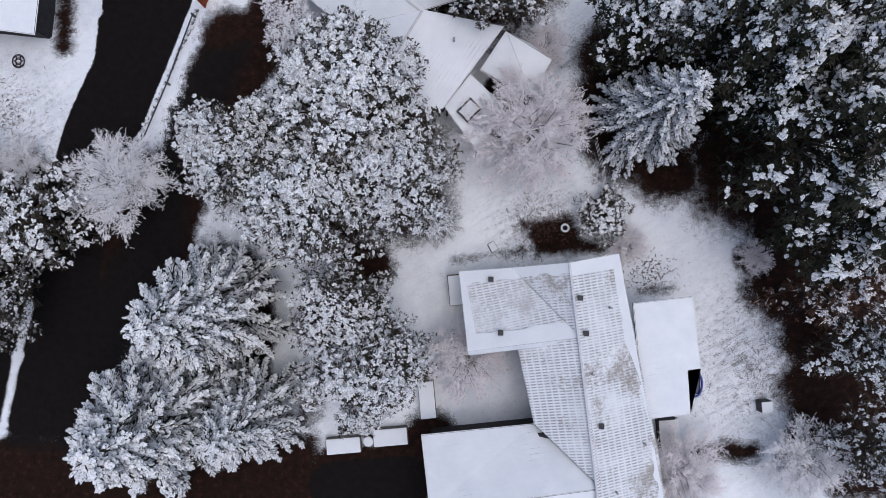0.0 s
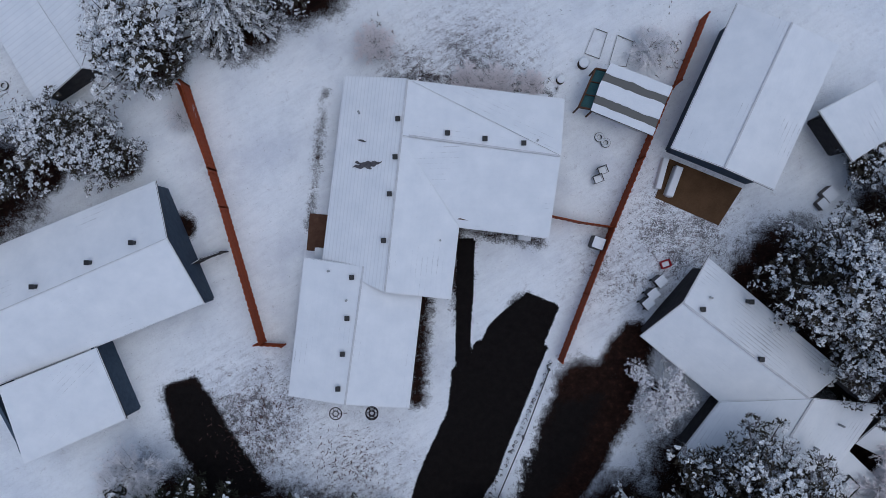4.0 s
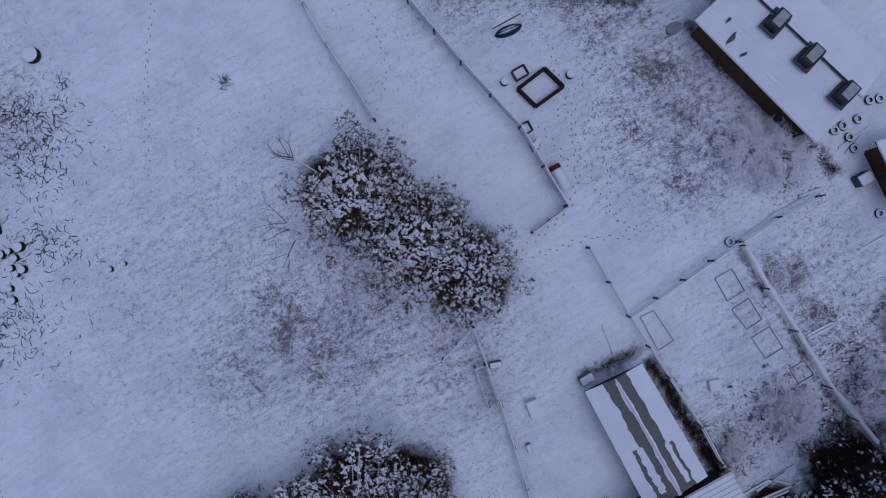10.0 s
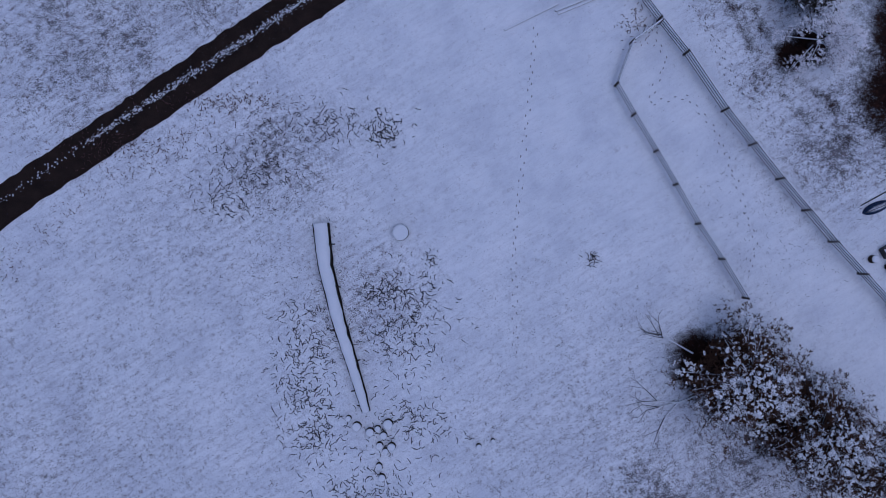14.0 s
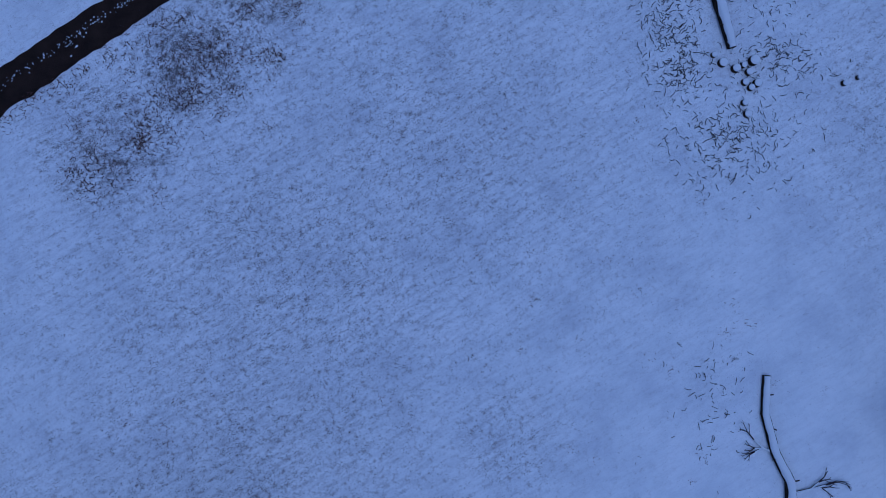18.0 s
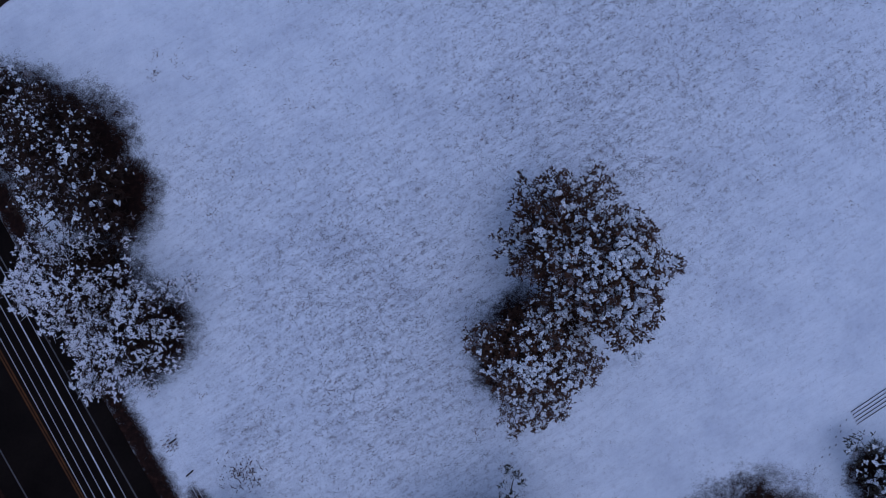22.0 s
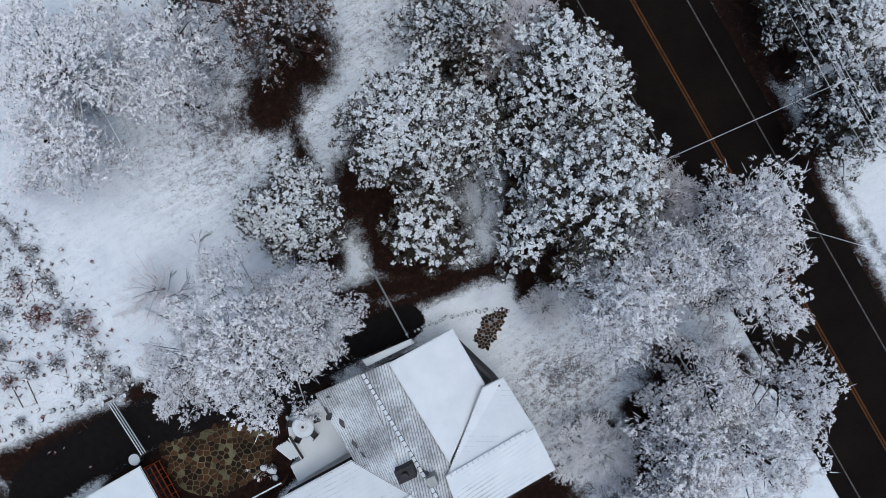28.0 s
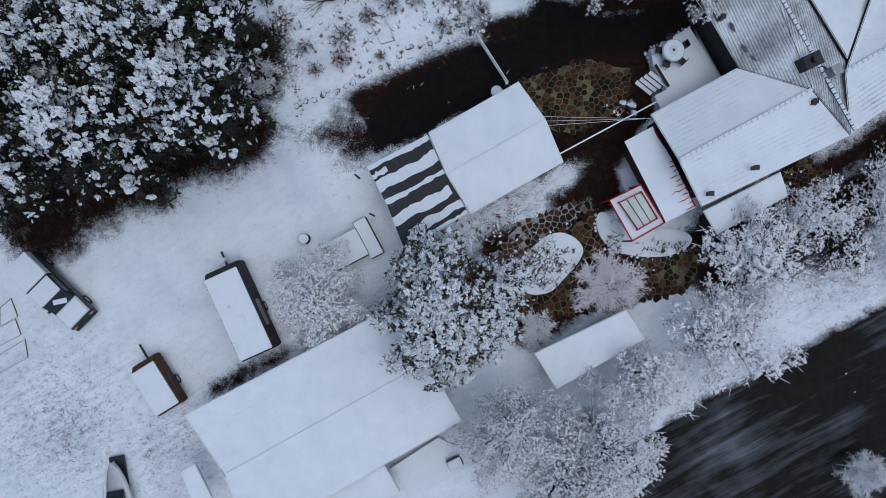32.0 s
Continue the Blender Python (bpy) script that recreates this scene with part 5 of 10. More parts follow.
house_e = building("house", "rambling tiled house with a red annex", "house", [
    ([(-86.55, -92.18, 3.3), (-83.43, -90.62, 4.8), (-80.54, -97.85, 4.8), (-84.14, -96.29, 3.3)], ROOF_WORN), ([(-83.43, -90.62, 4.8), (-81.84, -90.05, 4.2), (-78.19, -96.03, 4.2), (-77.46, -100.34, 3.5), (-80.54, -97.85, 4.8)], ROOF_WORN), [(-81.93, -90.1, 4.6), (-78.12, -88.16, 3.4), (-76.12, -91.57, 3.4), (-78.31, -96.02, 4.6)],
    ([(-76.33, -91.62, 4), (-75.02, -91.12, 3.4), (-73.25, -93.91, 4.5), (-78.51, -96.86, 4.7)], ROOF_COURSE), ([(-78.51, -96.86, 4.7), (-73.25, -93.91, 4.5), (-71.81, -96.77, 3.4), (-75.81, -99.08, 3.4), (-77.43, -100.35, 3.4)], ROOF_GROOVED), ([(-89.59, -99.05, 3.3), (-84.31, -96.22, 3.3), (-80.51, -97.86, 4.7), (-88.36, -102.03, 4.7)], ROOF_GROOVED), ([(-88.36, -102.03, 4.7), (-80.51, -97.86, 4.7), (-77.43, -100.35, 3.4), (-86.48, -104.72, 3.3)], ROOF_GROOVED),
    ([(-83.63, -90.09, 3.4), (-80.66, -88.81, 3.2), (-80.45, -89.09, 3.2), (-83.32, -90.45, 3.6)], ROOF),
], [[(-86.55, -92.18), (-78.09, -88.14), (-74.98, -91.11), (-72.74, -93.87), (-71.77, -96.77), (-86.48, -104.72), (-89.59, -99.05), (-84.31, -96.22)]], 3.2, WALL_DARK)
for a, b in (((-83.44, -90.63, 4.85), (-77.75, -100.23, 4.4)), ((-88.36, -102.02, 4.75), (-80.52, -97.85, 4.75)), ((-78.52, -96.79, 4.75), (-73.79, -94.12, 4.6))):
    ridge_cap(house_e, a, b, True, dark=a[0] < -83 and b[1] < -100)
for v in ((-80.85, -96.35, 4.7), (-80.27, -98.55, 4.4), (-83.67, -102.45, 4.2), (-86.19, -103.96, 3.8), (-85.52, -93.38, 3.9)):
    roof_vent(house_e, v)
building("porch", "snowy lean-to porch roof on the south side", "porch", [[(-86.24, -104.95, 2.9), (-81.42, -102.51, 2.9), (-80.8, -103.97, 2.6), (-85.26, -106.42, 2.6)]], [[(-86.22, -105), (-81.38, -102.54), (-80.82, -103.94), (-85.27, -106.4)]], 2.5, WALL_DARK)
annex = building("annex", "red-roofed annex half covered with snow", "house", [([(-91.12, -100.68, 3), (-89.31, -99.71, 3), (-86.62, -104.67, 2.9), (-88.54, -105.65, 2.9)], RED_BARE)], [[(-91.12, -100.68), (-89.31, -99.71), (-86.63, -104.65), (-88.54, -105.62)]], 2.8, WALL_BROWN)
building("garage", "snowy garage with a corrugated gable roof", "garage", [[(-103.2, -100.04, 2.5), (-97.57, -96.84, 2.5), (-95.95, -99.26, 2.95), (-102.1, -102.68, 2.95)], ([(-102.1, -102.68, 2.95), (-95.95, -99.26, 2.95), (-94.75, -101.87, 2.5), (-100.56, -105.11, 2.5)], ROOF_COURSE)], [[(-103.2, -100.04), (-97.57, -96.84), (-94.75, -101.87), (-100.56, -105.11)]], 2.4, WALL_DARK)
carport = building("carport", "carport with wavy strips of snow on corrugated sheets", "carport", [([(-107.04, -102.15, 2.3), (-103.26, -100.14, 2.3), (-102.21, -102.51, 2.9), (-105.76, -104.5, 2.9)], ROOF_BARE), ([(-105.76, -104.5, 2.9), (-102.21, -102.51, 2.9), (-100.71, -105.02, 2.3), (-104.67, -107.39, 2.3)], ROOF_BARE)], [], 2.2)
building("barn", "large outbuilding under deep even snow", "barn", [[(-118.21, -117.49, 3.1), (-105.54, -110.9, 3.1), (-103.26, -114.15, 3.25), (-115.7, -121.04, 3.25)], [(-115.7, -121.04, 3.25), (-103.26, -114.15, 3.25), (-101.1, -117.84, 3.1), (-114.22, -125.3, 3.1)]], [[(-118.21, -117.49), (-105.54, -110.9), (-101.1, -117.84), (-114.22, -125.3)]], 3.0, WALL_DARK)
building("shed", "small snowy shed among frosted trees", "shed", [[(-96.61, -113.77, 2.5), (-90.87, -111.06, 2.5), (-89.62, -112.91, 2.3), (-95.17, -116.1, 2.3)]], [[(-96.6, -113.78), (-90.85, -111.07), (-89.65, -112.9), (-95.19, -116.08)]], 2.2, WALL_DARK)

snow_patches(house_a, [(96.78, -72.11, 4.6), (93.66, -72.62, 5.7), (95.75, -90.04, 5.7), (100.12, -90.55, 4.6)], [(0.0, 0.17, 0.0, 0.42), (0.0, 1.0, 0.0, 0.045), (0.0, 0.06, 0.42, 1.0)], 11)
snow_patches(house_a, [(87.34, -73.22, 3.3), (87.82, -77.81, 5.2), (94.33, -76.93, 5.6), (90.55, -72.98, 3.3)], [(0.0, 0.15, 0.0, 1.0), (0.8, 1.0, 0.0, 1.0), (0.0, 1.0, 0.0, 0.1)], 12)
snow_patches(house_a, [(90.55, -72.98, 3.3), (94.31, -76.92, 5.7), (94.31, -76.92, 5.7), (93.66, -72.62, 5.7)], [(0.0, 0.14, 0.0, 1.0)], 13)
snow_patches(hothouse, [(36.05, -21.8, 1.9), (37.8, -20.87, 2.6), (41.91, -28.04, 2.6), (40.09, -29.37, 1.9)], [(0.0, 0.62, 0.0, 0.55), (0.0, 0.38, 0.5, 1.0), (0.5, 0.72, 0.55, 0.93), (0.93, 1.0, 0.03, 1.0)], 1)
snow_patches(hothouse, [(39.66, -20.01, 1.9), (37.8, -20.87, 2.6), (41.91, -28.04, 2.6), (43.84, -27.12, 1.9)], [(0.0, 0.6, 0.0, 0.62), (0.0, 0.42, 0.6, 1.0), (0.52, 0.68, 0.6, 0.95), (0.93, 1.0, 0.03, 1.0)], 2)
snow_patches(carport, [(-107.04, -102.15, 2.3), (-105.76, -104.5, 2.9), (-102.21, -102.51, 2.9), (-103.26, -100.14, 2.3)], [(0.0, 0.12, 0.0, 1.0), (0.42, 0.72, 0.0, 1.0), (0.22, 0.34, 0.0, 0.25), (0.93, 1.0, 0.0, 1.0)], 3)
snow_patches(carport, [(-104.67, -107.39, 2.3), (-105.76, -104.5, 2.9), (-102.21, -102.51, 2.9), (-100.71, -105.02, 2.3)], [(0.0, 0.08, 0.1, 1.0), (0.16, 0.34, 0.15, 1.0), (0.5, 0.72, 0.0, 0.95), (0.96, 1.0, 0.0, 1.0)], 4)
snow_patches(shed_g, [(73.53, -37.01, 2.4), (72.77, -38.45, 2.7), (76.7, -39.99, 2.7), (77.41, -38.53, 2.4)], [(0.0, 0.45, 0.0, 1.0), (0.8, 1.0, 0.0, 1.0)], 5)
snow_patches(shed_g, [(72.29, -39.98, 2.4), (72.77, -38.45, 2.7), (76.7, -39.99, 2.7), (76.17, -41.56, 2.4)], [(0.0, 0.3, 0.0, 1.0), (0.6, 1.0, 0.0, 1.0)], 6)
snow_patches(annex, [(-88.54, -105.65, 2.9), (-86.62, -104.67, 2.9), (-89.31, -99.71, 3), (-91.12, -100.68, 3)], [(0.0, 0.97, 0.0, 1.0)], 7)


def melt_mark(parent, a, b, width, seed=0, material=RIDGE_DARK, label="dark bare tiles in the snow"):
    """A ragged streak of bare roof in the snow."""
    a, b = Vector(a), Vector(b)
    u = (b - a).normalized()
    s = Vector((-u.y, u.x, 0))
    n = max(5, int((b - a).length / 0.12))
    verts, faces = [], []
    for i in range(n + 1):
        p = a.lerp(b, i / n) + Vector((0, 0, 0.015))
        w = width * math.sin(math.pi * min(0.95, max(0.05, i / n))) * (0.6 + 0.8 * abs(noise.noise((i * 0.7, seed, 1.0))))
        o = s * 0.1 * noise.noise((i * 0.4, seed, 5.0))
        verts += [p + o + s * w * 0.5, p + o - s * w * 0.5]
    for i in range(n):
        faces.append((2 * i, 2 * i + 1, 2 * i + 3, 2 * i + 2))
    return link_mesh("bare_tiles", verts, faces, [material], parent, label)


for k in range(11):
    edge = Vector((-86.62, -104.67, 2.98)).lerp(Vector((-89.31, -99.71, 3.08)), 0.02 + 0.055 * k)
    reach = (0.75, 0.4, 0.95, 0.5, 1.1, 0.6, 0.45, 0.7, 0.3, 0.4, 0.25)[k]
    melt_mark(annex, edge, edge + Vector((-0.89 * reach, -0.455 * reach, 0)), 0.1, 60 + k, RED_BARE, "red paint showing in streaks through the snow")
melt_mark(house_i, (44.39, 1.01, 3.27), (44.85, 1.5, 3.42), 0.3, 1)
melt_mark(house_i, (44.54, -0.19, 3), (45.09, 0.46, 3.24), 0.5, 2)
melt_mark(house_i, (45.38, -1.03, 2.98), (45.79, -0.63, 3.12), 0.3, 3)
melt_mark(house_i, (47.4, -1.02, 3.42), (47.68, -0.75, 3.52), 0.25, 4)
melt_mark(house_c, (58.22, -43.41, 3.2), (58.72, -43.74, 3.3), 0.35, 5)
melt_mark(house_c, (57.65, -43.3, 3.05), (58.05, -43.35, 3.15), 0.25, 6)
melt_mark(house_c, (58.72, -43.26, 3.3), (59.11, -43.45, 3.42), 0.3, 7)
for k, (a, b, w) in enumerate((((-84.96, -93.55, 3.75), (-84.61, -94.16, 3.75), 0.4), ((-84.2, -94.84, 3.7), (-83.85, -95.39, 3.7), 0.3), ((-83.72, -95.6, 3.7), (-83.19, -95.87, 3.8), 0.35), ((-85.83, -92.37, 3.6), (-85.22, -92.11, 3.7), 0.25), ((-85.89, -92.85, 3.55), (-85.55, -93.54, 3.55), 0.2),
                              ((-80.44, -98.72, 4.4), (-80, -98.55, 4.4), 0.4), ((-80.15, -96.19, 4.6), (-78.94, -97.2, 4.45), 0.3), ((-86.46, -100.55, 4.05), (-86.12, -100.71, 4.1), 0.2), ((-87.3, -101.03, 4), (-86.96, -100.93, 4), 0.15), ((-76.95, -91.4, 3.5), (-76.4, -92.09, 3.5), 0.15), ((-83.75, -99.25, 4.1), (-83.38, -99.12, 4.1), 0.2))):
    melt_mark(house_e, a, b, w, 20 + k)
melt_mark(house_c, (58.18, -43.48, 3.2), (59.3, -43.43, 3.5), 0.28, 41)
melt_mark(house_c, (57.5, -43.6, 3.0), (59.35, -43.35, 3.5), 0.5, 51)
melt_mark(house_c, (57.8, -41.91, 3.02), (58.39, -42.03, 3.2), 0.2, 43)
melt_mark(house_c, (64.73, -39.55, 3.08), (65.3, -39.6, 3.04), 0.2, 44)
melt_mark(house_c, (67.65, -45.46, 3), (67.79, -45.9, 2.9), 0.25, 46)


# ---- trees ----
class Soup:
    """Gathers small pieces of crown into one mesh with several materials."""

    def __init__(self):
        self.v, self.f, self.m, self.n = [], [], [], 0

    def add(self, verts, faces, material):
        self.v.append(verts)
        self.f.append(np.asarray(faces) + self.n)
        self.m.append(np.full(len(faces), material, dtype=np.int32))
        self.n += len(verts)

    def puff(self, at, size, rng, snowy, tilt=0.45, blades=5, dust=0.4):
        """A dark spray of leaves under a rounded cushion of snow."""
        p, base = np.asarray(at), rng.uniform(0, 2 * math.pi)
        pts, faces = [p - np.array((0, 0, size * 0.15))], []
        dusted = 2 if rng.random() < dust else 0
        for k in range(blades):
            a = base + (k + rng.uniform(-0.3, 0.3)) * 2 * math.pi / blades
            d = np.array((math.cos(a), math.sin(a), -tilt + rng.uniform(-0.3, 0.3)))
            L, side = size * rng.uniform(0.85, 1.35), np.array((-d[1], d[0], 0)) * size * rng.uniform(0.2, 0.34)
            mid, n = pts[0] + d * L * 0.55, len(pts)
            pts += [mid + side, pts[0] + d * L, mid - side]
            faces += [(0, n, n + 1), (0, n + 1, n + 2)]
        self.add(np.array(pts), faces, dusted)
        if rng.random() < snowy:
            m = 6
            rim = [p + np.array((math.cos(base + j * 1.0472) * size * q, math.sin(base + j * 1.0472) * size * q, -size * 0.12 + size * rng.uniform(-0.12, 0.12))) for j, q in enumerate(rng.uniform(0.4, 0.95, m))]
            top = p + np.array((rng.uniform(-0.15, 0.15) * size, rng.uniform(-0.15, 0.15) * size, size * rng.uniform(0.25, 0.5)))
            self.add(np.array(rim + [top]), [(j, (j + 1) % m, m) for j in range(m)], 1)

    def twig(self, p, q, r, material):
        p, q = np.asarray(p, float), np.asarray(q, float)
        d = q - p
        s = np.array((-d[1], d[0], 0.0))
        s = s / (np.linalg.norm(s) + 1e-6) * r
        u = np.array((0, 0, r * 1.2))
        self.add(np.array((p + s, p - s, p + u, q)), [(0, 1, 3), (1, 2, 3), (2, 0, 3)], material)

    def mesh(self, name, materials):
        co, fa = np.concatenate(self.v), np.concatenate(self.f)
        me = bpy.data.meshes.new(name)
        me.vertices.add(len(co))
        me.vertices.foreach_set("co", co.astype(np.float32).ravel())
        me.loops.add(fa.size)
        me.loops.foreach_set("vertex_index", fa.astype(np.int32).ravel())
        me.polygons.add(len(fa))
        me.polygons.foreach_set("loop_start", np.arange(0, fa.size, 3, dtype=np.int32))
        me.polygons.foreach_set("material_index", np.concatenate(self.m))
        me.update(calc_edges=True)
        for m in materials:
            me.materials.append(m)
        return me


def limb_mesh(name, segs, material):
    """Tapered limbs: rows of start, end and two radii, six-sided, in one mesh."""
    verts, faces = [], []
    for p, q, r0, r1 in segs:
        p, q = Vector(p), Vector(q)
        d = (q - p).normalized()
        a = d.orthogonal().normalized()
        b = d.cross(a)
        n = len(verts)
        for c, r in ((p, r0), (q, r1)):
            verts += [c + (a * math.cos(k * math.pi / 3) + b * math.sin(k * math.pi / 3)) * r for k in range(6)]
        faces += [(n + k, n + (k + 1) % 6, n + 6 + (k + 1) % 6, n + 6 + k) for k in range(6)]
    me = bpy.data.meshes.new(name)
    me.from_pydata([tuple(v) for v in verts], [], faces)
    me.materials.append(material)
    me.polygons.foreach_set("use_smooth", np.ones(len(me.polygons), dtype=bool))
    return me


class Sprays:
    """Gathers needle or leaf sprays, bare or under ridges of snow, and turns them into one mesh."""

    def __init__(self, seed):
        self.rng = np.random.default_rng(seed)
        self.v, self.f, self.m, self.n = [], [], [], 0

    def add(self, verts, faces, material):
        self.v.append(verts.reshape(-1, 3))
        self.f.append((faces[None] + (np.arange(len(verts)) * verts.shape[1])[:, None, None]).reshape(-1, 3) + self.n)
        self.m.append(np.resize(material, (len(verts), 1)).repeat(len(faces), 1).reshape(-1))
        self.n += verts.shape[0] * verts.shape[1]

    def fingers(self, p, d, length, width, snow, leaf=0, lift=0.6, reach=1.12):
        """Pointed sprays from points p along d; snow: which of them carry a ridge of snow."""
        if not len(p):
            return
        rng = self.rng
        d = d / np.linalg.norm(d, axis=1, keepdims=True)
        side = np.stack([-d[:, 1], d[:, 0], rng.normal(0, 0.35, len(d))], 1)
        side = side / np.linalg.norm(side, axis=1, keepdims=True) * width[:, None] * 0.5
        L = length[:, None]
        mid, tip = p + d * L * rng.uniform(0.45, 0.65, L.shape), p + d * L * reach
        self.add(np.stack([p, mid + side * 0.6, tip, mid - side * 0.6], 1), np.array([(0, 1, 2), (0, 2, 3)]), leaf)
        if snow.any():
            k = snow
            n = int(k.sum())
            up = np.zeros((n, 3))
            up[:, 2] = width[k] * lift * rng.uniform(0.6, 1.3, n)
            w = side[k] * rng.uniform(0.8, 1.15, (n, 1))
            a, run = p[k] - d[k] * L[k] * 0.06 + up * 0.3, d[k] * L[k]
            wob = rng.uniform(0.75, 1.15, (4, n, 1))
            rim = [a, a + run * 0.25 + w * wob[0], a + run * 0.75 + w * 0.85 * wob[1], a + run * 1.0, a + run * 0.75 - w * 0.85 * wob[2], a + run * 0.25 - w * wob[3]]
            self.add(np.stack(rim + [a + run * 0.5 + up], 1), np.array([(i, (i + 1) % 6, 6) for i in range(6)])[:, ::-1], 1)

    def tufts(self, c, out, count, size, width, chance, tilt=0.1, leaf=0, lift=0.6):
        """Fans of sprays round points c, leaning along out; chance: how likely each carries snow."""
        rng, n = self.rng, len(c)
        if not n:
            return
        a = rng.uniform(0, 6.2832, (n, 1)) + np.arange(count) * (6.2832 / count) + rng.normal(0, 0.3, (n, count))
        d = np.stack([np.cos(a), np.sin(a), rng.normal(-tilt, 0.22, (n, count))], 2) + out[:, None, :] * 0.9
        size = np.broadcast_to(np.asarray(size, float).reshape(-1, 1), (n, 1))
        L = size * rng.uniform(0.6, 1.15, (n, count))
        p = np.repeat(c[:, None, :], count, 1) + rng.normal(0, 1, (n, count, 3)) * size[:, :, None] * np.array((0.22, 0.22, 0.1))
        self.fingers(p.reshape(-1, 3), d.reshape(-1, 3), L.reshape(-1), (L * width * rng.uniform(0.75, 1.25, L.shape)).reshape(-1), (rng.random(L.shape) < np.asarray(chance).reshape(-1, 1)).reshape(-1), leaf, lift)

    def mesh(self, name, materials):
        co, fa, mi = np.concatenate(self.v), np.concatenate(self.f), np.concatenate(self.m)
        me = bpy.data.meshes.new(name)
        me.vertices.add(len(co))
        me.vertices.foreach_set("co", co.astype(np.float32).ravel())
        me.loops.add(fa.size)
        me.loops.foreach_set("vertex_index", fa.astype(np.int32).ravel())
        me.polygons.add(len(fa))
        me.polygons.foreach_set("loop_start", np.arange(0, fa.size, 3, dtype=np.int32))
        me.polygons.foreach_set("material_index", mi.astype(np.int32))
        me.polygons.foreach_set("use_smooth", mi == 1)
        me.update(calc_edges=True)
        for m in materials:
            me.materials.append(m)
        return me


def make_round(seed, leaf, dusted, snow=CLUMP, pads=46, load=0.85, bare=0.12, pad=1.05, tufts=24, size=0.3, width=0.42, lumps=0.16, core=True, bark=None, lift=0.6, twigs=0, under=0.06, flank=0.6, clumpy=0.9, grey_share=0.3, florets=0.0, R=4.5, H=10.0):
    """A crown of boughs, each a pad of sprays with snow heaped on its upper side and dark leaves below; made at radius R and height H."""
    s = Sprays(seed)
    rng = s.rng
    pads = max(9, int(pads * (R / 4.5) ** 1.8))
    limbs = [((0, 0, 0), (0, 0, H * 0.35), 0.28, 0.2), ((0, 0, H * 0.35), (0.1, 0.1, H * 0.85), 0.2, 0.07)]
    for k in range(pads):
        q = (k + 0.5) / pads * 1.18
        a = 2.399963 * k + rng.normal(0, 0.22)
        u = np.array((math.cos(a), math.sin(a), 0.0))
        swell = 1 + lumps * 2.2 * noise.noise((u[0] * 1.3, u[1] * 1.3, seed * 3.7))
        far = R * swell * min(math.sqrt(q), 1.0) * 0.84 * rng.uniform(0.9, 1.1)
        z = H * (0.96 - 0.46 * min(q, 1.0) ** 1.25 - 1.4 * max(0.0, q - 1.0)) + rng.normal(0, H * 0.035)
        c, pr = u * far + np.array((0, 0, z)), pad * rng.uniform(0.7, 1.3)
        out = u * min(1.0, 0.25 + far / R)
        across = np.array((-u[1], u[0], 0))
        root = Vector((0, 0, z * rng.uniform(0.5, 0.75)))
        limbs += [(root, Vector(c) - Vector((0, 0, 0.35)), 0.07, 0.03), (Vector(c) - Vector((0, 0, 0.35)), Vector(c + out * pr), 0.03, 0.012)]
        amount = load * rng.choice((0.55, 1.0, 1.15)) if rng.random() > bare else load * 0.12
        amount *= 1 - flank * min(1.0, max(0.0, (q - 0.62) / 0.45))
        n = int(tufts * (pr / pad) ** 2)
        r, t = np.sqrt(rng.random(n)), rng.uniform(0, 6.2832, n)
        x, y = r * np.cos(t), r * np.sin(t)
        edge = 1 + 0.25 * np.sin(3 * t + k)
        at = c + (x * pr * 1.15 * edge)[:, None] * (u + np.array((0, 0, -0.3 * far / R))) + (y * pr * 0.8 * edge)[:, None] * across
        at[:, 2] += pr * 0.5 * (1 - r ** 2) + rng.normal(0, 0.07, n)
        heap = np.sin(at[:, 0] * 4.1 + k) * np.sin(at[:, 1] * 4.4 + k * 1.7) + 0.5 * np.sin(at[:, 0] * 9.1 + 2 * k) * np.sin(at[:, 1] * 8.7)
        at[:, 2] += 0.32 * heap
        lean = out * 0.5 + x[:, None] * u * 0.8 + y[:, None] * across * 0.8
        held = amount * np.clip(1.25 - 0.55 * r ** 2, 0, 1) * np.clip(0.95 + heap * clumpy, 0.08, 1.15)
        if florets:
            held = np.where(rng.random(n) < held * florets, 1.1, 0.03)
            at[:, 2] += np.where(held > 1, 0.12, -0.05)
        s.tufts(at, lean, 7, size * rng.uniform(0.75, 1.25, n), width, held, 0.05, np.where(rng.random(n) < grey_share, 2, 0).repeat(7), lift)
        m = n // 2
        t = rng.uniform(0, 6.2832, m)
        r = rng.uniform(0.5, 1.12, m)
        low = c + (r * np.cos(t) * pr * 1.15)[:, None] * u + (r * np.sin(t) * pr * 0.85)[:, None] * across
        low[:, 2] -= rng.uniform(0.15, 0.7, m)
        s.tufts(low, np.tile(out * 0.6, (m, 1)), 6, size * 1.25, width * 0.8, np.full(m, under), 0.3, np.where(rng.random(m) < 0.25, 2, 0).repeat(6))
        for j in range(twigs):
            g = c + u * rng.uniform(-0.3, 1.0) * pr + across * rng.uniform(-0.8, 0.8) * pr
            e = g + (out + rng.normal(0, 0.5, 3) * np.array((1, 1, 0.3))) * pr * 0.45
            s.fingers(g[None], (e - g)[None], np.array([np.linalg.norm(e - g)]), np.array([0.034]), np.array([True]))
    if core:
        n = int(420 * (R / 4.5) ** 2)
        t, q = rng.uniform(0, 6.2832, n), rng.random(n)
        c = np.stack([np.cos(t) * np.sqrt(q) * R * 0.72, np.sin(t) * np.sqrt(q) * R * 0.72, H * (0.84 - 0.45 * q ** 1.25) - rng.uniform(0, H * 0.22, n)], 1)
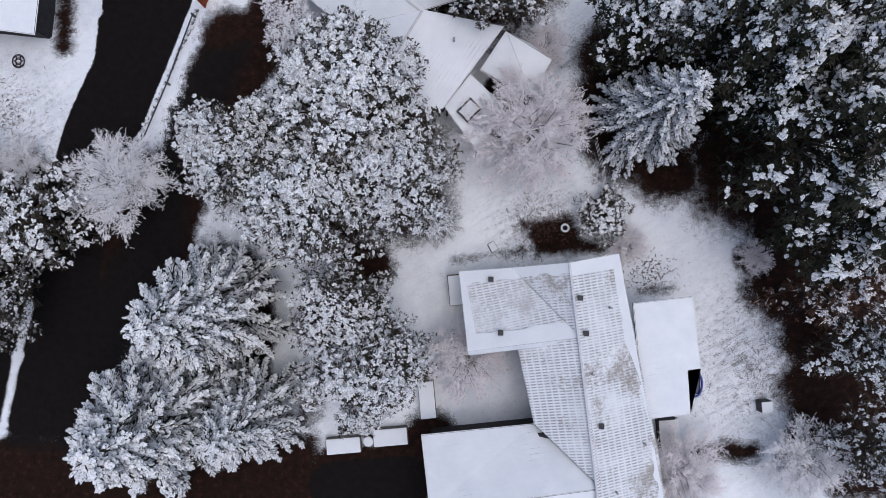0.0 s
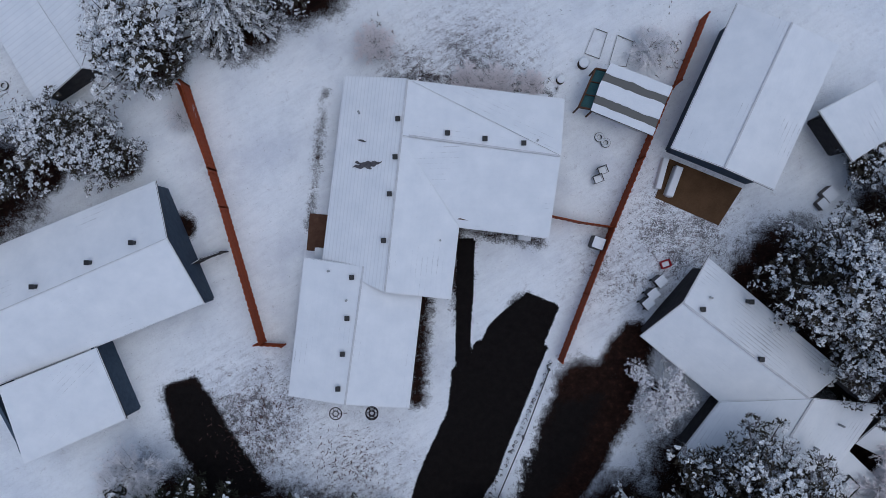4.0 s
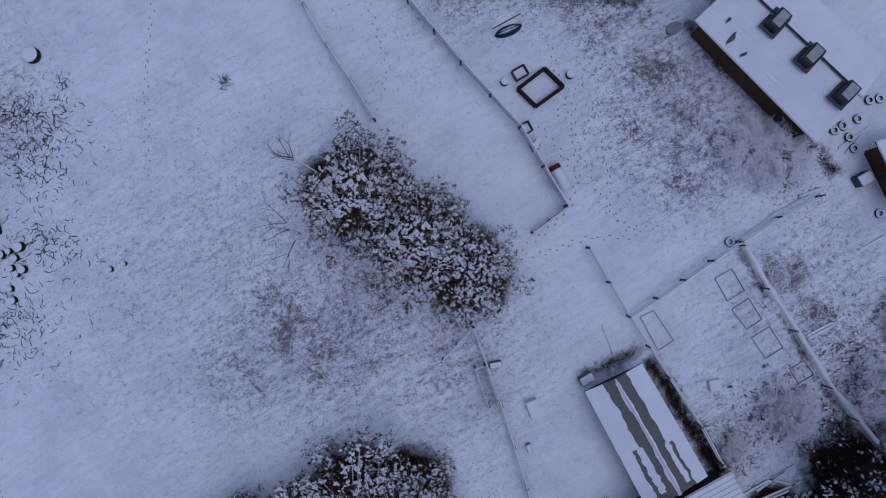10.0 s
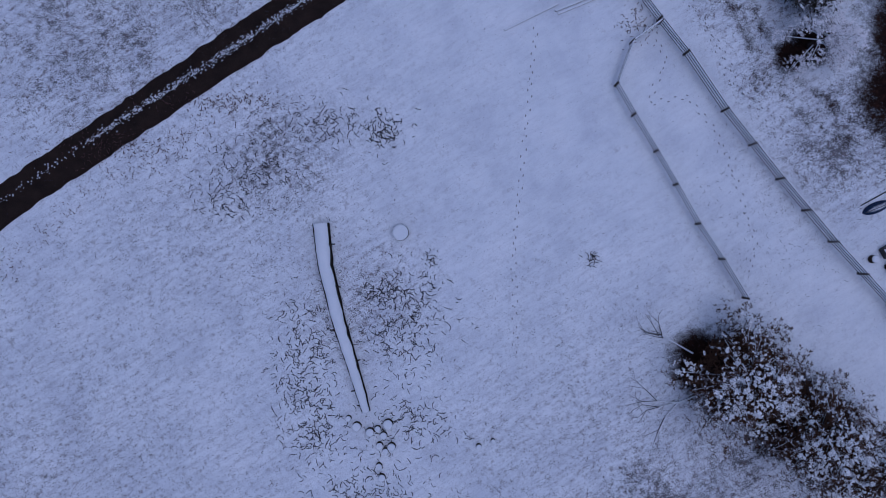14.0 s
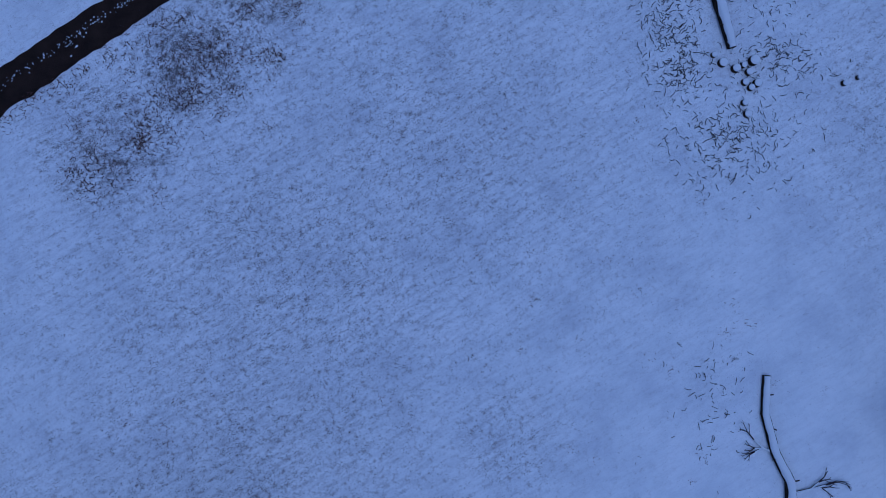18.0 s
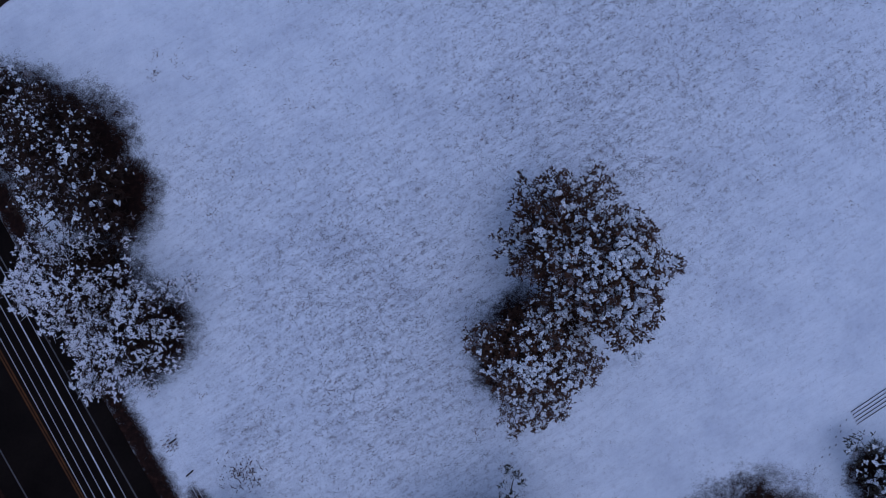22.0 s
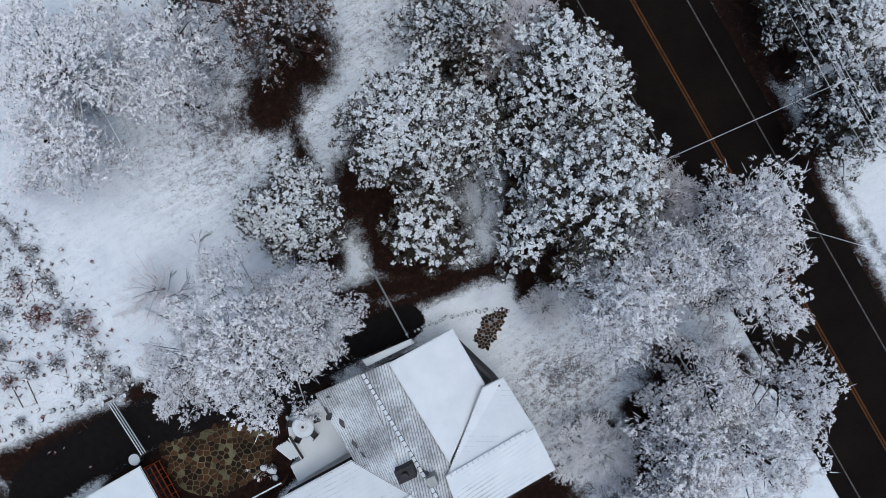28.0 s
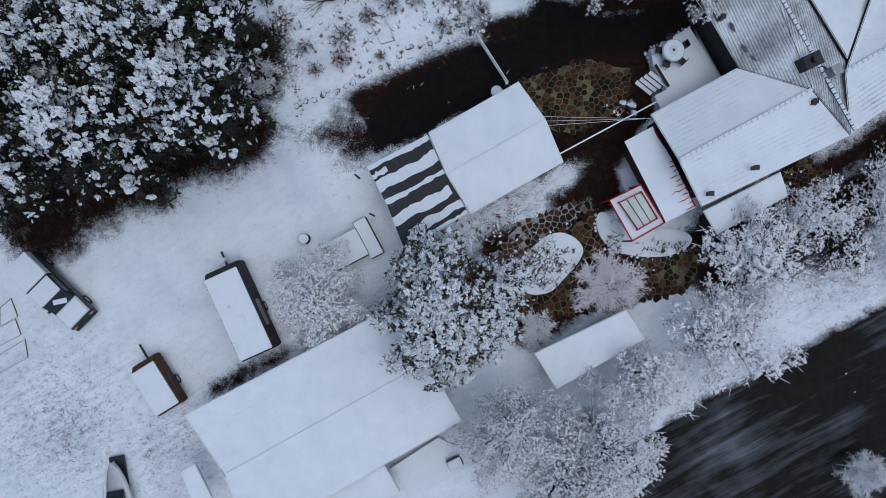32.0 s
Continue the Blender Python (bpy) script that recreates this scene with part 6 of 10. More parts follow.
        s.tufts(c, np.zeros((n, 3)), 8, 0.42, 0.42, np.full(n, 0.05), 0.1)
    return s.mesh("crown", [leaf, snow, dusted]), limb_mesh("trunk", limbs, bark or BARK), R, H


def make_fir(seed, load=0.85, leaf=None):
    """Whorls of drooping branches, each a spine with side sprays and a ridge of snow along it."""
    s = Sprays(seed)
    rng = s.rng
    R, H = 4.0, 12.0
    limbs = [((0, 0, 0), (0, 0, H * 0.5), 0.25, 0.15), ((0, 0, H * 0.5), (0, 0, H * 0.99), 0.15, 0.02)]
    level, turn = 0.16, 0.0
    while level < 0.985:
        reach = R * (1 - level) ** 0.8 * 1.08
        n = 15 if level < 0.55 else 11 if level < 0.8 else 7
        turn += 0.7
        for k in range(n):
            a = turn + 2 * math.pi * k / n + rng.uniform(-0.28, 0.28)
            L = max(0.35, reach * rng.uniform(0.75, 1.1))
            u, root = np.array((math.cos(a), math.sin(a), 0.0)), np.array((0, 0, H * level))
            across = np.array((-u[1], u[0], 0))
            fall = -0.28 + 0.55 * level
            limbs.append((tuple(root), tuple(root + (u + np.array((0, 0, fall))) * L * 0.9), 0.05, 0.015))
            m = max(5, int(L / 0.07))
            t = (np.arange(m) + 0.5) / m
            spine = root + t[:, None] * L * (u + np.array((0, 0, fall))) - np.array((0, 0, 0.12 * L)) * (t ** 2)[:, None]
            wide = 0.14 + 0.28 * min(1.0, L / 2.5) * np.sin(np.pi * np.clip(0.12 + 0.8 * t, 0, 1))
            amount = load * rng.choice((0.5, 1.0, 1.1))
            for sgn in (-1, 1):
                d = u * 0.85 + sgn * across * rng.uniform(0.3, 1.2, (m, 1)) + rng.normal(0, 0.28, (m, 3)) + np.array((0, 0, -0.2))
                s.fingers(spine + rng.normal(0, 0.06, (m, 3)), d, wide * rng.uniform(0.6, 1.15, m), rng.uniform(0.08, 0.16, m), rng.random(m) < amount * (0.6 + 0.5 * t), np.where(rng.random(m) < 0.5, 2, 0), 0.7)
                s.fingers(spine - np.array((0, 0, 0.14)), d + rng.normal(0, 0.3, (m, 3)), wide * 1.15, np.full(m, 0.15), rng.random(m) < 0.3 * load, np.where(rng.random(m) < 0.5, 2, 0))
            s.fingers(spine + rng.normal(0, 0.04, (m, 3)) + np.array((0, 0, 0.05)), np.tile(u + np.array((0, 0, fall - 0.2)), (m, 1)) + rng.normal(0, 0.25, (m, 3)), rng.uniform(0.2, 0.34, m), rng.uniform(0.12, 0.22, m), rng.random(m) < amount * (0.75 + 0.4 * t), 0, 0.7)
        level += 0.056
    c = np.stack([np.zeros(40), np.zeros(40), np.linspace(0.15, 0.85, 40) * H], 1)
    s.tufts(c, np.zeros((40, 3)), 9, R * 0.55 * (1.02 - c[:, 2] / H), 0.3, np.zeros(40), 0.35)
    return s.mesh("crown", [leaf or NEEDLE, CLUMP, DUSTED]), limb_mesh("trunk", limbs, BARK), R, H


def make_lace(seed, twig, leafy=0.0, R=3.0, H=5.0, count=60, clump=0.0, fine=24):
    """A leafless crown of forking twigs, each coated with frost."""
    s = Sprays(seed)
    rng = s.rng
    limbs = [((0, 0, 0), (0, 0, H * 0.3), 0.12, 0.09)]
    for k in range(count):
        a, out = 2.4 * k + rng.uniform(-0.4, 0.4), math.sqrt((k + 0.5) / count)
        tip = np.array((math.cos(a) * R * out * rng.uniform(0.75, 1.08), math.sin(a) * R * out * rng.uniform(0.75, 1.08), H * (0.97 - 0.45 * out ** 2) * rng.uniform(0.8, 1.03)))
        root = np.array((0, 0, H * rng.uniform(0.2, 0.45)))
        bend = root * 0.45 + tip * 0.55 + rng.uniform(-0.25, 0.25, 3)
        limbs += [(tuple(root), tuple(bend), 0.035, 0.022), (tuple(bend), tuple(tip), 0.022, 0.01)]
        t = rng.uniform(0.1, 1.0, (fine, 1))
        p = np.where(rng.random((fine, 1)) < 0.75, bend + (tip - bend) * t, root + (bend - root) * np.maximum(t, 0.5))
        d = np.array((math.cos(a), math.sin(a), 0.35)) * 0.7 + rng.uniform(-0.9, 0.9, (fine, 3))
        d /= np.linalg.norm(d, axis=1, keepdims=True)
        L = R * rng.uniform(0.12, 0.3, fine)
        s.fingers(p, d, L, np.full(fine, 0.03), rng.random(fine) < 0.95, reach=0.9)
        for gen in range(2):
            p = np.repeat(p, 4 if gen == 0 else 2, 0) + np.repeat(d * L[:, None], 4 if gen == 0 else 2, 0) * rng.uniform(0.2, 1.0, (len(p) * (4 if gen == 0 else 2), 1))
            d = np.repeat(d, 4 if gen == 0 else 2, 0) * 0.8 + rng.normal(0, 0.6, p.shape)
            d /= np.linalg.norm(d, axis=1, keepdims=True)
            L = R * rng.uniform(0.04, 0.11, len(p)) * (1 if gen == 0 else 0.7)
            s.fingers(p, d, L, np.full(len(p), 0.027 if gen == 0 else 0.023), rng.random(len(p)) < 0.95, reach=0.9)
        if clump:
            pick = rng.random(len(p)) < clump * 0.12
            s.tufts(p[pick], np.zeros((pick.sum(), 3)), 5, 0.16, 0.5, np.full(pick.sum(), 0.6))
    return s.mesh("crown", [BROWN_LEAF if leafy else BARK, twig, DUSTED_BROWN]), limb_mesh("trunk", limbs, BARK_SNOW), R, H


def make_tuft(seed, stem, snow, count=70, puffs=14, leafy=0.0):
    """A low shrub: arching stems from one stool, some of them frosted, with crumbs of snow; radius and height 1."""
    rng = np.random.default_rng(seed)
    soup, limbs = Soup(), []
    for k in range(count):
        a, reach = rng.uniform(0, 6.283), rng.uniform(0.35, 1.0)
        d, p = np.array((math.cos(a), math.sin(a), 0.0)), np.array((rng.normal(0, 0.12), rng.normal(0, 0.12), 0.0))
        knee = p + d * reach * 0.45 + np.array((0, 0, rng.uniform(0.4, 0.8)))
        tip = p + d * reach + np.array((rng.uniform(-0.15, 0.15), rng.uniform(-0.15, 0.15), rng.uniform(0.3, 1.0)))
        frosted = 1 if rng.random() < 0.5 else 0
        soup.twig(p, knee, 0.028, 0)
        soup.twig(knee, tip, 0.03, frosted)
        for j in range(3):
            s = knee + (tip - knee) * rng.uniform(0, 0.9)
            soup.twig(s, s + rng.uniform(-0.2, 0.2, 3) + d * 0.08, 0.026, 1 if rng.random() < 0.5 else 0)
        if leafy and rng.random() < leafy:
            soup.puff(tip, 0.13, rng, 0.4)
    for k in range(puffs):
        a, q = rng.uniform(0, 6.283), math.sqrt(rng.random()) * 0.85
        soup.puff((math.cos(a) * q, math.sin(a) * q, rng.uniform(0.4, 0.9)), rng.uniform(0.08, 0.17), rng, 0.9)
    for k in range(5):
        a = k * 1.2566
        limbs.append(((0, 0, -0.05), (math.cos(a) * 0.25, math.sin(a) * 0.25, 0.4), 0.04, 0.02))
    return soup.mesh("crown", [stem, snow, stem]), limb_mesh("trunk", limbs, BARK), 1.0, 1.0


RED_STEM = plain("russet_stem", (0.06, 0.02, 0.016), (0.2, 0.08, 0.06), 0.85, 0, 2.0)
GREY_STEM = plain("grey_brown_stem", (0.05, 0.04, 0.04), (0.18, 0.15, 0.15), 0.85, 0, 2.0)


def sizes(seeds, *args, **given):
    """The same kind of tree in a large and a small build, so that sprays keep their size."""
    big = [make_round(n, *args, **given) for n in seeds]
    return big, [make_round(n + 500, *args, R=2.5, H=6.5, **given) for n in seeds[:2]]


KINDS = {
    "pine": sizes((1, 2, 3), LEAF, DUSTED, pads=60, load=1.15, bare=0.04, pad=0.95, tufts=38, size=0.195, width=0.62, under=0.2, flank=0.25, clumpy=0.9, grey_share=0.3, lift=0.9, florets=0.72),
    "dark_pine": sizes((4, 5), NEEDLE, LEAF, pads=46, load=1.1, bare=0.25, pad=0.85, tufts=27, size=0.28, width=0.68, lumps=0.26, clumpy=1.5, lift=1.0, grey_share=0.1, florets=0.62),
    "gloom": sizes((6, 7), GLOOM_LEAF, DUSTED_BROWN, CLUMP, pads=38, load=0.85, bare=0.3, pad=0.9, tufts=28, size=0.2, width=0.66, lumps=0.28, florets=0.3, grey_share=0.1, lift=0.85),
    "bough": sizes((11, 12, 13), LEAF, DUSTED, pads=48, load=1.12, bare=0.05, pad=1.0, tufts=38, size=0.195, width=0.62, lumps=0.26, under=0.18, flank=0.3, clumpy=0.9, grey_share=0.3, lift=0.85, florets=0.74),
    "rust": sizes((21, 22), BROWN_LEAF, DUSTED_BROWN, CLUMP, pads=46, load=1.0, bare=0.18, pad=0.95, tufts=34, size=0.2, width=0.72, lumps=0.22, florets=0.5, grey_share=0.1, lift=0.85, clumpy=1.3),
    "sparse": sizes((31,), BROWN_LEAF, DUSTED_BROWN, CLUMP_THIN, pads=30, load=0.95, bare=0.06, pad=0.9, tufts=24, size=0.18, width=0.66, lumps=0.34, core=False, twigs=4, florets=0.55, grey_share=0.1, lift=0.85),
    "bush": sizes((41,), LEAF, DUSTED, pads=46, load=1.05, bare=0.03, pad=0.95, tufts=28, size=0.22, width=0.66, florets=0.8, lift=0.85),
    "fir": ([make_fir(51, 1.2), make_fir(52, 1.05)],) * 2,
    "lace": ([make_lace(61, FROST), make_lace(62, FROST, count=50)],) * 2,
    "lace_pink": ([make_lace(71, FROST_PINK, count=64), make_lace(72, FROST_PINK, fine=28)],) * 2,
    "lace_brown": ([make_lace(81, FROST, 1, count=50, clump=0.5)],) * 2,
    "thicket": sizes((91, 92), BROWN_LEAF, DUSTED_BROWN, CLUMP, pads=40, load=1.15, bare=0.1, pad=1.0, tufts=34, size=0.165, width=0.66, lumps=0.32, core=True, twigs=5, bark=BARK_SNOW, under=0.12, flank=0.35, florets=0.74, grey_share=0.25, lift=0.85, clumpy=1.3),
    "frost": sizes((101, 102, 103), FROST_BED, DUSTED_BROWN, FROST, pads=52, load=1.3, bare=0.02, pad=0.9, tufts=54, size=0.135, width=0.46, lumps=0.34, core=False, twigs=10, bark=BARK_SNOW, lift=0.9, under=0.7, flank=0.0, clumpy=1.0, grey_share=0.1),
    "hoar": sizes((131, 132), GLOOM_LEAF, DUSTED_BROWN, FROST, pads=40, load=1.1, bare=0.1, pad=0.95, tufts=32, size=0.2, width=0.42, lumps=0.3, twigs=4, lift=0.9, under=0.3, flank=0.3, florets=0.7, grey_share=0.1),
    "wisp": ([make_lace(83, FROST_PINK, 1, count=26, fine=12)],) * 2,
    "tuft": ([make_tuft(n, GREY_STEM, FROST) for n in (111, 112, 113)],) * 2,
    "tuft_red": ([make_tuft(n, RED_STEM, FROST_PINK, leafy=0.6) for n in (121, 122, 123)],) * 2,
}
SAY = {
    "gloom": ("dark brown roadside tree with little snow on it", "tree"), "dark_pine": ("tall dark pine with scattered clumps of snow", "tree"),
    "pine": ("dense evergreen with clumped snow on dark needles", "tree"), "bough": ("broad evergreen tree loaded with snow", "tree"), "rust": ("russet-leaved tree dusted with snow", "tree"), "sparse": ("open brownish pine with snowy boughs", "tree"),
    "bush": ("rounded snowy evergreen bush", "bush"), "fir": ("fir with whorls of snow-laden branches", "tree"), "lace": ("leafless frosted shrub with fine white twigs", "shrub"), "lace_pink": ("leafless shrub with pinkish frosted twigs", "shrub"),
    "lace_brown": ("brown brambly shrub dusted with snow", "shrub"), "thicket": ("tangled brown thicket under patchy snow", "thicket"), "wisp": ("thin leafless tree with pale brown twigs", "tree"), "hoar": ("dark roadside tree with thick white frosted boughs", "tree"), "frost": ("leafless tree thickly coated with white frost", "tree"),
}
plant_rng = random.Random(5)
for n, (kind, x, y, r, h, under) in enumerate(TREES):
    build = KINDS[kind][0 if r > 3.1 else 1]
    crown, trunk, R, H = build[n % len(build)]
    t = thing("shrub" if SAY[kind][1] in ("shrub", "thicket") else SAY[kind][1], SAY[kind][0], SAY[kind][1], "", "", (x, y, -0.05), plant_rng.uniform(0, 360))
    for name, me in (("trunk", trunk), ("crown", crown)):
        o = new(name, me)
        o.parent = t
        o.scale = (r / R, r / R, h / H)


# ---- fences ----
def resample(line, step):
    out, L = [], [Vector((*p, 0)) for p in line]
    for a, b in zip(L, L[1:]):
        n = max(1, round((b - a).length / step))
        out += [a.lerp(b, i / n) for i in range(n)]
    return out + [L[-1]]


def rail_fence(line, label, rails=3, high=1.2, step=2.6, material=None, post_mat=None, slim=0.09):
    """Posts with horizontal rails between them."""
    pts = resample(line, step)
    f = thing("fence", label, "fence", "field fences", "", tuple(pts[0]))
    o = pts[0]
    rnd = random.Random(int(o.x * 10))
    for p in pts:
        q = p - o
        part("post", tube_bm((q.x, q.y, -0.1), (q.x + rnd.uniform(-0.03, 0.03), q.y, high + 0.12), 0.085, 0.07, 8), post_mat or RAIL, f)
    for a, b in zip(pts, pts[1:]):
        for k in range(rails):
            z = high * (k + 1) / rails - 0.05
            part("rail", beam_bm((a.x - o.x, a.y - o.y, z + rnd.uniform(-0.03, 0.03)), (b.x - o.x, b.y - o.y, z + rnd.uniform(-0.03, 0.03)), slim, 0.1, 0.015), material or RAIL, f)
    return f


def board_fence(line, label, high, material, board=0.19):
    """A close-boarded fence; alike boards share one mesh."""
    f = thing("fence", label, "fence")
    bm = box_bm(-board / 2 - 0.008, -0.012, -0.05, board / 2 + 0.008, 0.012, high, 0.004)
    me = bpy.data.meshes.new("board")
    bm.to_mesh(me)
    bm.free()
    me.materials.append(material)
    rnd = random.Random(4)
    for a, b in zip(line, line[1:]):
        a, b = Vector((*a, 0)), Vector((*b, 0))
        n, ang = int((b - a).length / board), math.atan2(b.y - a.y, b.x - a.x)
        for i in range(n):
            o = new("board", me)
            o.parent = f
            o.matrix_basis = Matrix.Translation(a.lerp(b, (i + 0.5) / n) + Vector((0, 0, rnd.uniform(-0.02, 0.02))) + Vector((-math.sin(ang), math.cos(ang), 0)) * (0.014 if i % 2 else -0.014)) @ Euler((0, 0, ang)).to_matrix().to_4x4()
        for z in (0.3, high - 0.25):
            part("rail", beam_bm((a.x, a.y + 0.04, z), (b.x, b.y + 0.04, z), 0.05, 0.09, 0.01), material, f)
        if material != RED_WOOD:
            part("snow_cap", beam_bm((a.x, a.y, high + 0.01), (b.x, b.y, high + 0.01), 0.03, 0.03, 0.01), SNOW, f)
        for p in resample([a[:2], b[:2]], 2.4):
            part("post", box_bm(p.x - 0.05, p.y - 0.05, -0.1, p.x + 0.05, p.y + 0.05, high + 0.05, 0.01), material, f)
    return f


def wire_fence(line, label, high=1.1, step=3.0, strands=3, brush=True):
    pts = resample(line, step)
    f = thing("fence", label, "fence", "field fences")
    for p in pts:
        part("post", tube_bm((p.x, p.y, -0.1), (p.x, p.y, high + 0.1), 0.06, 0.05, 7), RAIL, f)
    for k in range(strands):
        z = high * (k + 1) / strands
        for a, b in zip(pts, pts[1:]):
            part("wire", tube_bm((a.x, a.y, z), (b.x, b.y, z), 0.012, 0.012, 5, False), FROST, f)
    return f


board_fence([(51.41, -54.69), (48.88, -45.93), (46.34, -37.91)] + [(48.13, -43.47), (46.19, -38.18)], "red-brown close-boarded fence capped with snow", 1.8, RED_WOOD)
board_fence([(70.68, -55.88), (72.36, -51.52), (74.04, -47.23), (75.9, -42.76), (77.65, -38.47)] + [(78.25, -37.88), (80, -33.59)], "brown board fence along the lane", 1.7, RED_WOOD)
board_fence([(69.6, -46.41), (71.99, -46.93), (74, -47.23)], "short red board fence beside the house", 1.4, RED_WOOD)
board_fence([(50.93, -54.83), (52.68, -54.91)], "low red board gate at the corner", 1.3, RED_WOOD)
board_fence([(46.49, -49.91), (47.61, -49.24), (48.88, -48.8)], "dark garden fence beside the house", 1.5, WALL_DARK)
rail_fence([(14.23, 17.52), (16.97, 13.87), (18.72, 11.67)], "grey weathered rail fence of the paddock", 4, 1.2, 2.7)
rail_fence([(18.72, 11.67), (21.24, 7.95), (24.82, 3.46), (28.29, -0.64), (32.13, -4.84), (35.16, -9.95)], "long grey rail fence of the paddock", 4, 1.25, 3.0)
rail_fence([(17.04, 13.72), (15.21, 12.41), (14.19, 9.63), (15.32, 7.66), (16.78, 5.28), (18.06, 3.09), (19.52, 0.53), (21.06, -1.77), (22.63, -4.33)], "low grey rail fence with snow on its rails", 3, 1.1, 2.6)
rail_fence([(35.16, -10.06), (34.06, -10.9), (32.97, -11.7)], "slatted gate of grey wood", 5, 1.2, 2.2, slim=0.05)
rail_fence([(36.59, -12.7), (39.26, -17.19), (41.82, -21.1), (43.9, -24.31), (45.18, -26.69)], "snowy rail fence beside the greenhouse", 2, 1.1, 2.8)
rail_fence([(39.26, -17.19), (42.8, -14.82), (46.46, -12.33), (49.01, -10.72), (51.75, -9.34)], "sagging rail fence with snow on top", 2, 1.1, 2.6)
rail_fence([(29.11, -17.92), (30.93, -23.03), (32.58, -28.33), (33.56, -33.15)], "grey rail fence along the barn yard", 3, 1.2, 2.7)
rail_fence([(29.03, -17.92), (28.01, -19.02), (27.1, -20)], "short rail fence beside the big shrub", 2, 1.1, 2.0)
wire_fence([(46.57, -12.55), (48.1, -15.36), (49.93, -18.1), (52.12, -21.76), (55.59, -25.96)], "old wire fence overgrown with brambles", 1.2)
rail_fence([(57.89, -6.05), (59.79, -5.03), (61.91, -3.93), (64.54, -2.4)], "snowy pole fence beside the lean-to", 2, 1.1, 2.6)
rail_fence([(-89.9, -43.99), (-87.66, -47.34), (-83.94, -53.49), (-80.39, -59.27)], "three-rail roadside fence in snow", 3, 1.2, 2.6)
wire_fence([(-63.81, -56.66), (-61.57, -60.39), (-59.33, -64.56), (-56.73, -69.33)], "thin wire fence along the meadow", 1.1, 3.0, 2)
wire_fence([(96.29, -64.72), (96.77, -66.58), (96.96, -68.26)], "low fence at the yard's edge", 1.0, 1.5)
rail_fence([(66.54, -65.17), (68.33, -60.99), (70.01, -56.52)], "black handrail along the lane island", 1, 0.5, 3.5, BLACK, BLACK, 0.06)


# ---- logs, stumps, brush and marks in the snow ----
def log_thing(line, radii, label, lee=(38, 142)):
    """A felled trunk, bent, with bark below and snow on top."""
    g = thing("log", label, "log")
    rnd = random.Random(9)
    verts, faces = [], []
    pts = [Vector((x, y, 0)) for x, y in line]
    dense = []
    for i in range(len(pts) - 1):
        for k in range(6):
            t = (i + k / 6) / (len(pts) - 1)
            dense.append((pts[i].lerp(pts[i + 1], k / 6), radii[0] + (radii[1] - radii[0]) * t))
    dense.append((pts[-1], radii[1]))
    N = 14
    for i, (p, r) in enumerate(dense):
        d = (dense[min(i + 1, len(dense) - 1)][0] - dense[max(i - 1, 0)][0]).normalized()
        s = Vector((-d.y, d.x, 0))
        for k in range(N):
            a = 2 * math.pi * k / N
            rr = r * (1 + 0.1 * noise.noise((p.x * 2 + k, p.y * 2, k * 0.7)))
            verts.append(p + s * math.cos(a) * rr + Vector((0, 0, r * 0.5 + math.sin(a) * rr)))
    for i in range(len(dense) - 1):
        for k in range(N):
            faces.append((i * N + k, i * N + (k + 1) % N, (i + 1) * N + (k + 1) % N, (i + 1) * N + k))
    faces += [tuple(range(N))[::-1], tuple(range((len(dense) - 1) * N, len(dense) * N))]
    link_mesh("trunk", verts, faces, [LOG_SNOW], g, smooth=True)
    verts, faces, M = [], [], 9
    for i, (p, r) in enumerate(dense):
        d = (dense[min(i + 1, len(dense) - 1)][0] - dense[max(i - 1, 0)][0]).normalized()
        s = Vector((-d.y, d.x, 0))
        for k in range(M):
            a = math.radians(lee[0] + (lee[1] - lee[0]) * k / (M - 1) + (22 * noise.noise((i * 0.6, k * 9.0, 2.0)) if k in (0, M - 1) else 0))
            rr = r * (1.0 if k in (0, M - 1) else 1.12 + 0.05 * noise.noise((i * 0.5, k * 1.0, 5.0)))
            verts.append(p + s * math.cos(a) * rr + Vector((0, 0, r * 0.5 + math.sin(a) * rr)))
    for i in range(len(dense) - 1):
        for k in range(M - 1):
            faces.append((i * M + k, i * M + k + 1, (i + 1) * M + k + 1, (i + 1) * M + k))
    link_mesh("snow", verts, faces, [SNOW], g, "snow lying along one side", smooth=True)
    for i in range(3, len(dense) - 1, 5):
        p, r = dense[i]
        s = rnd.choice((-1, 1))
        part("branch_stub", tube_bm((p.x, p.y, r), (p.x + s * r * 1.5, p.y + rnd.uniform(-0.2, 0.2), r * 1.3), 0.06, 0.04, 7), LOG_SNOW, g)
    return g


LOG_SNOW = snowed("snowy_log_bark", (0.008, 0.006, 0.005), (0.04, 0.03, 0.025), 0.97)
log_thing([(-5.15, 0.53), (-4.85, -2.24), (-3.97, -5.93), (-3.16, -8.51), (-2.5, -10.72), (-2.2, -11.82)], (0.58, 0.3), "long felled trunk half covered with snow")
log_thing([(0.09, -33.37), (-0.03, -35.89), (0.64, -38.47), (1.6, -40.32), (1.82, -43.64), (2.49, -47.71), (3.6, -51.03)], (0.26, 0.42), "crooked fallen trunk half covered with snow", (42, 146))


def stump(x, y, r, h, label="round cut log section capped with snow"):
    g = thing("stump", label, "stump", "cut log rounds", "", (x, y, 0))
    part("bark", tube_bm((0, 0, -0.05), (0, 0, h), r, r * 0.94, 14), BARK, g)
    cap = tube_bm((0, 0, h), (0, 0, h + 0.07), r * 0.97, r * 0.8, 14)
    part("snow_cap", cap, SNOW, g)


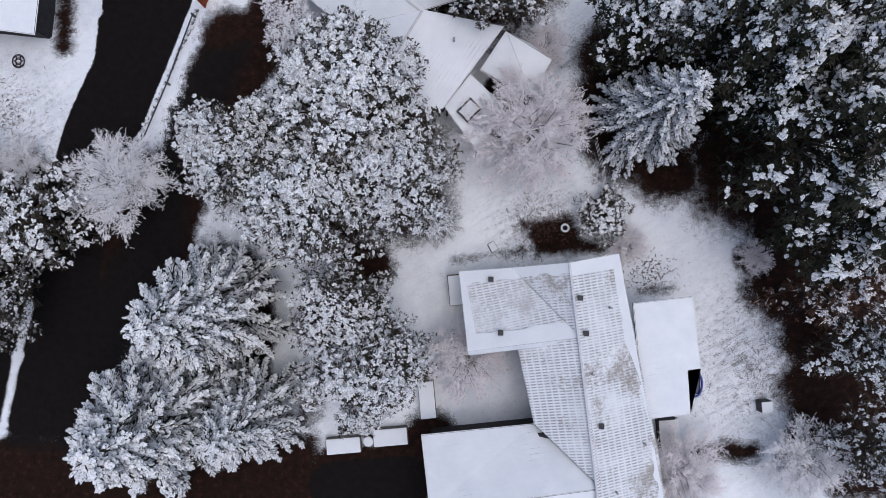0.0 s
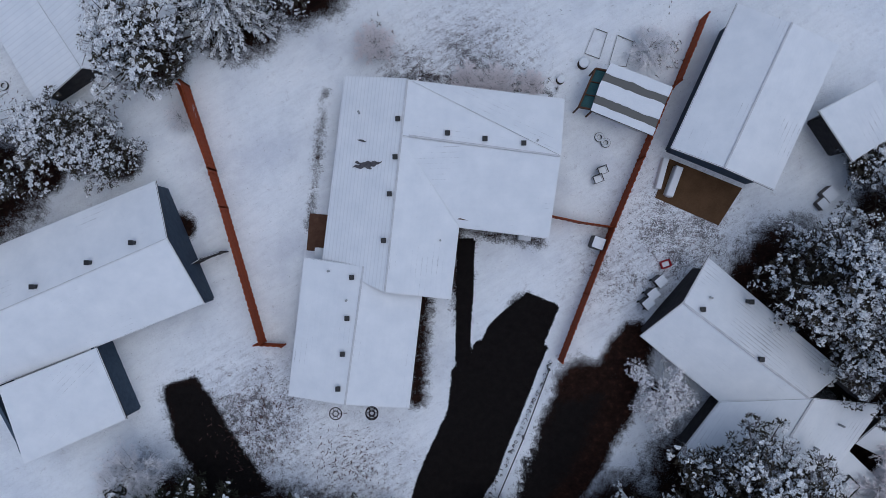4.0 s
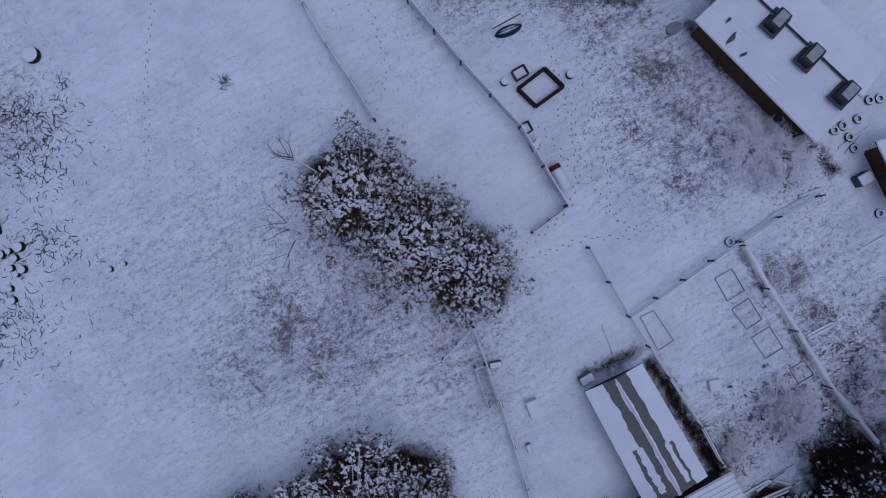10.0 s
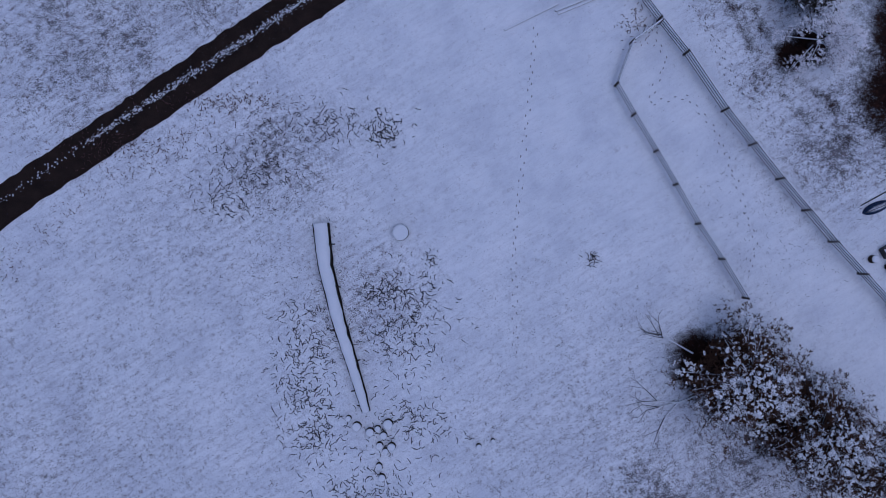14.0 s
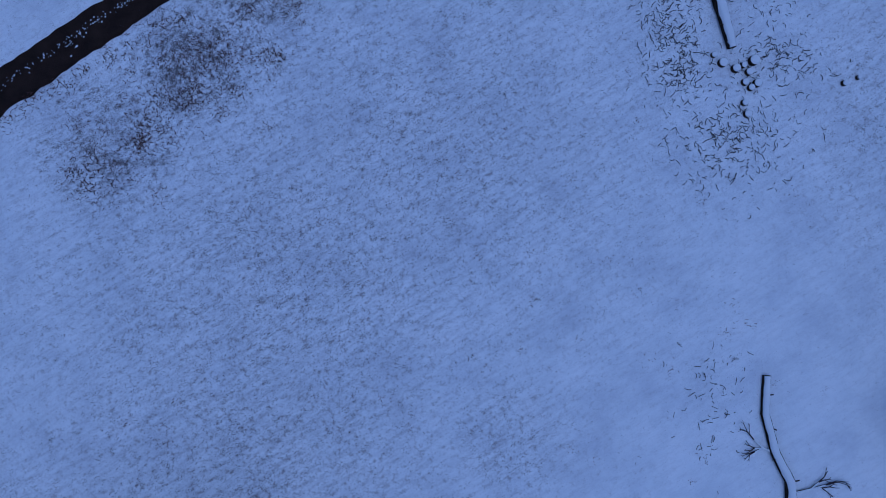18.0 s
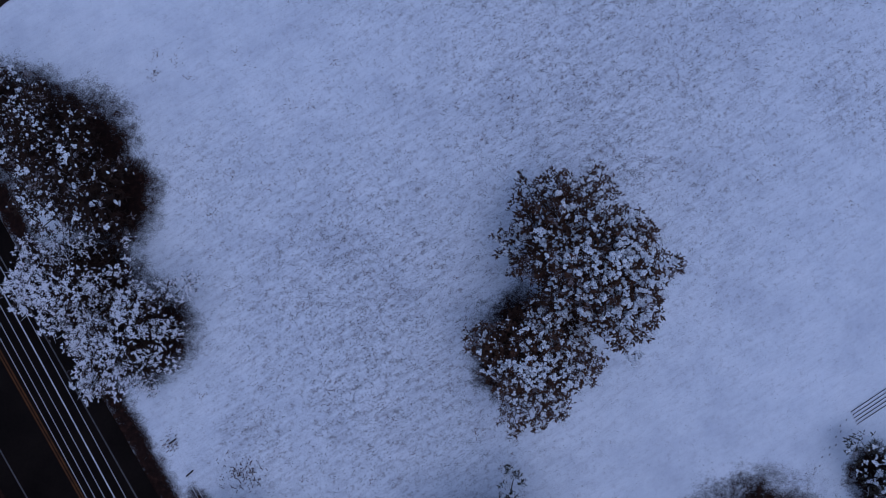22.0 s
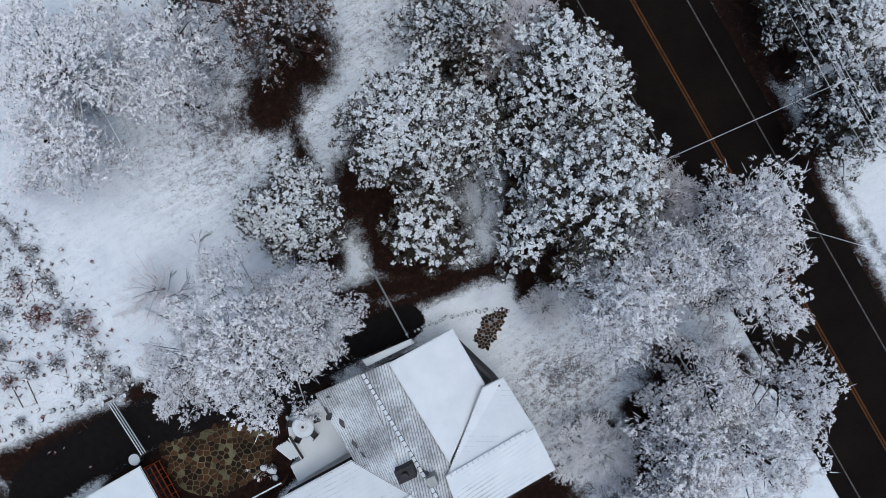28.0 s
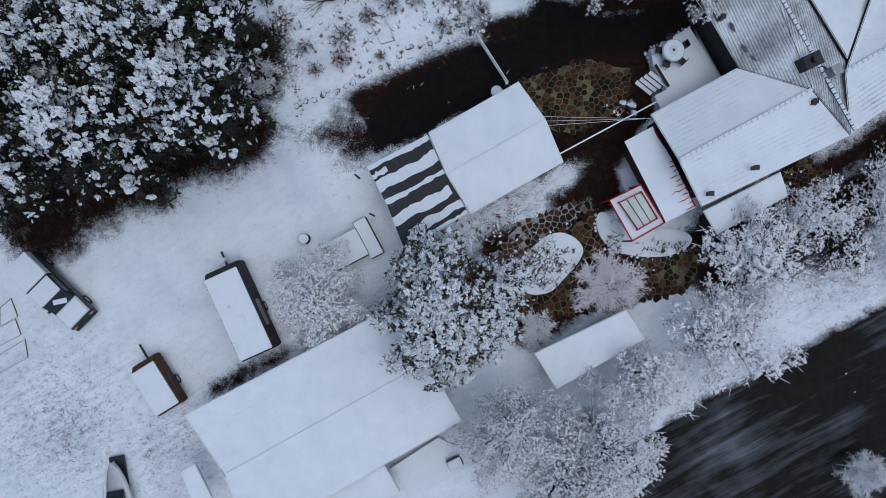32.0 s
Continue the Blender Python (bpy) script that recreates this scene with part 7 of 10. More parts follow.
for x, y, r, h in ((0.06, -0.04, 0.55, 0.45), (-2.81, -12.79, 0.3, 0.35), (-1.95, -13.16, 0.28, 0.35), (-0.76, -12.64, 0.34, 0.4), (-1.43, -12.94, 0.2, 0.3), (-1.32, -14.06, 0.24, 0.3), (-0.53, -14.13, 0.28, 0.35), (-0.94, -14.43, 0.22, 0.3), (-1.06, -13.39, 0.25, 0.3),
                   (-3.37, -12.27, 0.2, 0.25), (5.21, -14.13, 0.2, 0.3), (6.14, -13.76, 0.15, 0.25), (-1.17, -16.16, 0.25, 0.3), (-1.36, -15.41, 0.22, 0.3), (72.28, -36.46, 0.36, 0.5), (70.79, -37.51, 0.28, 0.4)):
    stump(x, y, r, h)


def brush(name, spots, label, seed, material, length=0.28, thick=0.014, curl=1.3, share=1.5):
    """Curved twigs that lie in the snow, all in one mesh."""
    rng = np.random.default_rng(seed)
    soup = Soup()
    for x, y, rx, ry, count in spots:
        for i in range(int(count * share)):
            p = np.array((x + rng.normal(0, rx * 0.5), y + rng.normal(0, ry * 0.5), 0.02))
            a, bend = rng.uniform(0, 6.28), rng.uniform(-curl, curl)
            L = length * rng.uniform(0.4, 1.5) / 3
            for k in range(3):
                q = p + np.array((math.cos(a) * L, math.sin(a) * L, rng.uniform(-0.02, 0.07)))
                q[2] = max(q[2], 0.015)
                soup.twig(p, q, thick * rng.uniform(0.8, 1.5), 0)
                soup.twig(q, p, thick * 0.9, 0)
                p, a = q, a + bend * 0.6
    o = new(name, soup.mesh(name, [material]))
    return tagged(o, label, "brushwood", "", "stuff")


TWIG = plain("wet_grey_twig", (0.02, 0.016, 0.02), (0.085, 0.07, 0.078), 0.85)
REED = plain("dry_brown_stalk", (0.09, 0.045, 0.04), (0.2, 0.115, 0.105), 0.85)
brush("fallen_twigs", [(-9.33, 4.06, 3.4, 2.6, 170), (-4.49, 7.04, 4.5, 1.4, 170), (-1.13, 6.67, 1.2, 1.4, 80), (-11.57, 2.19, 2.2, 1.6, 70), (0.36, -6.01, 3.0, 4.2, 330), (-6.35, -8.24, 2.2, 4.5, 260), (0.73, -12.72, 3.4, 1.8, 150), (-1.13, -4.14, 1.2, 1.0, 60), (-5.6, -13.46, 2, 1.8, 80), (-0.8, -18.21, 4, 3.2, 170), (-5.64, -12.24, 2.6, 4, 120), (-3.21, -17.67, 3.2, 3.2, 150), (-3.96, -43.2, 1.0, 0.9, 24), (-3.21, -35.19, 3, 4, 70), (12.66, -1.8, 0.5, 0.5, 22), (1.96, -1.91, 0.4, 0.4, 14)],
      "curved dark twigs scattered in the snow", 11, TWIG, 0.36, 0.023, curl=1.3, share=1.0)
brush("dry_stalks", [(-18.28, 5.55, 5, 1.2, 160), (-11.19, 8.53, 5, 0.8, 160), (-36.95, -12.24, 3, 2.2, 260), (-39.94, -16.34, 3, 2.5, 160), (-29.13, -2.92, 4, 1.2, 150), (-32.11, -6.28, 3, 1.5, 120), (-43.84, -20.28, 2.6, 2.2, 140), (-41.23, -18.04, 0.8, 0.9, 80), (-55.03, -25.87, 1.5, 1.6, 110), (-38.25, -15.06, 3, 0.8, 100), (-56.31, -27.55, 1, 0.8, 60), (49.52, -23.31, 2.6, 2.0, 220), (50.27, -9.14, 2.6, 2.4, 110), (52.5, -18.09, 3, 3.2, 80), (57.72, -16.97, 2.8, 1.5, 60), (48.4, -15.29, 0.4, 2, 30), (53.62, -22.56, 2, 3, 70), (15.64, 13.75, 1.2, 1.4, 60), (33.22, -39, 3, 1.5, 50), (28.37, -36.39, 3, 3, 60), (24.27, -37.88, 1.2, 0.6, 60), (-57.1, -62.62, 1.6, 1.0, 90), (-61.94, -60.76, 0.6, 0.6, 30), (50.74, -60.28, 2.6, 3, 240), (57.08, -62.51, 2.8, 2.2, 140), (93.3, -70.31, 2.4, 1.0, 160), (100.01, -73.29, 2, 1.4, 110), (-106.8, -86.25, 2, 3, 120)],
      "dry brown stalks poking out of the snow", 12, REED, 0.15, 0.022, curl=0.6, share=1.7)
brush("grass_tufts", [(15.23, -13.61, 12, 9, 900), (-13.06, -0.79, 12, 9, 700), (-22.79, -18.21, 16, 10, 1100), (-30.05, -25.49, 16, 9, 1000), (-33.95, -36.86, 16, 9, 1000), (-49.14, -50.45, 9, 10, 900), (-50.39, -55.54, 8, 9, 600), (21.94, -18.46, 5, 3, 500), (27.63, -31.54, 6, 8, 500), (-13.06, 15.61, 7, 4, 450), (25.27, 2.35, 6, 8, 300), (-127.78, -119.18, 4, 4, 260), (66.02, -28.56, 9, 5, 160)],
      "short frozen grass tips in the snow", 13, TWIG, 0.16, 0.011, curl=0.5)


def footprints(name, trails, label, seed):
    rng = np.random.default_rng(seed)
    verts, faces = [], []
    for line in trails:
        for k, p in enumerate(resample(line, 0.42)):
            s = 0.11 if k % 2 else -0.11
            q = resample(line, 0.42)
            d = (q[min(k + 1, len(q) - 1)] - q[max(k - 1, 0)]).normalized()
            c = Vector((p.x - d.y * s + rng.normal(0, 0.05), p.y + d.x * s + rng.normal(0, 0.05), 0))
            n = len(verts)
            for j in range(8):
                a = j * math.pi / 4
                u = d * math.cos(a) * 0.09 + Vector((-d.y, d.x, 0)) * math.sin(a) * 0.04
                verts.append((c.x + u.x, c.y + u.y, 0.022))
            faces.append(tuple(range(n, n + 8)))
    return tagged(link_mesh(name, verts, faces, [TRACE]), label, "footprints", "", "stuff")


footprints("footprints", [[(37.41, -3.18), (37.59, -5.41), (38.04, -8.02), (37.97, -9.89), (39.27, -11.56), (41.32, -11.38)], [(31.44, -13.43), (33.87, -13.06), (36.48, -12.05), (39.83, -11.94)], [(33.49, -4.67), (34.98, -6.53), (35.92, -8.02), (35.54, -9.89), (33.87, -11.75), (31.63, -13.24)], [(27.9, -18.46), (26.41, -20.32), (24.92, -22.19)], [(7.63, -7.87), (7.52, -0.79), (8, 3.68), (8.56, 8.9), (8.93, 13.38)], [(16.76, 13.38), (17.51, 11.14), (16.39, 8.53), (19, 8.9), (20.86, 6.67), (22.17, 3.31), (23.47, -0.79), (23.1, -2.65)], [(17.13, 17.1), (19, 15.61), (20.49, 13), (21.61, 10.02), (24.59, 7.78), (28.32, 4.8), (32.42, 4.06), (34.28, 0.33), (35.4, -4.52)],
                          [(31.24, 4.22), (35.71, 3.1), (37.57, -2.49), (36.08, -6.22), (37.95, -10.32), (39.81, -11.44)], [(35.73, -3.18), (35.73, -6.16), (36.1, -8.4)], [(93.23, -39.03), (93.98, -40.52)], [(92.93, -57.64), (94.05, -59.5), (95.91, -60.99)], [(79.07, -27.82), (78.32, -31.17), (77.95, -33.04)]], "trails of footprints across the snow", 14)


# ---- vehicles ----
def prism_bm(profile, y0, y1, bevel=0.04):
    """A side profile in x and z, drawn out across y."""
    bm = bmesh.new()
    a = [bm.verts.new((x, y0, z)) for x, z in profile]
    b = [bm.verts.new((x, y1, z)) for x, z in profile]
    bm.faces.new(a)
    bm.faces.new(b[::-1])
    n = len(profile)
    for i in range(n):
        bm.faces.new((a[i], b[i], b[(i + 1) % n], a[(i + 1) % n]))
    bmesh.ops.recalc_face_normals(bm, faces=bm.faces[:])
    if bevel:
        bmesh.ops.bevel(bm, geom=bm.edges[:], offset=bevel, segments=2, affect="EDGES")
    return bm


def wheel(parent, x, y, r=0.37):
    w = part("wheel", tube_bm((x, y - 0.11, r), (x, y + 0.11, r), r, r, 20), RUBBER, parent)
    part("rim", tube_bm((x, y - 0.115, r), (x, y + 0.115, r), r * 0.6, r * 0.6, 14), GREY_METAL, w)


CAR_WHITE = plain("pale_car_paint", (0.55, 0.56, 0.57), (0.66, 0.67, 0.68), 0.35)


# shade on the pale truck's sides, put into the body colour
CAR_SIDE_SHADE = plain("shaded_car_side", (0.012, 0.012, 0.013), (0.04, 0.038, 0.037), 0.4)


def pickup(x, y, turn):
    g = thing("pickup_truck", "pale pickup truck with snow on cab and canopy", "truck", "", "", (x, y, 0), turn)
    part("body", prism_bm([(-2.8, 0.45), (-2.8, 1.15), (1.2, 1.15), (2.6, 1.02), (2.78, 0.8), (2.78, 0.45)], -0.95, 0.95, 0.08), CAR_SIDE_SHADE, g, "lower body, coloured dark for its shaded side")
    part("hood", box_bm(1.3, -0.9, 1.02, 2.62, 0.9, 1.16, 0.06), CAR_WHITE, g)
    part("hood_snow", box_bm(1.4, -0.82, 1.15, 2.55, 0.82, 1.2, 0.03), SNOW, g)
    part("canopy", prism_bm([(-2.75, 1.15), (-2.7, 1.72), (-0.75, 1.78), (-0.7, 1.15)], -0.9, 0.9, 0.08), CAR_WHITE, g)
    part("canopy_snow", box_bm(-2.72, -0.9, 1.74, -0.76, 0.9, 1.85, 0.06), SNOW, g)
    cab = part("cab", prism_bm([(-0.7, 1.15), (-0.6, 1.78), (0.6, 1.78), (1.35, 1.15)], -0.88, 0.88, 0.07), GLASS_DARK, g, "dark glazed cab")
    part("roof", box_bm(-0.66, -0.8, 1.76, 0.62, 0.8, 1.83, 0.04), CAR_WHITE, cab)
    part("roof_snow", box_bm(-0.64, -0.84, 1.82, 0.6, 0.84, 1.9, 0.05), SNOW, g)
    part("windshield_snow", beam_bm((0.75, -0.15, 1.68), (1.15, 0.45, 1.36), 0.5, 0.03, 0.01), SNOW, g)
    for s in (-1, 1):
        part("mirror", box_bm(0.85, s * 1.0 - 0.1, 1.1, 1.0, s * 1.0 + 0.1, 1.28, 0.03), BLACK, g)
        part("headlight", box_bm(2.68, s * 0.72 - 0.15, 0.72, 2.8, s * 0.72 + 0.15, 0.9, 0.03), GREY_METAL, g)
        for wx in (-1.75, 1.8):
            wheel(g, wx, s * 0.85)
    part("bumper", box_bm(2.74, -0.9, 0.4, 2.9, 0.9, 0.6, 0.04), BLACK, g)
    part("seam", box_bm(-0.74, -0.9, 1.2, -0.68, 0.9, 1.82, 0.01), BLACK, g)


def caravan(x, y, turn, length, width, high, side, label, hatch=True):
    g = thing("camper_trailer", label, "trailer", "", "", (x, y, 0), turn)
    L, W = length / 2, width / 2
    part("body", prism_bm([(-L, 0.5), (-L, high - 0.3), (-L + 0.3, high), (L - 0.5, high), (L, high - 0.7), (L, 0.5)], -W, W, 0.07), side, g)
    part("roof_snow", box_bm(-L + 0.1, -W + 0.05, high - 0.01, L - 0.4, W - 0.05, high + 0.1, 0.06), SNOW, g)
    part("drawbar", beam_bm((L, 0, 0.5), (L + 1.1, 0, 0.45), 0.12, 0.1), BLACK, g)
    for s in (-1, 1):
        wheel(g, -0.3, s * (W - 0.1), 0.34)
        part("window", box_bm(-L * 0.5, s * W - 0.02, 1.3, L * 0.1, s * W + 0.02, high - 0.5, 0.01), GLASS_DARK, g)
        part("stripe", box_bm(-L + 0.1, s * W - 0.015, 0.95, L - 0.3, s * W + 0.015, 1.1, 0.0), WALL_BROWN, g)
    if hatch:
        part("roof_hatch", box_bm(-0.9, -0.3, high + 0.08, -0.3, 0.3, high + 0.22, 0.03), SNOW, g)
        part("vent_pipe", tube_bm((0.5, 0.35, high), (0.5, 0.35, high + 0.25), 0.1, 0.1, 10), WHITE_PAINT, g)
        part("gas_bottle", tube_bm((L + 0.5, 0, 0.5), (L + 0.5, 0, 1.0), 0.17, 0.14, 12), SNOW, g)
    return g


def boat(x, y, turn):
    g = thing("boat", "white motorboat on land with snow in it", "boat", "", "", (x, y, 0), turn)
    verts, faces = [], []
    rows = 12
    for i in range(rows + 1):
        s = i / rows
        w = 0.95 * (1 - max(0, s - 0.35) ** 2 / 0.4225) ** 0.7 if s < 1 else 0.02
        px = -2.5 + 5.2 * s
        for yy, zz in ((0, 0.25 + 0.35 * s ** 3), (w * 0.8, 0.45 + 0.3 * s ** 2), (w, 1.0 + 0.2 * s), (w * 0.86, 1.02 + 0.2 * s), (w * 0.7, 0.9 + 0.2 * s)):
            verts += [(px, yy, zz), (px, -yy, zz)]
    for i in range(rows):
        for k in range(4):
            for m in (0, 1):
                a, b = i * 10 + 2 * k + m, (i + 1) * 10 + 2 * k + m
                faces.append((a, a + 2, b + 2, b))
        a, b = i * 10 + 8, (i + 1) * 10 + 8
        faces.append((a, b, b + 1, a + 1))
    hull = link_mesh("hull", verts, faces, [WHITE_PAINT], g, smooth=True)
    part("windshield", prism_bm([(0.2, 1.05), (0.35, 1.45), (0.45, 1.45), (0.95, 1.15)], -0.55, 0.55, 0.03), GLASS_DARK, g)
    part("deck_snow", box_bm(-2.2, -0.6, 0.95, 0.1, 0.6, 1.05, 0.04), SNOW, g)
    part("outboard_motor", box_bm(-2.85, -0.2, 0.7, -2.45, 0.2, 1.4, 0.08), BLACK, g)
    part("trailer_frame", box_bm(-2.2, -0.5, 0.2, 2.9, 0.5, 0.32, 0.02), BLACK, g)
    for s in (-1, 1):
        wheel(g, -0.9, s * 0.75, 0.28)


pickup(-127.5, -109.99, -44.5)
caravan(-115.06, -111.19, 114.4, 6.0, 2.3, 2.6, WALL_DARK, "travel trailer with a snow-covered white roof")
caravan(-120.56, -115.97, 122, 3.6, 1.8, 1.9, WALL_BROWN, "small brown-sided trailer with snow on top", False)
boat(-123.19, -123.73, 100)
CRATE = plain("grey_board", (0.1, 0.09, 0.085), (0.24, 0.22, 0.2), 0.85)


# ---- smaller things ----
def crate(x, y, w, d, h, turn, label, name="crate", open_top=False, material=None, snow=True, z=0.0, category="box"):
    g = thing(name, label, category, "", "", (x, y, z), turn)
    m = material or CRATE
    t = min(0.06, w * 0.15)
    for a in (-1, 1):
        part("side", box_bm(a * w / 2 - t / 2, -d / 2, 0, a * w / 2 + t / 2, d / 2, h, 0.01), m, g)
        part("end", box_bm(-w / 2 + t, a * d / 2 - t / 2, 0, w / 2 - t, a * d / 2 + t / 2, h, 0.01), m, g)
    part("bottom", box_bm(-w / 2 + t, -d / 2 + t, 0.0, w / 2 - t, d / 2 - t, 0.05), m, g)
    if not open_top:
        part("lid", box_bm(-w / 2 - 0.02, -d / 2 - 0.02, h, w / 2 + 0.02, d / 2 + 0.02, h + 0.05, 0.015), m, g)
    if snow:
        zz = h + 0.05 if not open_top else h * 0.35
        i = 0.0 if not open_top else t
        part("snow", box_bm(-w / 2 + i, -d / 2 + i, zz, w / 2 - i, d / 2 - i, zz + 0.09, 0.04), SNOW, g)
    return g


def wheelie_bin(x, y, turn, lid=None):
    g = thing("wheelie_bin", "rubbish bin with snow on its lid", "bin", "bins beside the house", "", (x, y, 0), turn)
    part("body", prism_bm([(-0.27, 0.05), (-0.33, 1.0), (0.33, 1.0), (0.25, 0.05)], -0.29, 0.29, 0.03), BLACK, g)
    part("lid", box_bm(-0.38, -0.33, 1.0, 0.37, 0.33, 1.07, 0.03), lid or BLACK, g)
    part("lid_snow", box_bm(-0.36, -0.31, 1.07, 0.35, 0.31, 1.17, 0.05), SNOW, g)
    for s in (-1, 1):
        part("wheel", tube_bm((-0.3, s * 0.3 - 0.03, 0.1), (-0.3, s * 0.3 + 0.03, 0.1), 0.1, 0.1, 12), RUBBER, g)
    part("handle", tube_bm((-0.4, -0.25, 0.95), (-0.4, 0.25, 0.95), 0.02, 0.02, 8), BLACK, g)


def frame_bed(pts, label, material=None, high=0.12, width=0.045, snow=True, name="garden_bed"):
    """Boards on edge round a plot."""
    c = Vector((sum(p[0] for p in pts) / len(pts), sum(p[1] for p in pts) / len(pts), 0))
    g = thing(name, label, name.replace("_", " "), "garden beds" if name == "garden_bed" else "", "", tuple(c))
    for a, b in zip(pts, pts[1:] + pts[:1]):
        part("board", beam_bm((a[0] - c.x, a[1] - c.y, high / 2), (b[0] - c.x, b[1] - c.y, high / 2), width, high, 0.01), material or WOOD_SNOW, g)
    return g


def tyre(x, y, z=0.0, r=0.33):
    g = thing("tyre", "old car tyre dusted with snow", "tyre", "piled tyres", "", (x, y, z), 0)
    bm = bmesh.new()
    verts = []
    for i in range(18):
        a = 2 * math.pi * i / 18
        verts.append([bm.verts.new(((r - 0.1 + 0.1 * math.cos(b)) * math.cos(a), (r - 0.1 + 0.1 * math.cos(b)) * math.sin(a), 0.1 + 0.1 * math.sin(b))) for b in [k * math.pi / 4 for k in range(8)]])
    for i in range(18):
        for k in range(8):
            bm.faces.new((verts[i][k], verts[(i + 1) % 18][k], verts[(i + 1) % 18][(k + 1) % 8], verts[i][(k + 1) % 8]))
    part("tread", bm, TYRE_SNOW, g)


TYRE_SNOW = snowed("snowy_rubber", (0.008, 0.008, 0.009), (0.025, 0.025, 0.027), 0.75)


def plank(a, b, label, z=0.05, w=0.16, h=0.06, material=None):
    o = part("plank", beam_bm((*a, z), (*b, z), w, h, 0.01), material or WOOD_SNOW)
    return tagged(o, label, "plank", "loose timber")


for x, y in ((56.94, -7.17), (57.12, -7.77), (57.43, -8.33), (57.82, -9)):
    tyre(x, y, 2.42)
for x, y in ((53.88, -5.41), (54.44, -4.22), (52.88, -4.97), (55.86, -10.45), (56.68, -11.08), (57.42, -11.68), (56.9, -12.42), (55.19, -2.99), (55.86, -2.88), (45.98, -12.31), (53.44, -4.67), (54.18, -6.16), (34.15, -37.88), (73.36, -41.27), (73.77, -41.64)):
    tyre(x, y)
for a, b in (((54.74, -5.23), (53.62, -6.53)), ((55.3, -4.67), (53.17, -6.16)), ((51.09, -18.53), (52.69, -17.64)), ((51.2, -18.68), (52.88, -17.79)), ((54.55, -12.87), (56.42, -11.83)), ((50.64, -9.33), (52.13, -8.77)), ((37.59, -17.71), (38.41, -19.76)), ((33.12, -7.09), (36.03, -5.86)), ((57.72, -11.01), (59.96, -9.33)), ((59.21, -11.38), (59.96, -9.14)), ((59.51, -11.3), (60.18, -9.51)), ((58.84, -11.38), (59.66, -9.51)), ((46.91, -28.97), (50.27, -27.03)), ((47.66, -29.46), (50.64, -28.15)), ((47.29, -29.83), (49.89, -28.71)), ((6.88, 13.3), (10.42, 15.05)), ((10.24, 14.57), (14.52, 16.28)), ((10.42, 14.38), (14.34, 15.98)), ((29.86, -40.12), (34.34, -38.25)), ((30.98, -40.49), (35.46, -39)), ((30.61, -39.74), (31.73, -39)), ((30.05, -41.05), (35.08, -39.74)), ((48.13, -27.82), (50.37, -28.38)), ((47.76, -28.75), (49.62, -27.44)), ((111.57, -74.6), (111.94, -74.04))):
    plank(a, b, "snow-dusted pole lying on the ground")
plank((38.53, -28.74), (39.79, -30.6), "white pole leaning at the barn", 1.9, 0.1, 0.1, WHITE_PAINT)
plank((37.08, -30.18), (37.44, -31.1), "short white post in the yard", 0.8, 0.12, 0.12, WHITE_PAINT)
for pts in ([(40.13, -17.27), (41.02, -16.86), (42.33, -18.83), (41.32, -19.5)], [(45.05, -14.73), (46.17, -14.1), (47.02, -15.55), (45.87, -16.22)], [(46.17, -16.78), (47.29, -16.04), (48.14, -17.42), (47.17, -18.09)], [(47.47, -18.65), (48.66, -17.9), (49.52, -19.28), (48.4, -20.03)], [(49.97, -20.7), (50.94, -20.14), (51.57, -21.07), (50.57, -21.63)], [(72.43, -35.72), (73.1, -34.08), (73.92, -34.38), (73.4, -36.09)], [(74.03, -36.46), (74.59, -34.53), (75.64, -34.97), (75.15, -36.61)], [(-107.3, -92.01), (-106.18, -91.83), (-105.43, -93.51), (-106.36, -93.77)], [(-131.5, -111.17), (-130.76, -110.53), (-130.31, -111.73), (-131.5, -112.4)], [(-132.25, -112.84), (-130.46, -111.91), (-130.09, -112.92), (-131.5, -113.66)], [(-132.25, -114.71), (-129.83, -113.22), (-129.64, -114.41), (-131.5, -115.45)]):
    frame_bed(pts, "snow-filled garden bed edged with boards")
frame_bed([(32.0, -2.3), (33.75, -0.95), (35.0, -2.15), (33.2, -3.45)], "low dark box of boards filled with snow", plain("charred_timber", (0.015, 0.011, 0.01), (0.05, 0.034, 0.03), 0.85), 0.5, 0.2, name="sandpit")
crate(33.05, -23.23, 0.75, 1.15, 0.6, 20, "white box half buried in snow", material=WHITE_PAINT)
crate(32.75, -25.84, 0.3, 0.5, 0.3, 20, "small grey box on the snow")
crate(32.56, -4.85, 0.6, 0.7, 0.5, 30, "dark open crate beside the fence", open_top=True, material=BLACK)
crate(33.12, -6.05, 0.5, 0.5, 0.4, 30, "slatted crate beside the fence")
crate(32.16, -1.24, 0.9, 0.7, 0.5, 30, "dark open crate on the snow", open_top=True, material=BLACK)
crate(58.39, -12.76, 0.9, 0.7, 0.6, 35, "pale wooden crate near the tyres", material=WOOD_SNOW)
crate(54.55, -8.21, 0.9, 0.7, 0.7, 30, "grey crate under the lean-to", material=WALL_BLUE)
crate(44.97, -21.74, 0.75, 0.7, 0.25, 10, "white slab in the garden", material=WHITE_PAINT)
crate(36.48, -21.26, 0.9, 0.5, 0.6, 30, "snowy box against the greenhouse")
crate(89.65, -71.69, 0.45, 0.6, 0.1, 30, "small paving slab in the snow")
crate(107.39, -82.09, 0.7, 0.7, 0.7, 5, "snow-topped white box on the yard", material=BLACK)
crate(101.13, -84.1, 1.3, 2.3, 0.6, 5, "snowy lidded bench beside the carport", material=WALL_DARK, name="bench", category="bench")
crate(85.33, -81.68, 1.0, 2.4, 0.5, 5, "long low planter covered with snow", name="planter", category="planter")
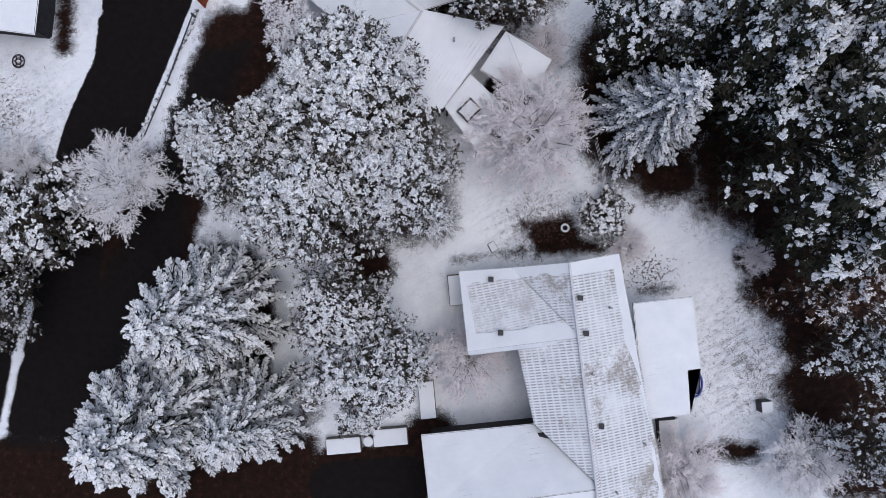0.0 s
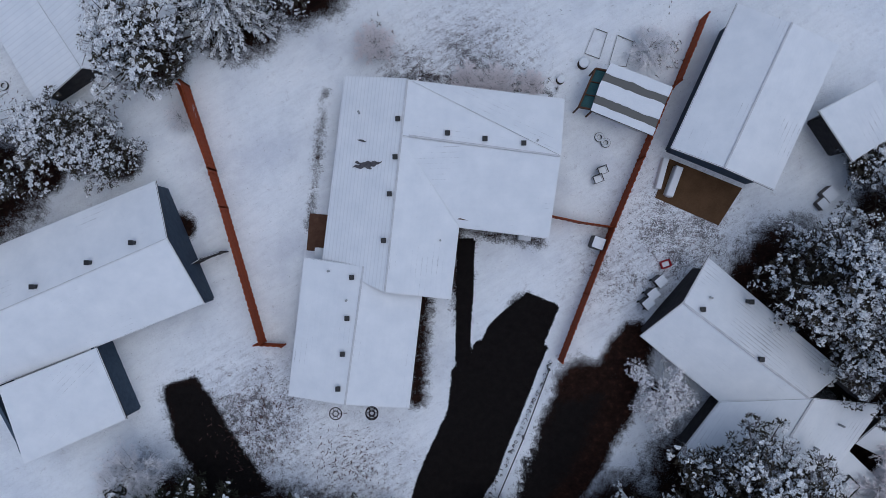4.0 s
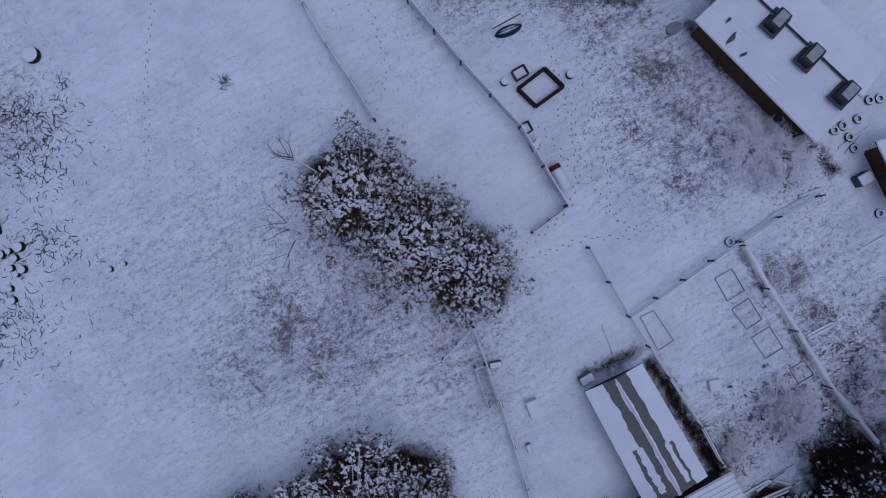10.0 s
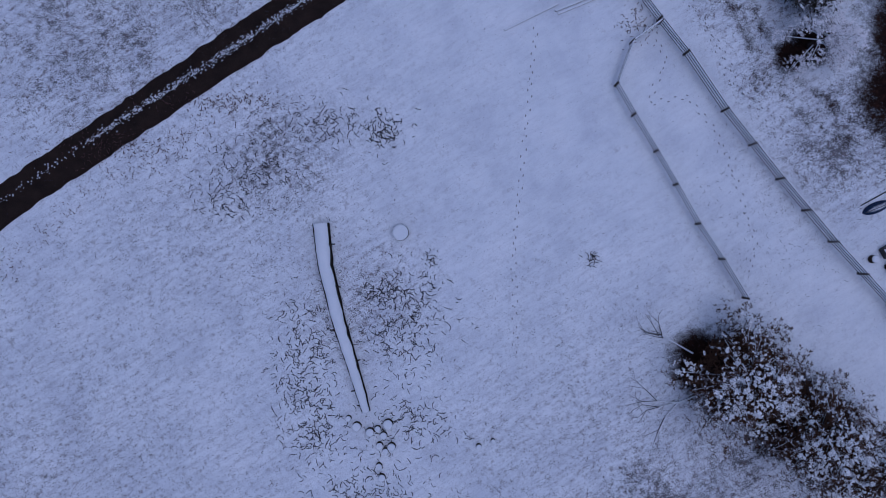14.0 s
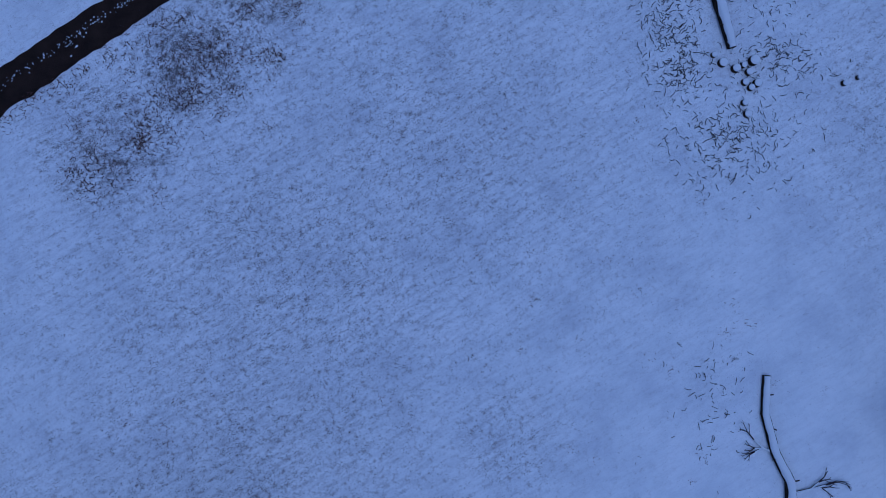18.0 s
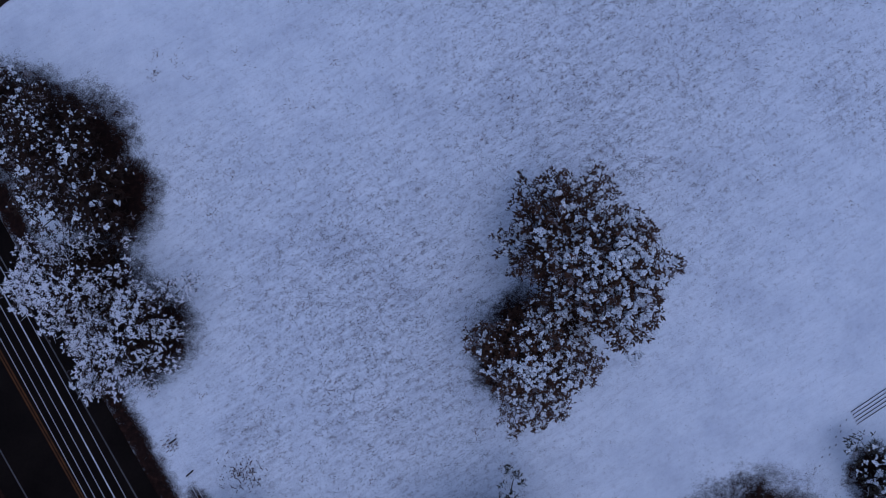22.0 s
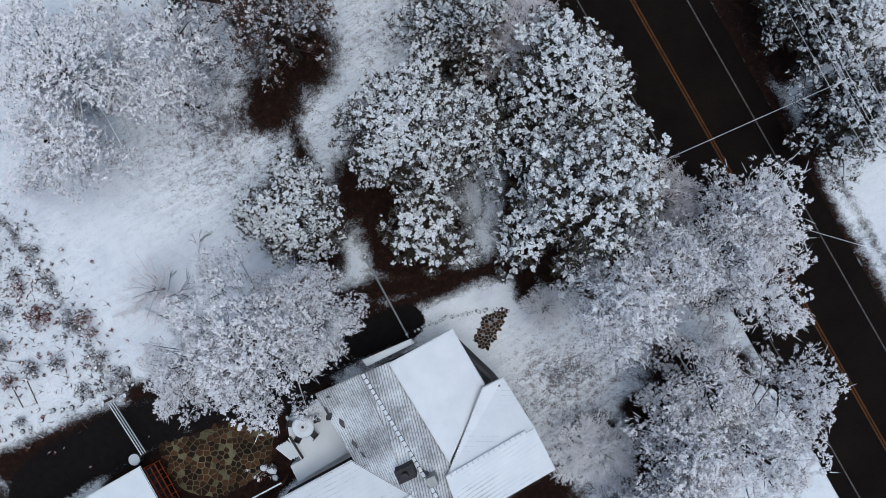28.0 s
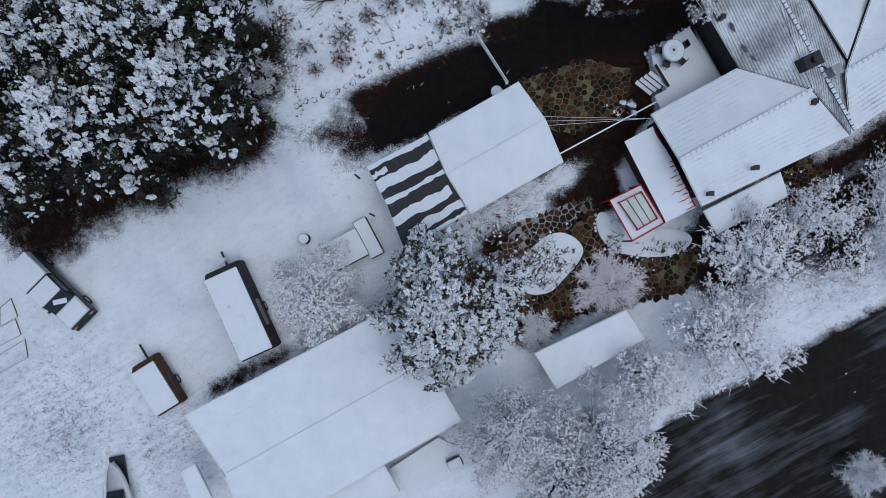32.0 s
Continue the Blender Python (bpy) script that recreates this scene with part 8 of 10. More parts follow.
crate(87.15, -74.49, 0.8, 1.9, 1.2, 5, "snowy lean-to box against the wall", material=WALL_BROWN)
crate(79.88, -84.66, 2.2, 1.0, 0.5, 5, "snow-capped low garden wall section", name="planter", category="planter")
crate(82.94, -84.1, 2.2, 1.1, 0.5, 5, "snow-capped low garden wall section", name="planter", category="planter")
stump(81.49, -84.4, 0.35, 0.5, "snow-topped round pot between the planters")
crate(73.1, -48.24, 0.75, 0.75, 1.0, -20, "white snow-topped box at the fence", material=BLACK)
crate(68.37, -47.79, 0.8, 0.5, 0.7, -8, "boxy air conditioner beside the wall", material=WHITE_PAINT, name="air_conditioner", category="air conditioner")
crate(55.21, -48.99, 0.9, 0.8, 0.8, -5, "pair of snowy boxes at the house corner", material=WHITE_PAINT)
crate(55.02, -47.57, 1.6, 2.4, 0.1, -5, "small dark wooden landing", material=WALL_BROWN, snow=False, name="landing", category="deck")
crate(68.82, -38.78, 2.2, 0.6, 0.5, -5, "snowy bench against the house wall", name="bench", category="bench")
crate(78.14, -44.22, 0.45, 2.0, 0.6, -20, "long white box beside the drive", material=WHITE_PAINT)
crate(88.31, -45.07, 0.8, 0.8, 0.5, 40, "snowy box near the shed")
crate(87.9, -45.67, 0.6, 0.6, 0.4, 40, "grey box near the shed")
crate(-44.98, -77.35, 0.25, 1.3, 0.6, -25, "weathered broken bench in the meadow", name="bench", category="bench")
for x, y, a in ((77.13, -50.71, 40), (76.65, -51.54, 40), (76.32, -52.13, 40)):
    wheelie_bin(x, y, a)
crate(77.69, -49.62, 0.6, 0.45, 0.35, 20, "small red plastic toy cart", material=RED_BARE, open_top=True, name="toy_cart", category="toy")


def lawn_chair(x, y, turn, label="garden chair with snow on its seat"):
    g = thing("garden_chair", label, "chair", "garden chairs", "", (x, y, 0), turn)
    part("seat", box_bm(-0.27, -0.25, 0.4, 0.27, 0.25, 0.44, 0.01), BLACK, g)
    part("seat_snow", box_bm(-0.24, -0.22, 0.44, 0.24, 0.22, 0.5, 0.025), SNOW, g)
    part("backrest", box_bm(-0.27, 0.22, 0.44, 0.27, 0.28, 0.95, 0.015), BLACK, g)
    for sx in (-1, 1):
        part("armrest", box_bm(sx * 0.3 - 0.03, -0.25, 0.62, sx * 0.3 + 0.03, 0.25, 0.66, 0.01), BLACK, g)
        for sy in (-1, 1):
            part("leg", box_bm(sx * 0.24 - 0.02, sy * 0.21 - 0.02, 0, sx * 0.24 + 0.02, sy * 0.21 + 0.02, 0.4), BLACK, g)


lawn_chair(73.18, -44.06, 20)
lawn_chair(73.48, -43.5, 20)


def round_table(x, y, z, r, label):
    g = thing("round_table", label, "table", "", "", (x, y, z))
    part("tabletop", tube_bm((0, 0, 0.7), (0, 0, 0.75), r, r, 28), GREY_METAL, g)
    part("snow", tube_bm((0, 0, 0.75), (0, 0, 0.86), r * 0.98, r * 0.9, 28), SNOW, g)
    part("rim_line", tube_bm((0, 0, 0.86), (0, 0, 0.872), r * 0.45, r * 0.42, 24), WHITE_PAINT, g)
    part("hub", tube_bm((0, 0, 0.86), (0, 0, 0.9), 0.1, 0.08, 12), BLACK, g)
    part("pedestal", tube_bm((0, 0, 0), (0, 0, 0.7), 0.07, 0.05, 10), BLACK, g)
    part("foot", tube_bm((0, 0, 0), (0, 0, 0.04), 0.35, 0.3, 16), BLACK, g)


# the raised terrace beside the rambling house
TERRACE = [(-88.8, -94.38), (-86.31, -92.91), (-84.26, -96.14), (-88.07, -98.41), (-88.58, -97.38), (-87.78, -96.94), (-88.66, -95.4)]
sheet("terrace", TERRACE, 0.8, SNOW, "raised stone terrace covered with snow", "terrace", thick=0.82)
round_table(-87.61, -94.64, 0.8, 0.72, "round patio table under smooth snow")
for k in range(5):
    a = 0.5 + k * 1.2566
    cx, cy = -87.58, -94.64
    g = thing("patio_chair", "dark metal chair pushed under the table", "chair", "chairs round the table", "", (cx + 0.85 * math.cos(a), cy + 0.85 * math.sin(a), 0.8), math.degrees(a) - 90)
    part("seat", box_bm(-0.22, -0.22, 0.42, 0.22, 0.22, 0.46, 0.01), BLACK, g)
    part("backrest", box_bm(-0.22, 0.18, 0.46, 0.22, 0.22, 0.9, 0.01), BLACK, g)
    for sx in (-1, 1):
        for sy in (-1, 1):
            part("leg", tube_bm((sx * 0.19, sy * 0.19, 0), (sx * 0.19, sy * 0.19, 0.42), 0.015, 0.015, 6), BLACK, g)
steps = thing("garden_steps", "snowy steps up to the terrace", "steps")
for k in range(4):
    (ax, ay), (bx, by) = (-89.6, -96.29), (-88.57, -97.1)
    dx, dy = 0.28 * k * 0.83, 0.28 * k * 0.55
    part("step", beam_bm((ax + dx, ay + dy, 0.1 + 0.1 * k), (bx + dx, by + dy, 0.1 + 0.1 * k), 0.3, 0.2 + 0.2 * k, 0.02), WOOD_SNOW, steps)
part("railing", beam_bm((*(-88.59, -95.4), 1.1), (*(-87.72, -96.82), 1.1), 0.08, 0.5, 0.02), WOOD_SNOW, steps)


def stone_row(name, line, size, label, rows=1, gap=1.15, group="", jitter=0.2, material=None):
    """A row of rough stones, each a part, with snow on top."""
    rng = np.random.default_rng(int(abs(line[0][0]) * 10))
    g = thing(name, label, name.replace("_", " "), group)
    shapes = []
    for k in range(5):
        bm = bmesh.new()
        bmesh.ops.create_icosphere(bm, subdivisions=1, radius=0.5)
        for v in bm.verts:
            v.co *= 0.8 + 0.4 * noise.noise(v.co * 2.3 + Vector((k * 3.1, 0, 0))) + 0.1
            v.co.z *= 0.75
        me = bpy.data.meshes.new("stone")
        bm.to_mesh(me)
        bm.free()
        me.materials.append(material or STONE_SNOW)
        shapes.append(me)
    for i, p in enumerate(resample(line, size * gap)):
        for r in range(rows):
            o = new("stone", shapes[rng.integers(5)])
            o.parent = g
            q = rng.normal(0, jitter * size, 2)
            o.location = (p.x + q[0] + (r - (rows - 1) / 2) * size, p.y + q[1], size * 0.25)
            o.rotation_euler = (0, 0, rng.uniform(0, 6.28))
            o.scale = (size * rng.uniform(0.8, 1.25),) * 3
    return g


STONE_SNOW = snowed("snow_capped_stone", (0.03, 0.026, 0.024), (0.11, 0.1, 0.095), 0.72)
stone_row("dry_stone_wall", [(-78.81, -61.35), (-77.69, -62.47), (-76.5, -64.14), (-75.38, -66.19), (-74.33, -67.8), (-73.51, -68.91)], 0.3, "low wall of snow-capped round stones", 3, 0.95)
stone_row("dry_stone_wall", [(-80.02, -59.64), (-79.02, -61.32), (-77.97, -62.62)], 0.3, "low wall of dark stones by the fence", 2, 0.95)
stone_row("dry_stone_wall", [(-75.36, -66.16), (-74.24, -67.84), (-72.75, -70.08)], 0.3, "low wall of snow-capped round stones", 3, 0.95)
stone_row("edging_stones", [(-111.77, -97.79), (-110.28, -97.23), (-108.23, -96.3), (-106.36, -95.37), (-104.87, -94.14), (-103.2, -93.69), (-101.89, -92.95), (-101.15, -92.39)], 0.42, "snowy edging stones along the garden", 1, 1.5)
stone_row("edging_stones", [(-100.4, -93.06), (-99.66, -92.87), (-99.17, -92.2), (-99.36, -91.27)], 0.35, "curved row of snowy stones", 1, 1.1)
stone_row("edging_stones", [(-76.79, -77.87), (-75.93, -79.36), (-75.93, -80.85), (-76.6, -81.78), (-77.65, -82.34)], 0.28, "curved row of dark stones round a tree", 1, 1.0)
stone_row("edging_stones", [(-80.52, -88.68), (-78.47, -87.82), (-76.23, -87.37), (-74.37, -87.3)], 0.25, "row of dark stones beside the path", 1, 1.0)
stone_row("terrace_wall", [(-88.85, -94.36), (-86.16, -92.8)], 0.26, "stone edging wall of the terrace", 2, 0.9)
stone_row("terrace_wall", [(-88.85, -94.44), (-88.29, -95.63), (-87.65, -96.9)], 0.26, "stone edging wall of the terrace", 2, 0.9)
stone_row("edging_stones", [(-112.68, -94.77), (-112.12, -96.44), (-111.56, -98.12), (-111.93, -98.49)], 0.25, "row of dark stones in the garden", 1, 1.1)
stone_row("edging_stones", [(49.07, -29.83), (50.08, -29.08), (51.39, -28.97)], 0.4, "snowy heap of rubble at the barn", 2, 1.0)
stone_row("lane_kerb", [(70.2, -56.18), (69, -58.79), (67.51, -62.14), (66.21, -64.82)], 0.3, "snow-capped stones between lane and drive", 1, 1.0)
stone_row("edging_stones", [(-92.2, -105.06), (-92.13, -106.18), (-91.27, -107.3), (-89.59, -107.78), (-87.35, -107.67), (-85.68, -107.11)], 0.28, "stones round the annex bed", 1, 1.0)


# flagstones round the house
def inside(x, y, poly):
    hit = False
    for (x0, y0), (x1, y1) in zip(poly, poly[1:] + poly[:1]):
        if (y0 > y) != (y1 > y) and x < (x1 - x0) * (y - y0) / (y1 - y0) + x0:
            hit = not hit
    return hit


def flag_material(name, dark, mid, light):
    """Stones that differ one from another, by chance."""
    m, nt, b = mat(name, 0.7)
    c = coords(nt)
    info = nt.nodes.new("ShaderNodeObjectInfo")
    drift = noise_tex(nt, info.outputs["Location"], 0.45, 3)
    v = maths(nt, "ADD", maths(nt, "ADD", maths(nt, "MULTIPLY", info.outputs["Random"], 0.5), maths(nt, "MULTIPLY", drift, 0.8)), maths(nt, "MULTIPLY", maths(nt, "SUBTRACT", noise_tex(nt, c, 6.0, 5, 0.7), 0.5), 0.7))
    nt.links.new(ramp(nt, v, [(0.2, dark), (0.6, mid), (1.0, light)]), b.inputs["Base Color"])
    bump(nt, b, noise_tex(nt, c, 14.0, 4), 0.4, 0.02)
    return m


FLAG = flag_material("brown_flagstone", (0.006, 0.003, 0.002), (0.022, 0.011, 0.006), (0.105, 0.046, 0.02))
JOINT = plain("mossy_frosted_joint", (0.004, 0.003, 0.002), (0.24, 0.21, 0.12), 0.85, 0, 0.6, 0.4)


def cell(points, i, poly_r):
    """The patch of plane nearer to point i than to the others."""
    px, py = points[i]
    ring = [(px + poly_r * math.cos(k * math.pi / 6), py + poly_r * math.sin(k * math.pi / 6)) for k in range(12)]
    for j, (qx, qy) in enumerate(points):
        if j == i or math.hypot(qx - px, qy - py) > 2.2 * poly_r:
            continue
        mx, my, nx, ny = (px + qx) / 2, (py + qy) / 2, qx - px, qy - py
        out = []
        for (ax, ay), (bx, by) in zip(ring, ring[1:] + ring[:1]):
            da, db = (ax - mx) * nx + (ay - my) * ny, (bx - mx) * nx + (by - my) * ny
            if da <= 0:
                out.append((ax, ay))
            if (da < 0) != (db < 0):
                k = da / (da - db)
                out.append((ax + (bx - ax) * k, ay + (by - ay) * k))
        ring = out
        if len(ring) < 3:
            return []
    return ring


def flagstones(poly, holes, size, label, seed, material, joint=None):
    """Irregular stones, each with its own outline, in a bed of mossy joints."""
    rng = np.random.default_rng(seed)
    g = thing("paving", label, "paving", "", "structure")
    xs, ys = [p[0] for p in poly], [p[1] for p in poly]
    points, beyond = [], []
    for k in range(600):
        p = (rng.uniform(min(xs) - size, max(xs) + size), rng.uniform(min(ys) - size, max(ys) + size))
        if not inside(*p, poly) and all(math.hypot(p[0] - q[0], p[1] - q[1]) > size * 0.6 for q in beyond):
            beyond.append(p)
    for k in range(6000):
        p = (rng.uniform(min(xs), max(xs)), rng.uniform(min(ys), max(ys)))
        apart = size * (0.85 if k < 250 else 0.7 if k < 700 else 0.5)
        if inside(*p, poly) and not any(inside(*p, h) for h in holes) and all(math.hypot(p[0] - q[0], p[1] - q[1]) > apart for q in points):
            points.append(p)
    for i, (px, py) in enumerate(points):
        ring = cell(points + beyond, i, size * 0.8)
        if len(ring) < 3 or rng.random() < 0.12:
            continue
        n, lift = len(ring), rng.uniform(0.035, 0.055)
        shrink = rng.uniform(0.84, 0.93)
        ring = [((x - px) * shrink, (y - py) * shrink) for x, y in ring]
        verts = [(x, y, 0.0) for x, y in ring] + [(x * 0.96, y * 0.96, lift) for x, y in ring]
        me = bpy.data.meshes.new("flagstone")
        me.from_pydata(verts, [], [(j, (j + 1) % n, n + (j + 1) % n, n + j) for j in range(n)] + [tuple(range(n, 2 * n))])
        me.materials.append(material)
        o = new("flagstone", me)
        o.parent = g
        o.location = (px, py, 0.0)
    bm = bmesh.new()
    vs = [bm.verts.new((x, y, 0.022)) for x, y in ragged(poly, 0.3, 0.25, seed)]
    bmesh.ops.triangle_fill(bm, edges=[bm.edges.new((p, q)) for p, q in zip(vs, vs[1:] + vs[:1])], use_beauty=True)
    bmesh.ops.recalc_face_normals(bm, faces=bm.faces[:])
    part("joints", bm, joint or JOINT, g, "frosted joints")
    return g


def rounded(pts, times=2):
    for k in range(times):
        pts = [q for (ax, ay), (bx, by) in zip(pts, pts[1:] + pts[:1]) for q in ((ax * 0.75 + bx * 0.25, ay * 0.75 + by * 0.25), (ax * 0.25 + bx * 0.75, ay * 0.25 + by * 0.75))]
    return pts


ISLAND = rounded([(-98.11, -108.82), (-96.54, -107.33), (-95.42, -106.25), (-94.15, -106.17), (-92.96, -107.07), (-93.33, -108.18), (-94.38, -109.3), (-95.27, -110.27), (-96.91, -110.35)])
JOINT_SNOW = plain("snow_in_joints", (0.08, 0.07, 0.065), (0.5, 0.49, 0.5), 0.8)
flagstones([(-97.23, -96.3), (-92.95, -94.74), (-89.78, -95.56), (-90.34, -97.79), (-93.5, -99.84), (-96.49, -98.91)], [], 0.6, "brown flagstones with snow in their joints", 21, FLAG)
flagstones([(-93.11, -104.83), (-92.63, -104.3), (-91.51, -106.91), (-88.15, -108.03), (-85.17, -107.29), (-85.92, -109.89), (-91.13, -111.39), (-98.59, -112.13), (-98.22, -109.19), (-95.79, -107.32), (-93.93, -105.83)], [ISLAND], 0.62, "wet brown flagstone path", 22, FLAG)
flagstones([(-79.9, -102.64), (-78.59, -101.15), (-76.92, -102.26), (-78.04, -104.5), (-79.34, -104.5)], [], 0.55, "brown flagstones beside the porch", 23, FLAG)
flagstones([(-76.04, -87.75), (-74.93, -87.19), (-74.29, -87.37), (-75.11, -88.86), (-75.86, -89.98), (-76.68, -89.42)], [], 0.36, "flagstones at the house corner", 24, FLAG, JOINT_SNOW)
flagstones([(-99, -107.63), (-97.14, -105.46), (-93.48, -104.2), (-92.89, -105.31), (-95.46, -106.54), (-98.14, -108.3)], [], 0.6, "grey flagstones with snow in every joint", 25, FLAG, JOINT_SNOW)
bed = sheet("flower_bed", ISLAND, 0.28, SNOW, "kidney-shaped flower bed edged with stone, full of snow", "flower bed", "", rag=0.05, thick=0.3)
stump(-96, -109.07, 0.18, 0.55, "small round pot in the bed")
sheet("flower_bed", rounded([(-92.01, -104.5), (-92.27, -105.99), (-91.27, -107.41), (-89.22, -107.86), (-86.98, -107.71), (-85.57, -106.66), (-86.98, -105.84), (-89.96, -106.18)]), 0.2, SNOW, "curved snowy bed round the annex", "flower bed", "", rag=0.05, thick=0.22)


# glazed lean-to with red frame
def glazed_roof(quad, z_in, bars, label, frame_mat, glass, w=0.14):
    g = thing("sunroom", label, "sunroom")
    A, B, C, D = [Vector(p) for p in quad]
    part("pane_bed", slope_bm([A, B, C, D], 0.05), glass, g, "pale greenish glass dusted with snow")
    up = Vector((0, 0, 0.06))
    for p, q in ((A, B), (B, C), (C, D), (D, A)):
        part("frame_bar", beam_bm(p + up, q + up, w, 0.14, 0.02), frame_mat, g)
    for k in range(1, bars + 1):
        t = k / (bars + 1)
        part("glazing_bar", beam_bm(A.lerp(B, t) + up, D.lerp(C, t) + up, w * 0.45, 0.1, 0.01), frame_mat, g)
    for p in (A, B, C, D):
        part("post", tube_bm((p.x, p.y, -0.05), p, 0.06, 0.06, 8), frame_mat, g)
    return g


def slope_bm(pts, thick):
    bm = bmesh.new()
    top = [bm.verts.new(p) for p in pts]
    low = [bm.verts.new(Vector(p) - Vector((0, 0, thick))) for p in pts]
    bm.faces.new(top)
    bm.faces.new(low[::-1])
    for i in range(len(pts)):
        j = (i + 1) % len(pts)
        bm.faces.new((top[i], low[i], low[j], top[j]))
    bmesh.ops.recalc_face_normals(bm, faces=bm.faces[:])
    return bm


PALE_GLASS = plain("frosted_green_glass", (0.34, 0.42, 0.4), (0.55, 0.62, 0.6), 0.25, 0, 1.0)
DARK_GREEN_GLASS = plain("dim_green_glass", (0.02, 0.06, 0.06), (0.05, 0.12, 0.12), 0.2, 0, 1.0)
sun_a = glazed_roof([(-91.9, -104.24, 2.3), (-90, -103.3, 2.6), (-88.52, -105.65, 2.6), (-90.45, -106.79, 2.3)], 0, 0, "glazed lean-to with bright red frame", RED_BARE, SNOW, 0.07)
glazed_roof([(-91.33, -104.4, 2.55), (-90, -103.76, 2.75), (-89.02, -105.4, 2.75), (-90.17, -106.09, 2.55)], 0, 2, "inner red-framed roof lights of the lean-to", RED_BARE, PALE_GLASS, 0.06)
glazed_roof([(71.67, -39.63, 1.7), (72.74, -37.19, 1.7), (73.61, -37.48, 2.1), (72.51, -39.89, 2.1)], 0, 2, "small green-glazed cold frame beside the shed", WALL_BROWN, DARK_GREEN_GLASS, 0.12)
deck_light = part("skylight_frame", box_bm(-0.62, -0.5, 0, 0.62, 0.5, 0.18, 0.03), BLACK, deck, "dark framed skylight")
deck_light.matrix_basis = pose(*(87.97, -63.3, 2.95), 0, 0, 45)
lit = part("skylight_snow", box_bm(-0.5, -0.38, 0.1, 0.5, 0.38, 0.2, 0.02), SNOW, deck_light)


# chimney of the rambling house
chim = part("chimney", box_bm(-0.55, -0.4, -1.0, 0.55, 0.4, 0.7, 0.03), WALL_DARK, house_e, "dark chimney stack")
chim.matrix_basis = pose(*(-80.86, -96.35, 4.9), 0, 0, 25)
part("flue", tube_bm((0, 0, 0.7), (0, 0, 1.0), 0.2, 0.18, 12), BLACK, chim)
chim2 = part("chimney", box_bm(-0.3, -0.3, -1.0, 0.3, 0.3, 0.5, 0.04), GREY_METAL, house_e, "small round-capped vent stack")
chim2.matrix_basis = pose(*(-79.33, -96.85, 4.9), 0, 0, 25)


# gate beam, pergola beam and wires
beam = thing("garden_beam", "long snowy timber beam between house and garage", "beam")
part("beam", beam_bm((*(-94.89, -101.27), 1.8), (*(-88.85, -98.03), 2.0), 0.1, 0.14, 0.02), WOOD_SNOW, beam)
for p in ((-94.88, -101.44), (-91.83, -99.84), (-88.92, -98.24)):
    part("post", tube_bm((*p, -0.05), (*p, 1.8), 0.07, 0.07, 8), WALL_BROWN, beam)
gate = thing("field_gate", "long pale timber gate across the drive", "gate")
for z in (0.5, 0.8, 1.1):
    part("rail", beam_bm((*(-100.18, -93.29), z), (*(-98.07, -96.57), z), 0.07, 0.1, 0.02), WOOD_SNOW, gate)
for p in ((-100.48, -93.13), (-98.2, -96.67)):
    part("post", tube_bm((*p, -0.05), (*p, 1.35), 0.1, 0.09, 10), WOOD_SNOW, gate)
stump(-98.78, -97.03, 0.4, 0.6, "round snow-topped barrel at the gate")
lattice = thing("trellis", "red-brown lattice leaning at the garage wall", "trellis")
A, B = Vector((*(-97.53, -97.29), 0.2)), Vector((*(-94.99, -101.79), 0.2))
for k in range(7):
    p = A.lerp(B, k / 6)
    part("slat", beam_bm(p, p + Vector((0.25, 0.1, 1.9)), 0.05, 0.03, 0.0), RED_WOOD, lattice)
for z in (0.4, 1.0, 1.7):
    part("rail", beam_bm(A + Vector((0.03, 0, z)), B + Vector((0.03, 0, z)), 0.05, 0.04, 0.0), RED_WOOD, lattice)


def wire(a, b, label="frosted overhead cable", sag=0.4, r=0.013):
    c = bpy.data.curves.new("cable", "CURVE")
    c.dimensions, c.bevel_depth, c.bevel_resolution = "3D", r, 1
    s = c.splines.new("POLY")
    n = 14
    s.points.add(n)
    a, b = Vector(a), Vector(b)
    for i in range(n + 1):
        p = a.lerp(b, i / n)
        s.points[i].co = (p.x, p.y, p.z - sag * 4 * (i / n) * (1 - i / n), 1)
    c.materials.append(FROST)
    dg = bpy.data.objects.new("cable", c)
    me = bpy.data.meshes.new_from_object(dg)
    bpy.data.objects.remove(dg)
    return tagged(new("cable", me), label, "cable", "overhead cables")


pole = thing("utility_pole", "dark wooden utility pole beside the road", "pole", "", "", (-47.35, -85.24, 0))
part("pole", tube_bm((0, 0, -0.2), (0, 0, 10.2), 0.19, 0.13, 12), BARK, pole)
part("crossarm", box_bm(-0.9, -0.06, 9.4, 0.9, 0.06, 9.55, 0.01), BARK, pole)
for s in (-0.8, 0.0, 0.8):
    part("insulator", tube_bm((s, 0, 9.55), (s, 0, 9.8), 0.05, 0.04, 8), WHITE_PAINT, pole)
for off, z in ((-1.3, 7.3), (-0.7, 7.6), (-0.35, 7.4), (0.0, 7.2), (0.4, 7.8), (0.75, 7.5)):
    (ax, ay), (bx, by) = (-49.79, -85.09), (-78.75, -31.57)
    d = Vector((by - ay, ax - bx)).normalized() * off
    wire((ax + d.x, ay + d.y, z), (bx + d.x, by + d.y, z), "frosted cable along the road", 0.5)
    (cx, cy) = (-40.92, -109.99)
    wire((ax + d.x, ay + d.y, z), (cx + d.x, cy + d.y, z), "frosted cable along the road", 0.5)
wire((*(-56.31, -73.9), 7.5), (*(-69.48, -79.78), 5.0), "frosted cable across the road", 0.3)
wire((*(-50.25, -84.65), 7.5), (*(-66.26, -79.7), 6.0), "frosted cable across the road", 0.3)
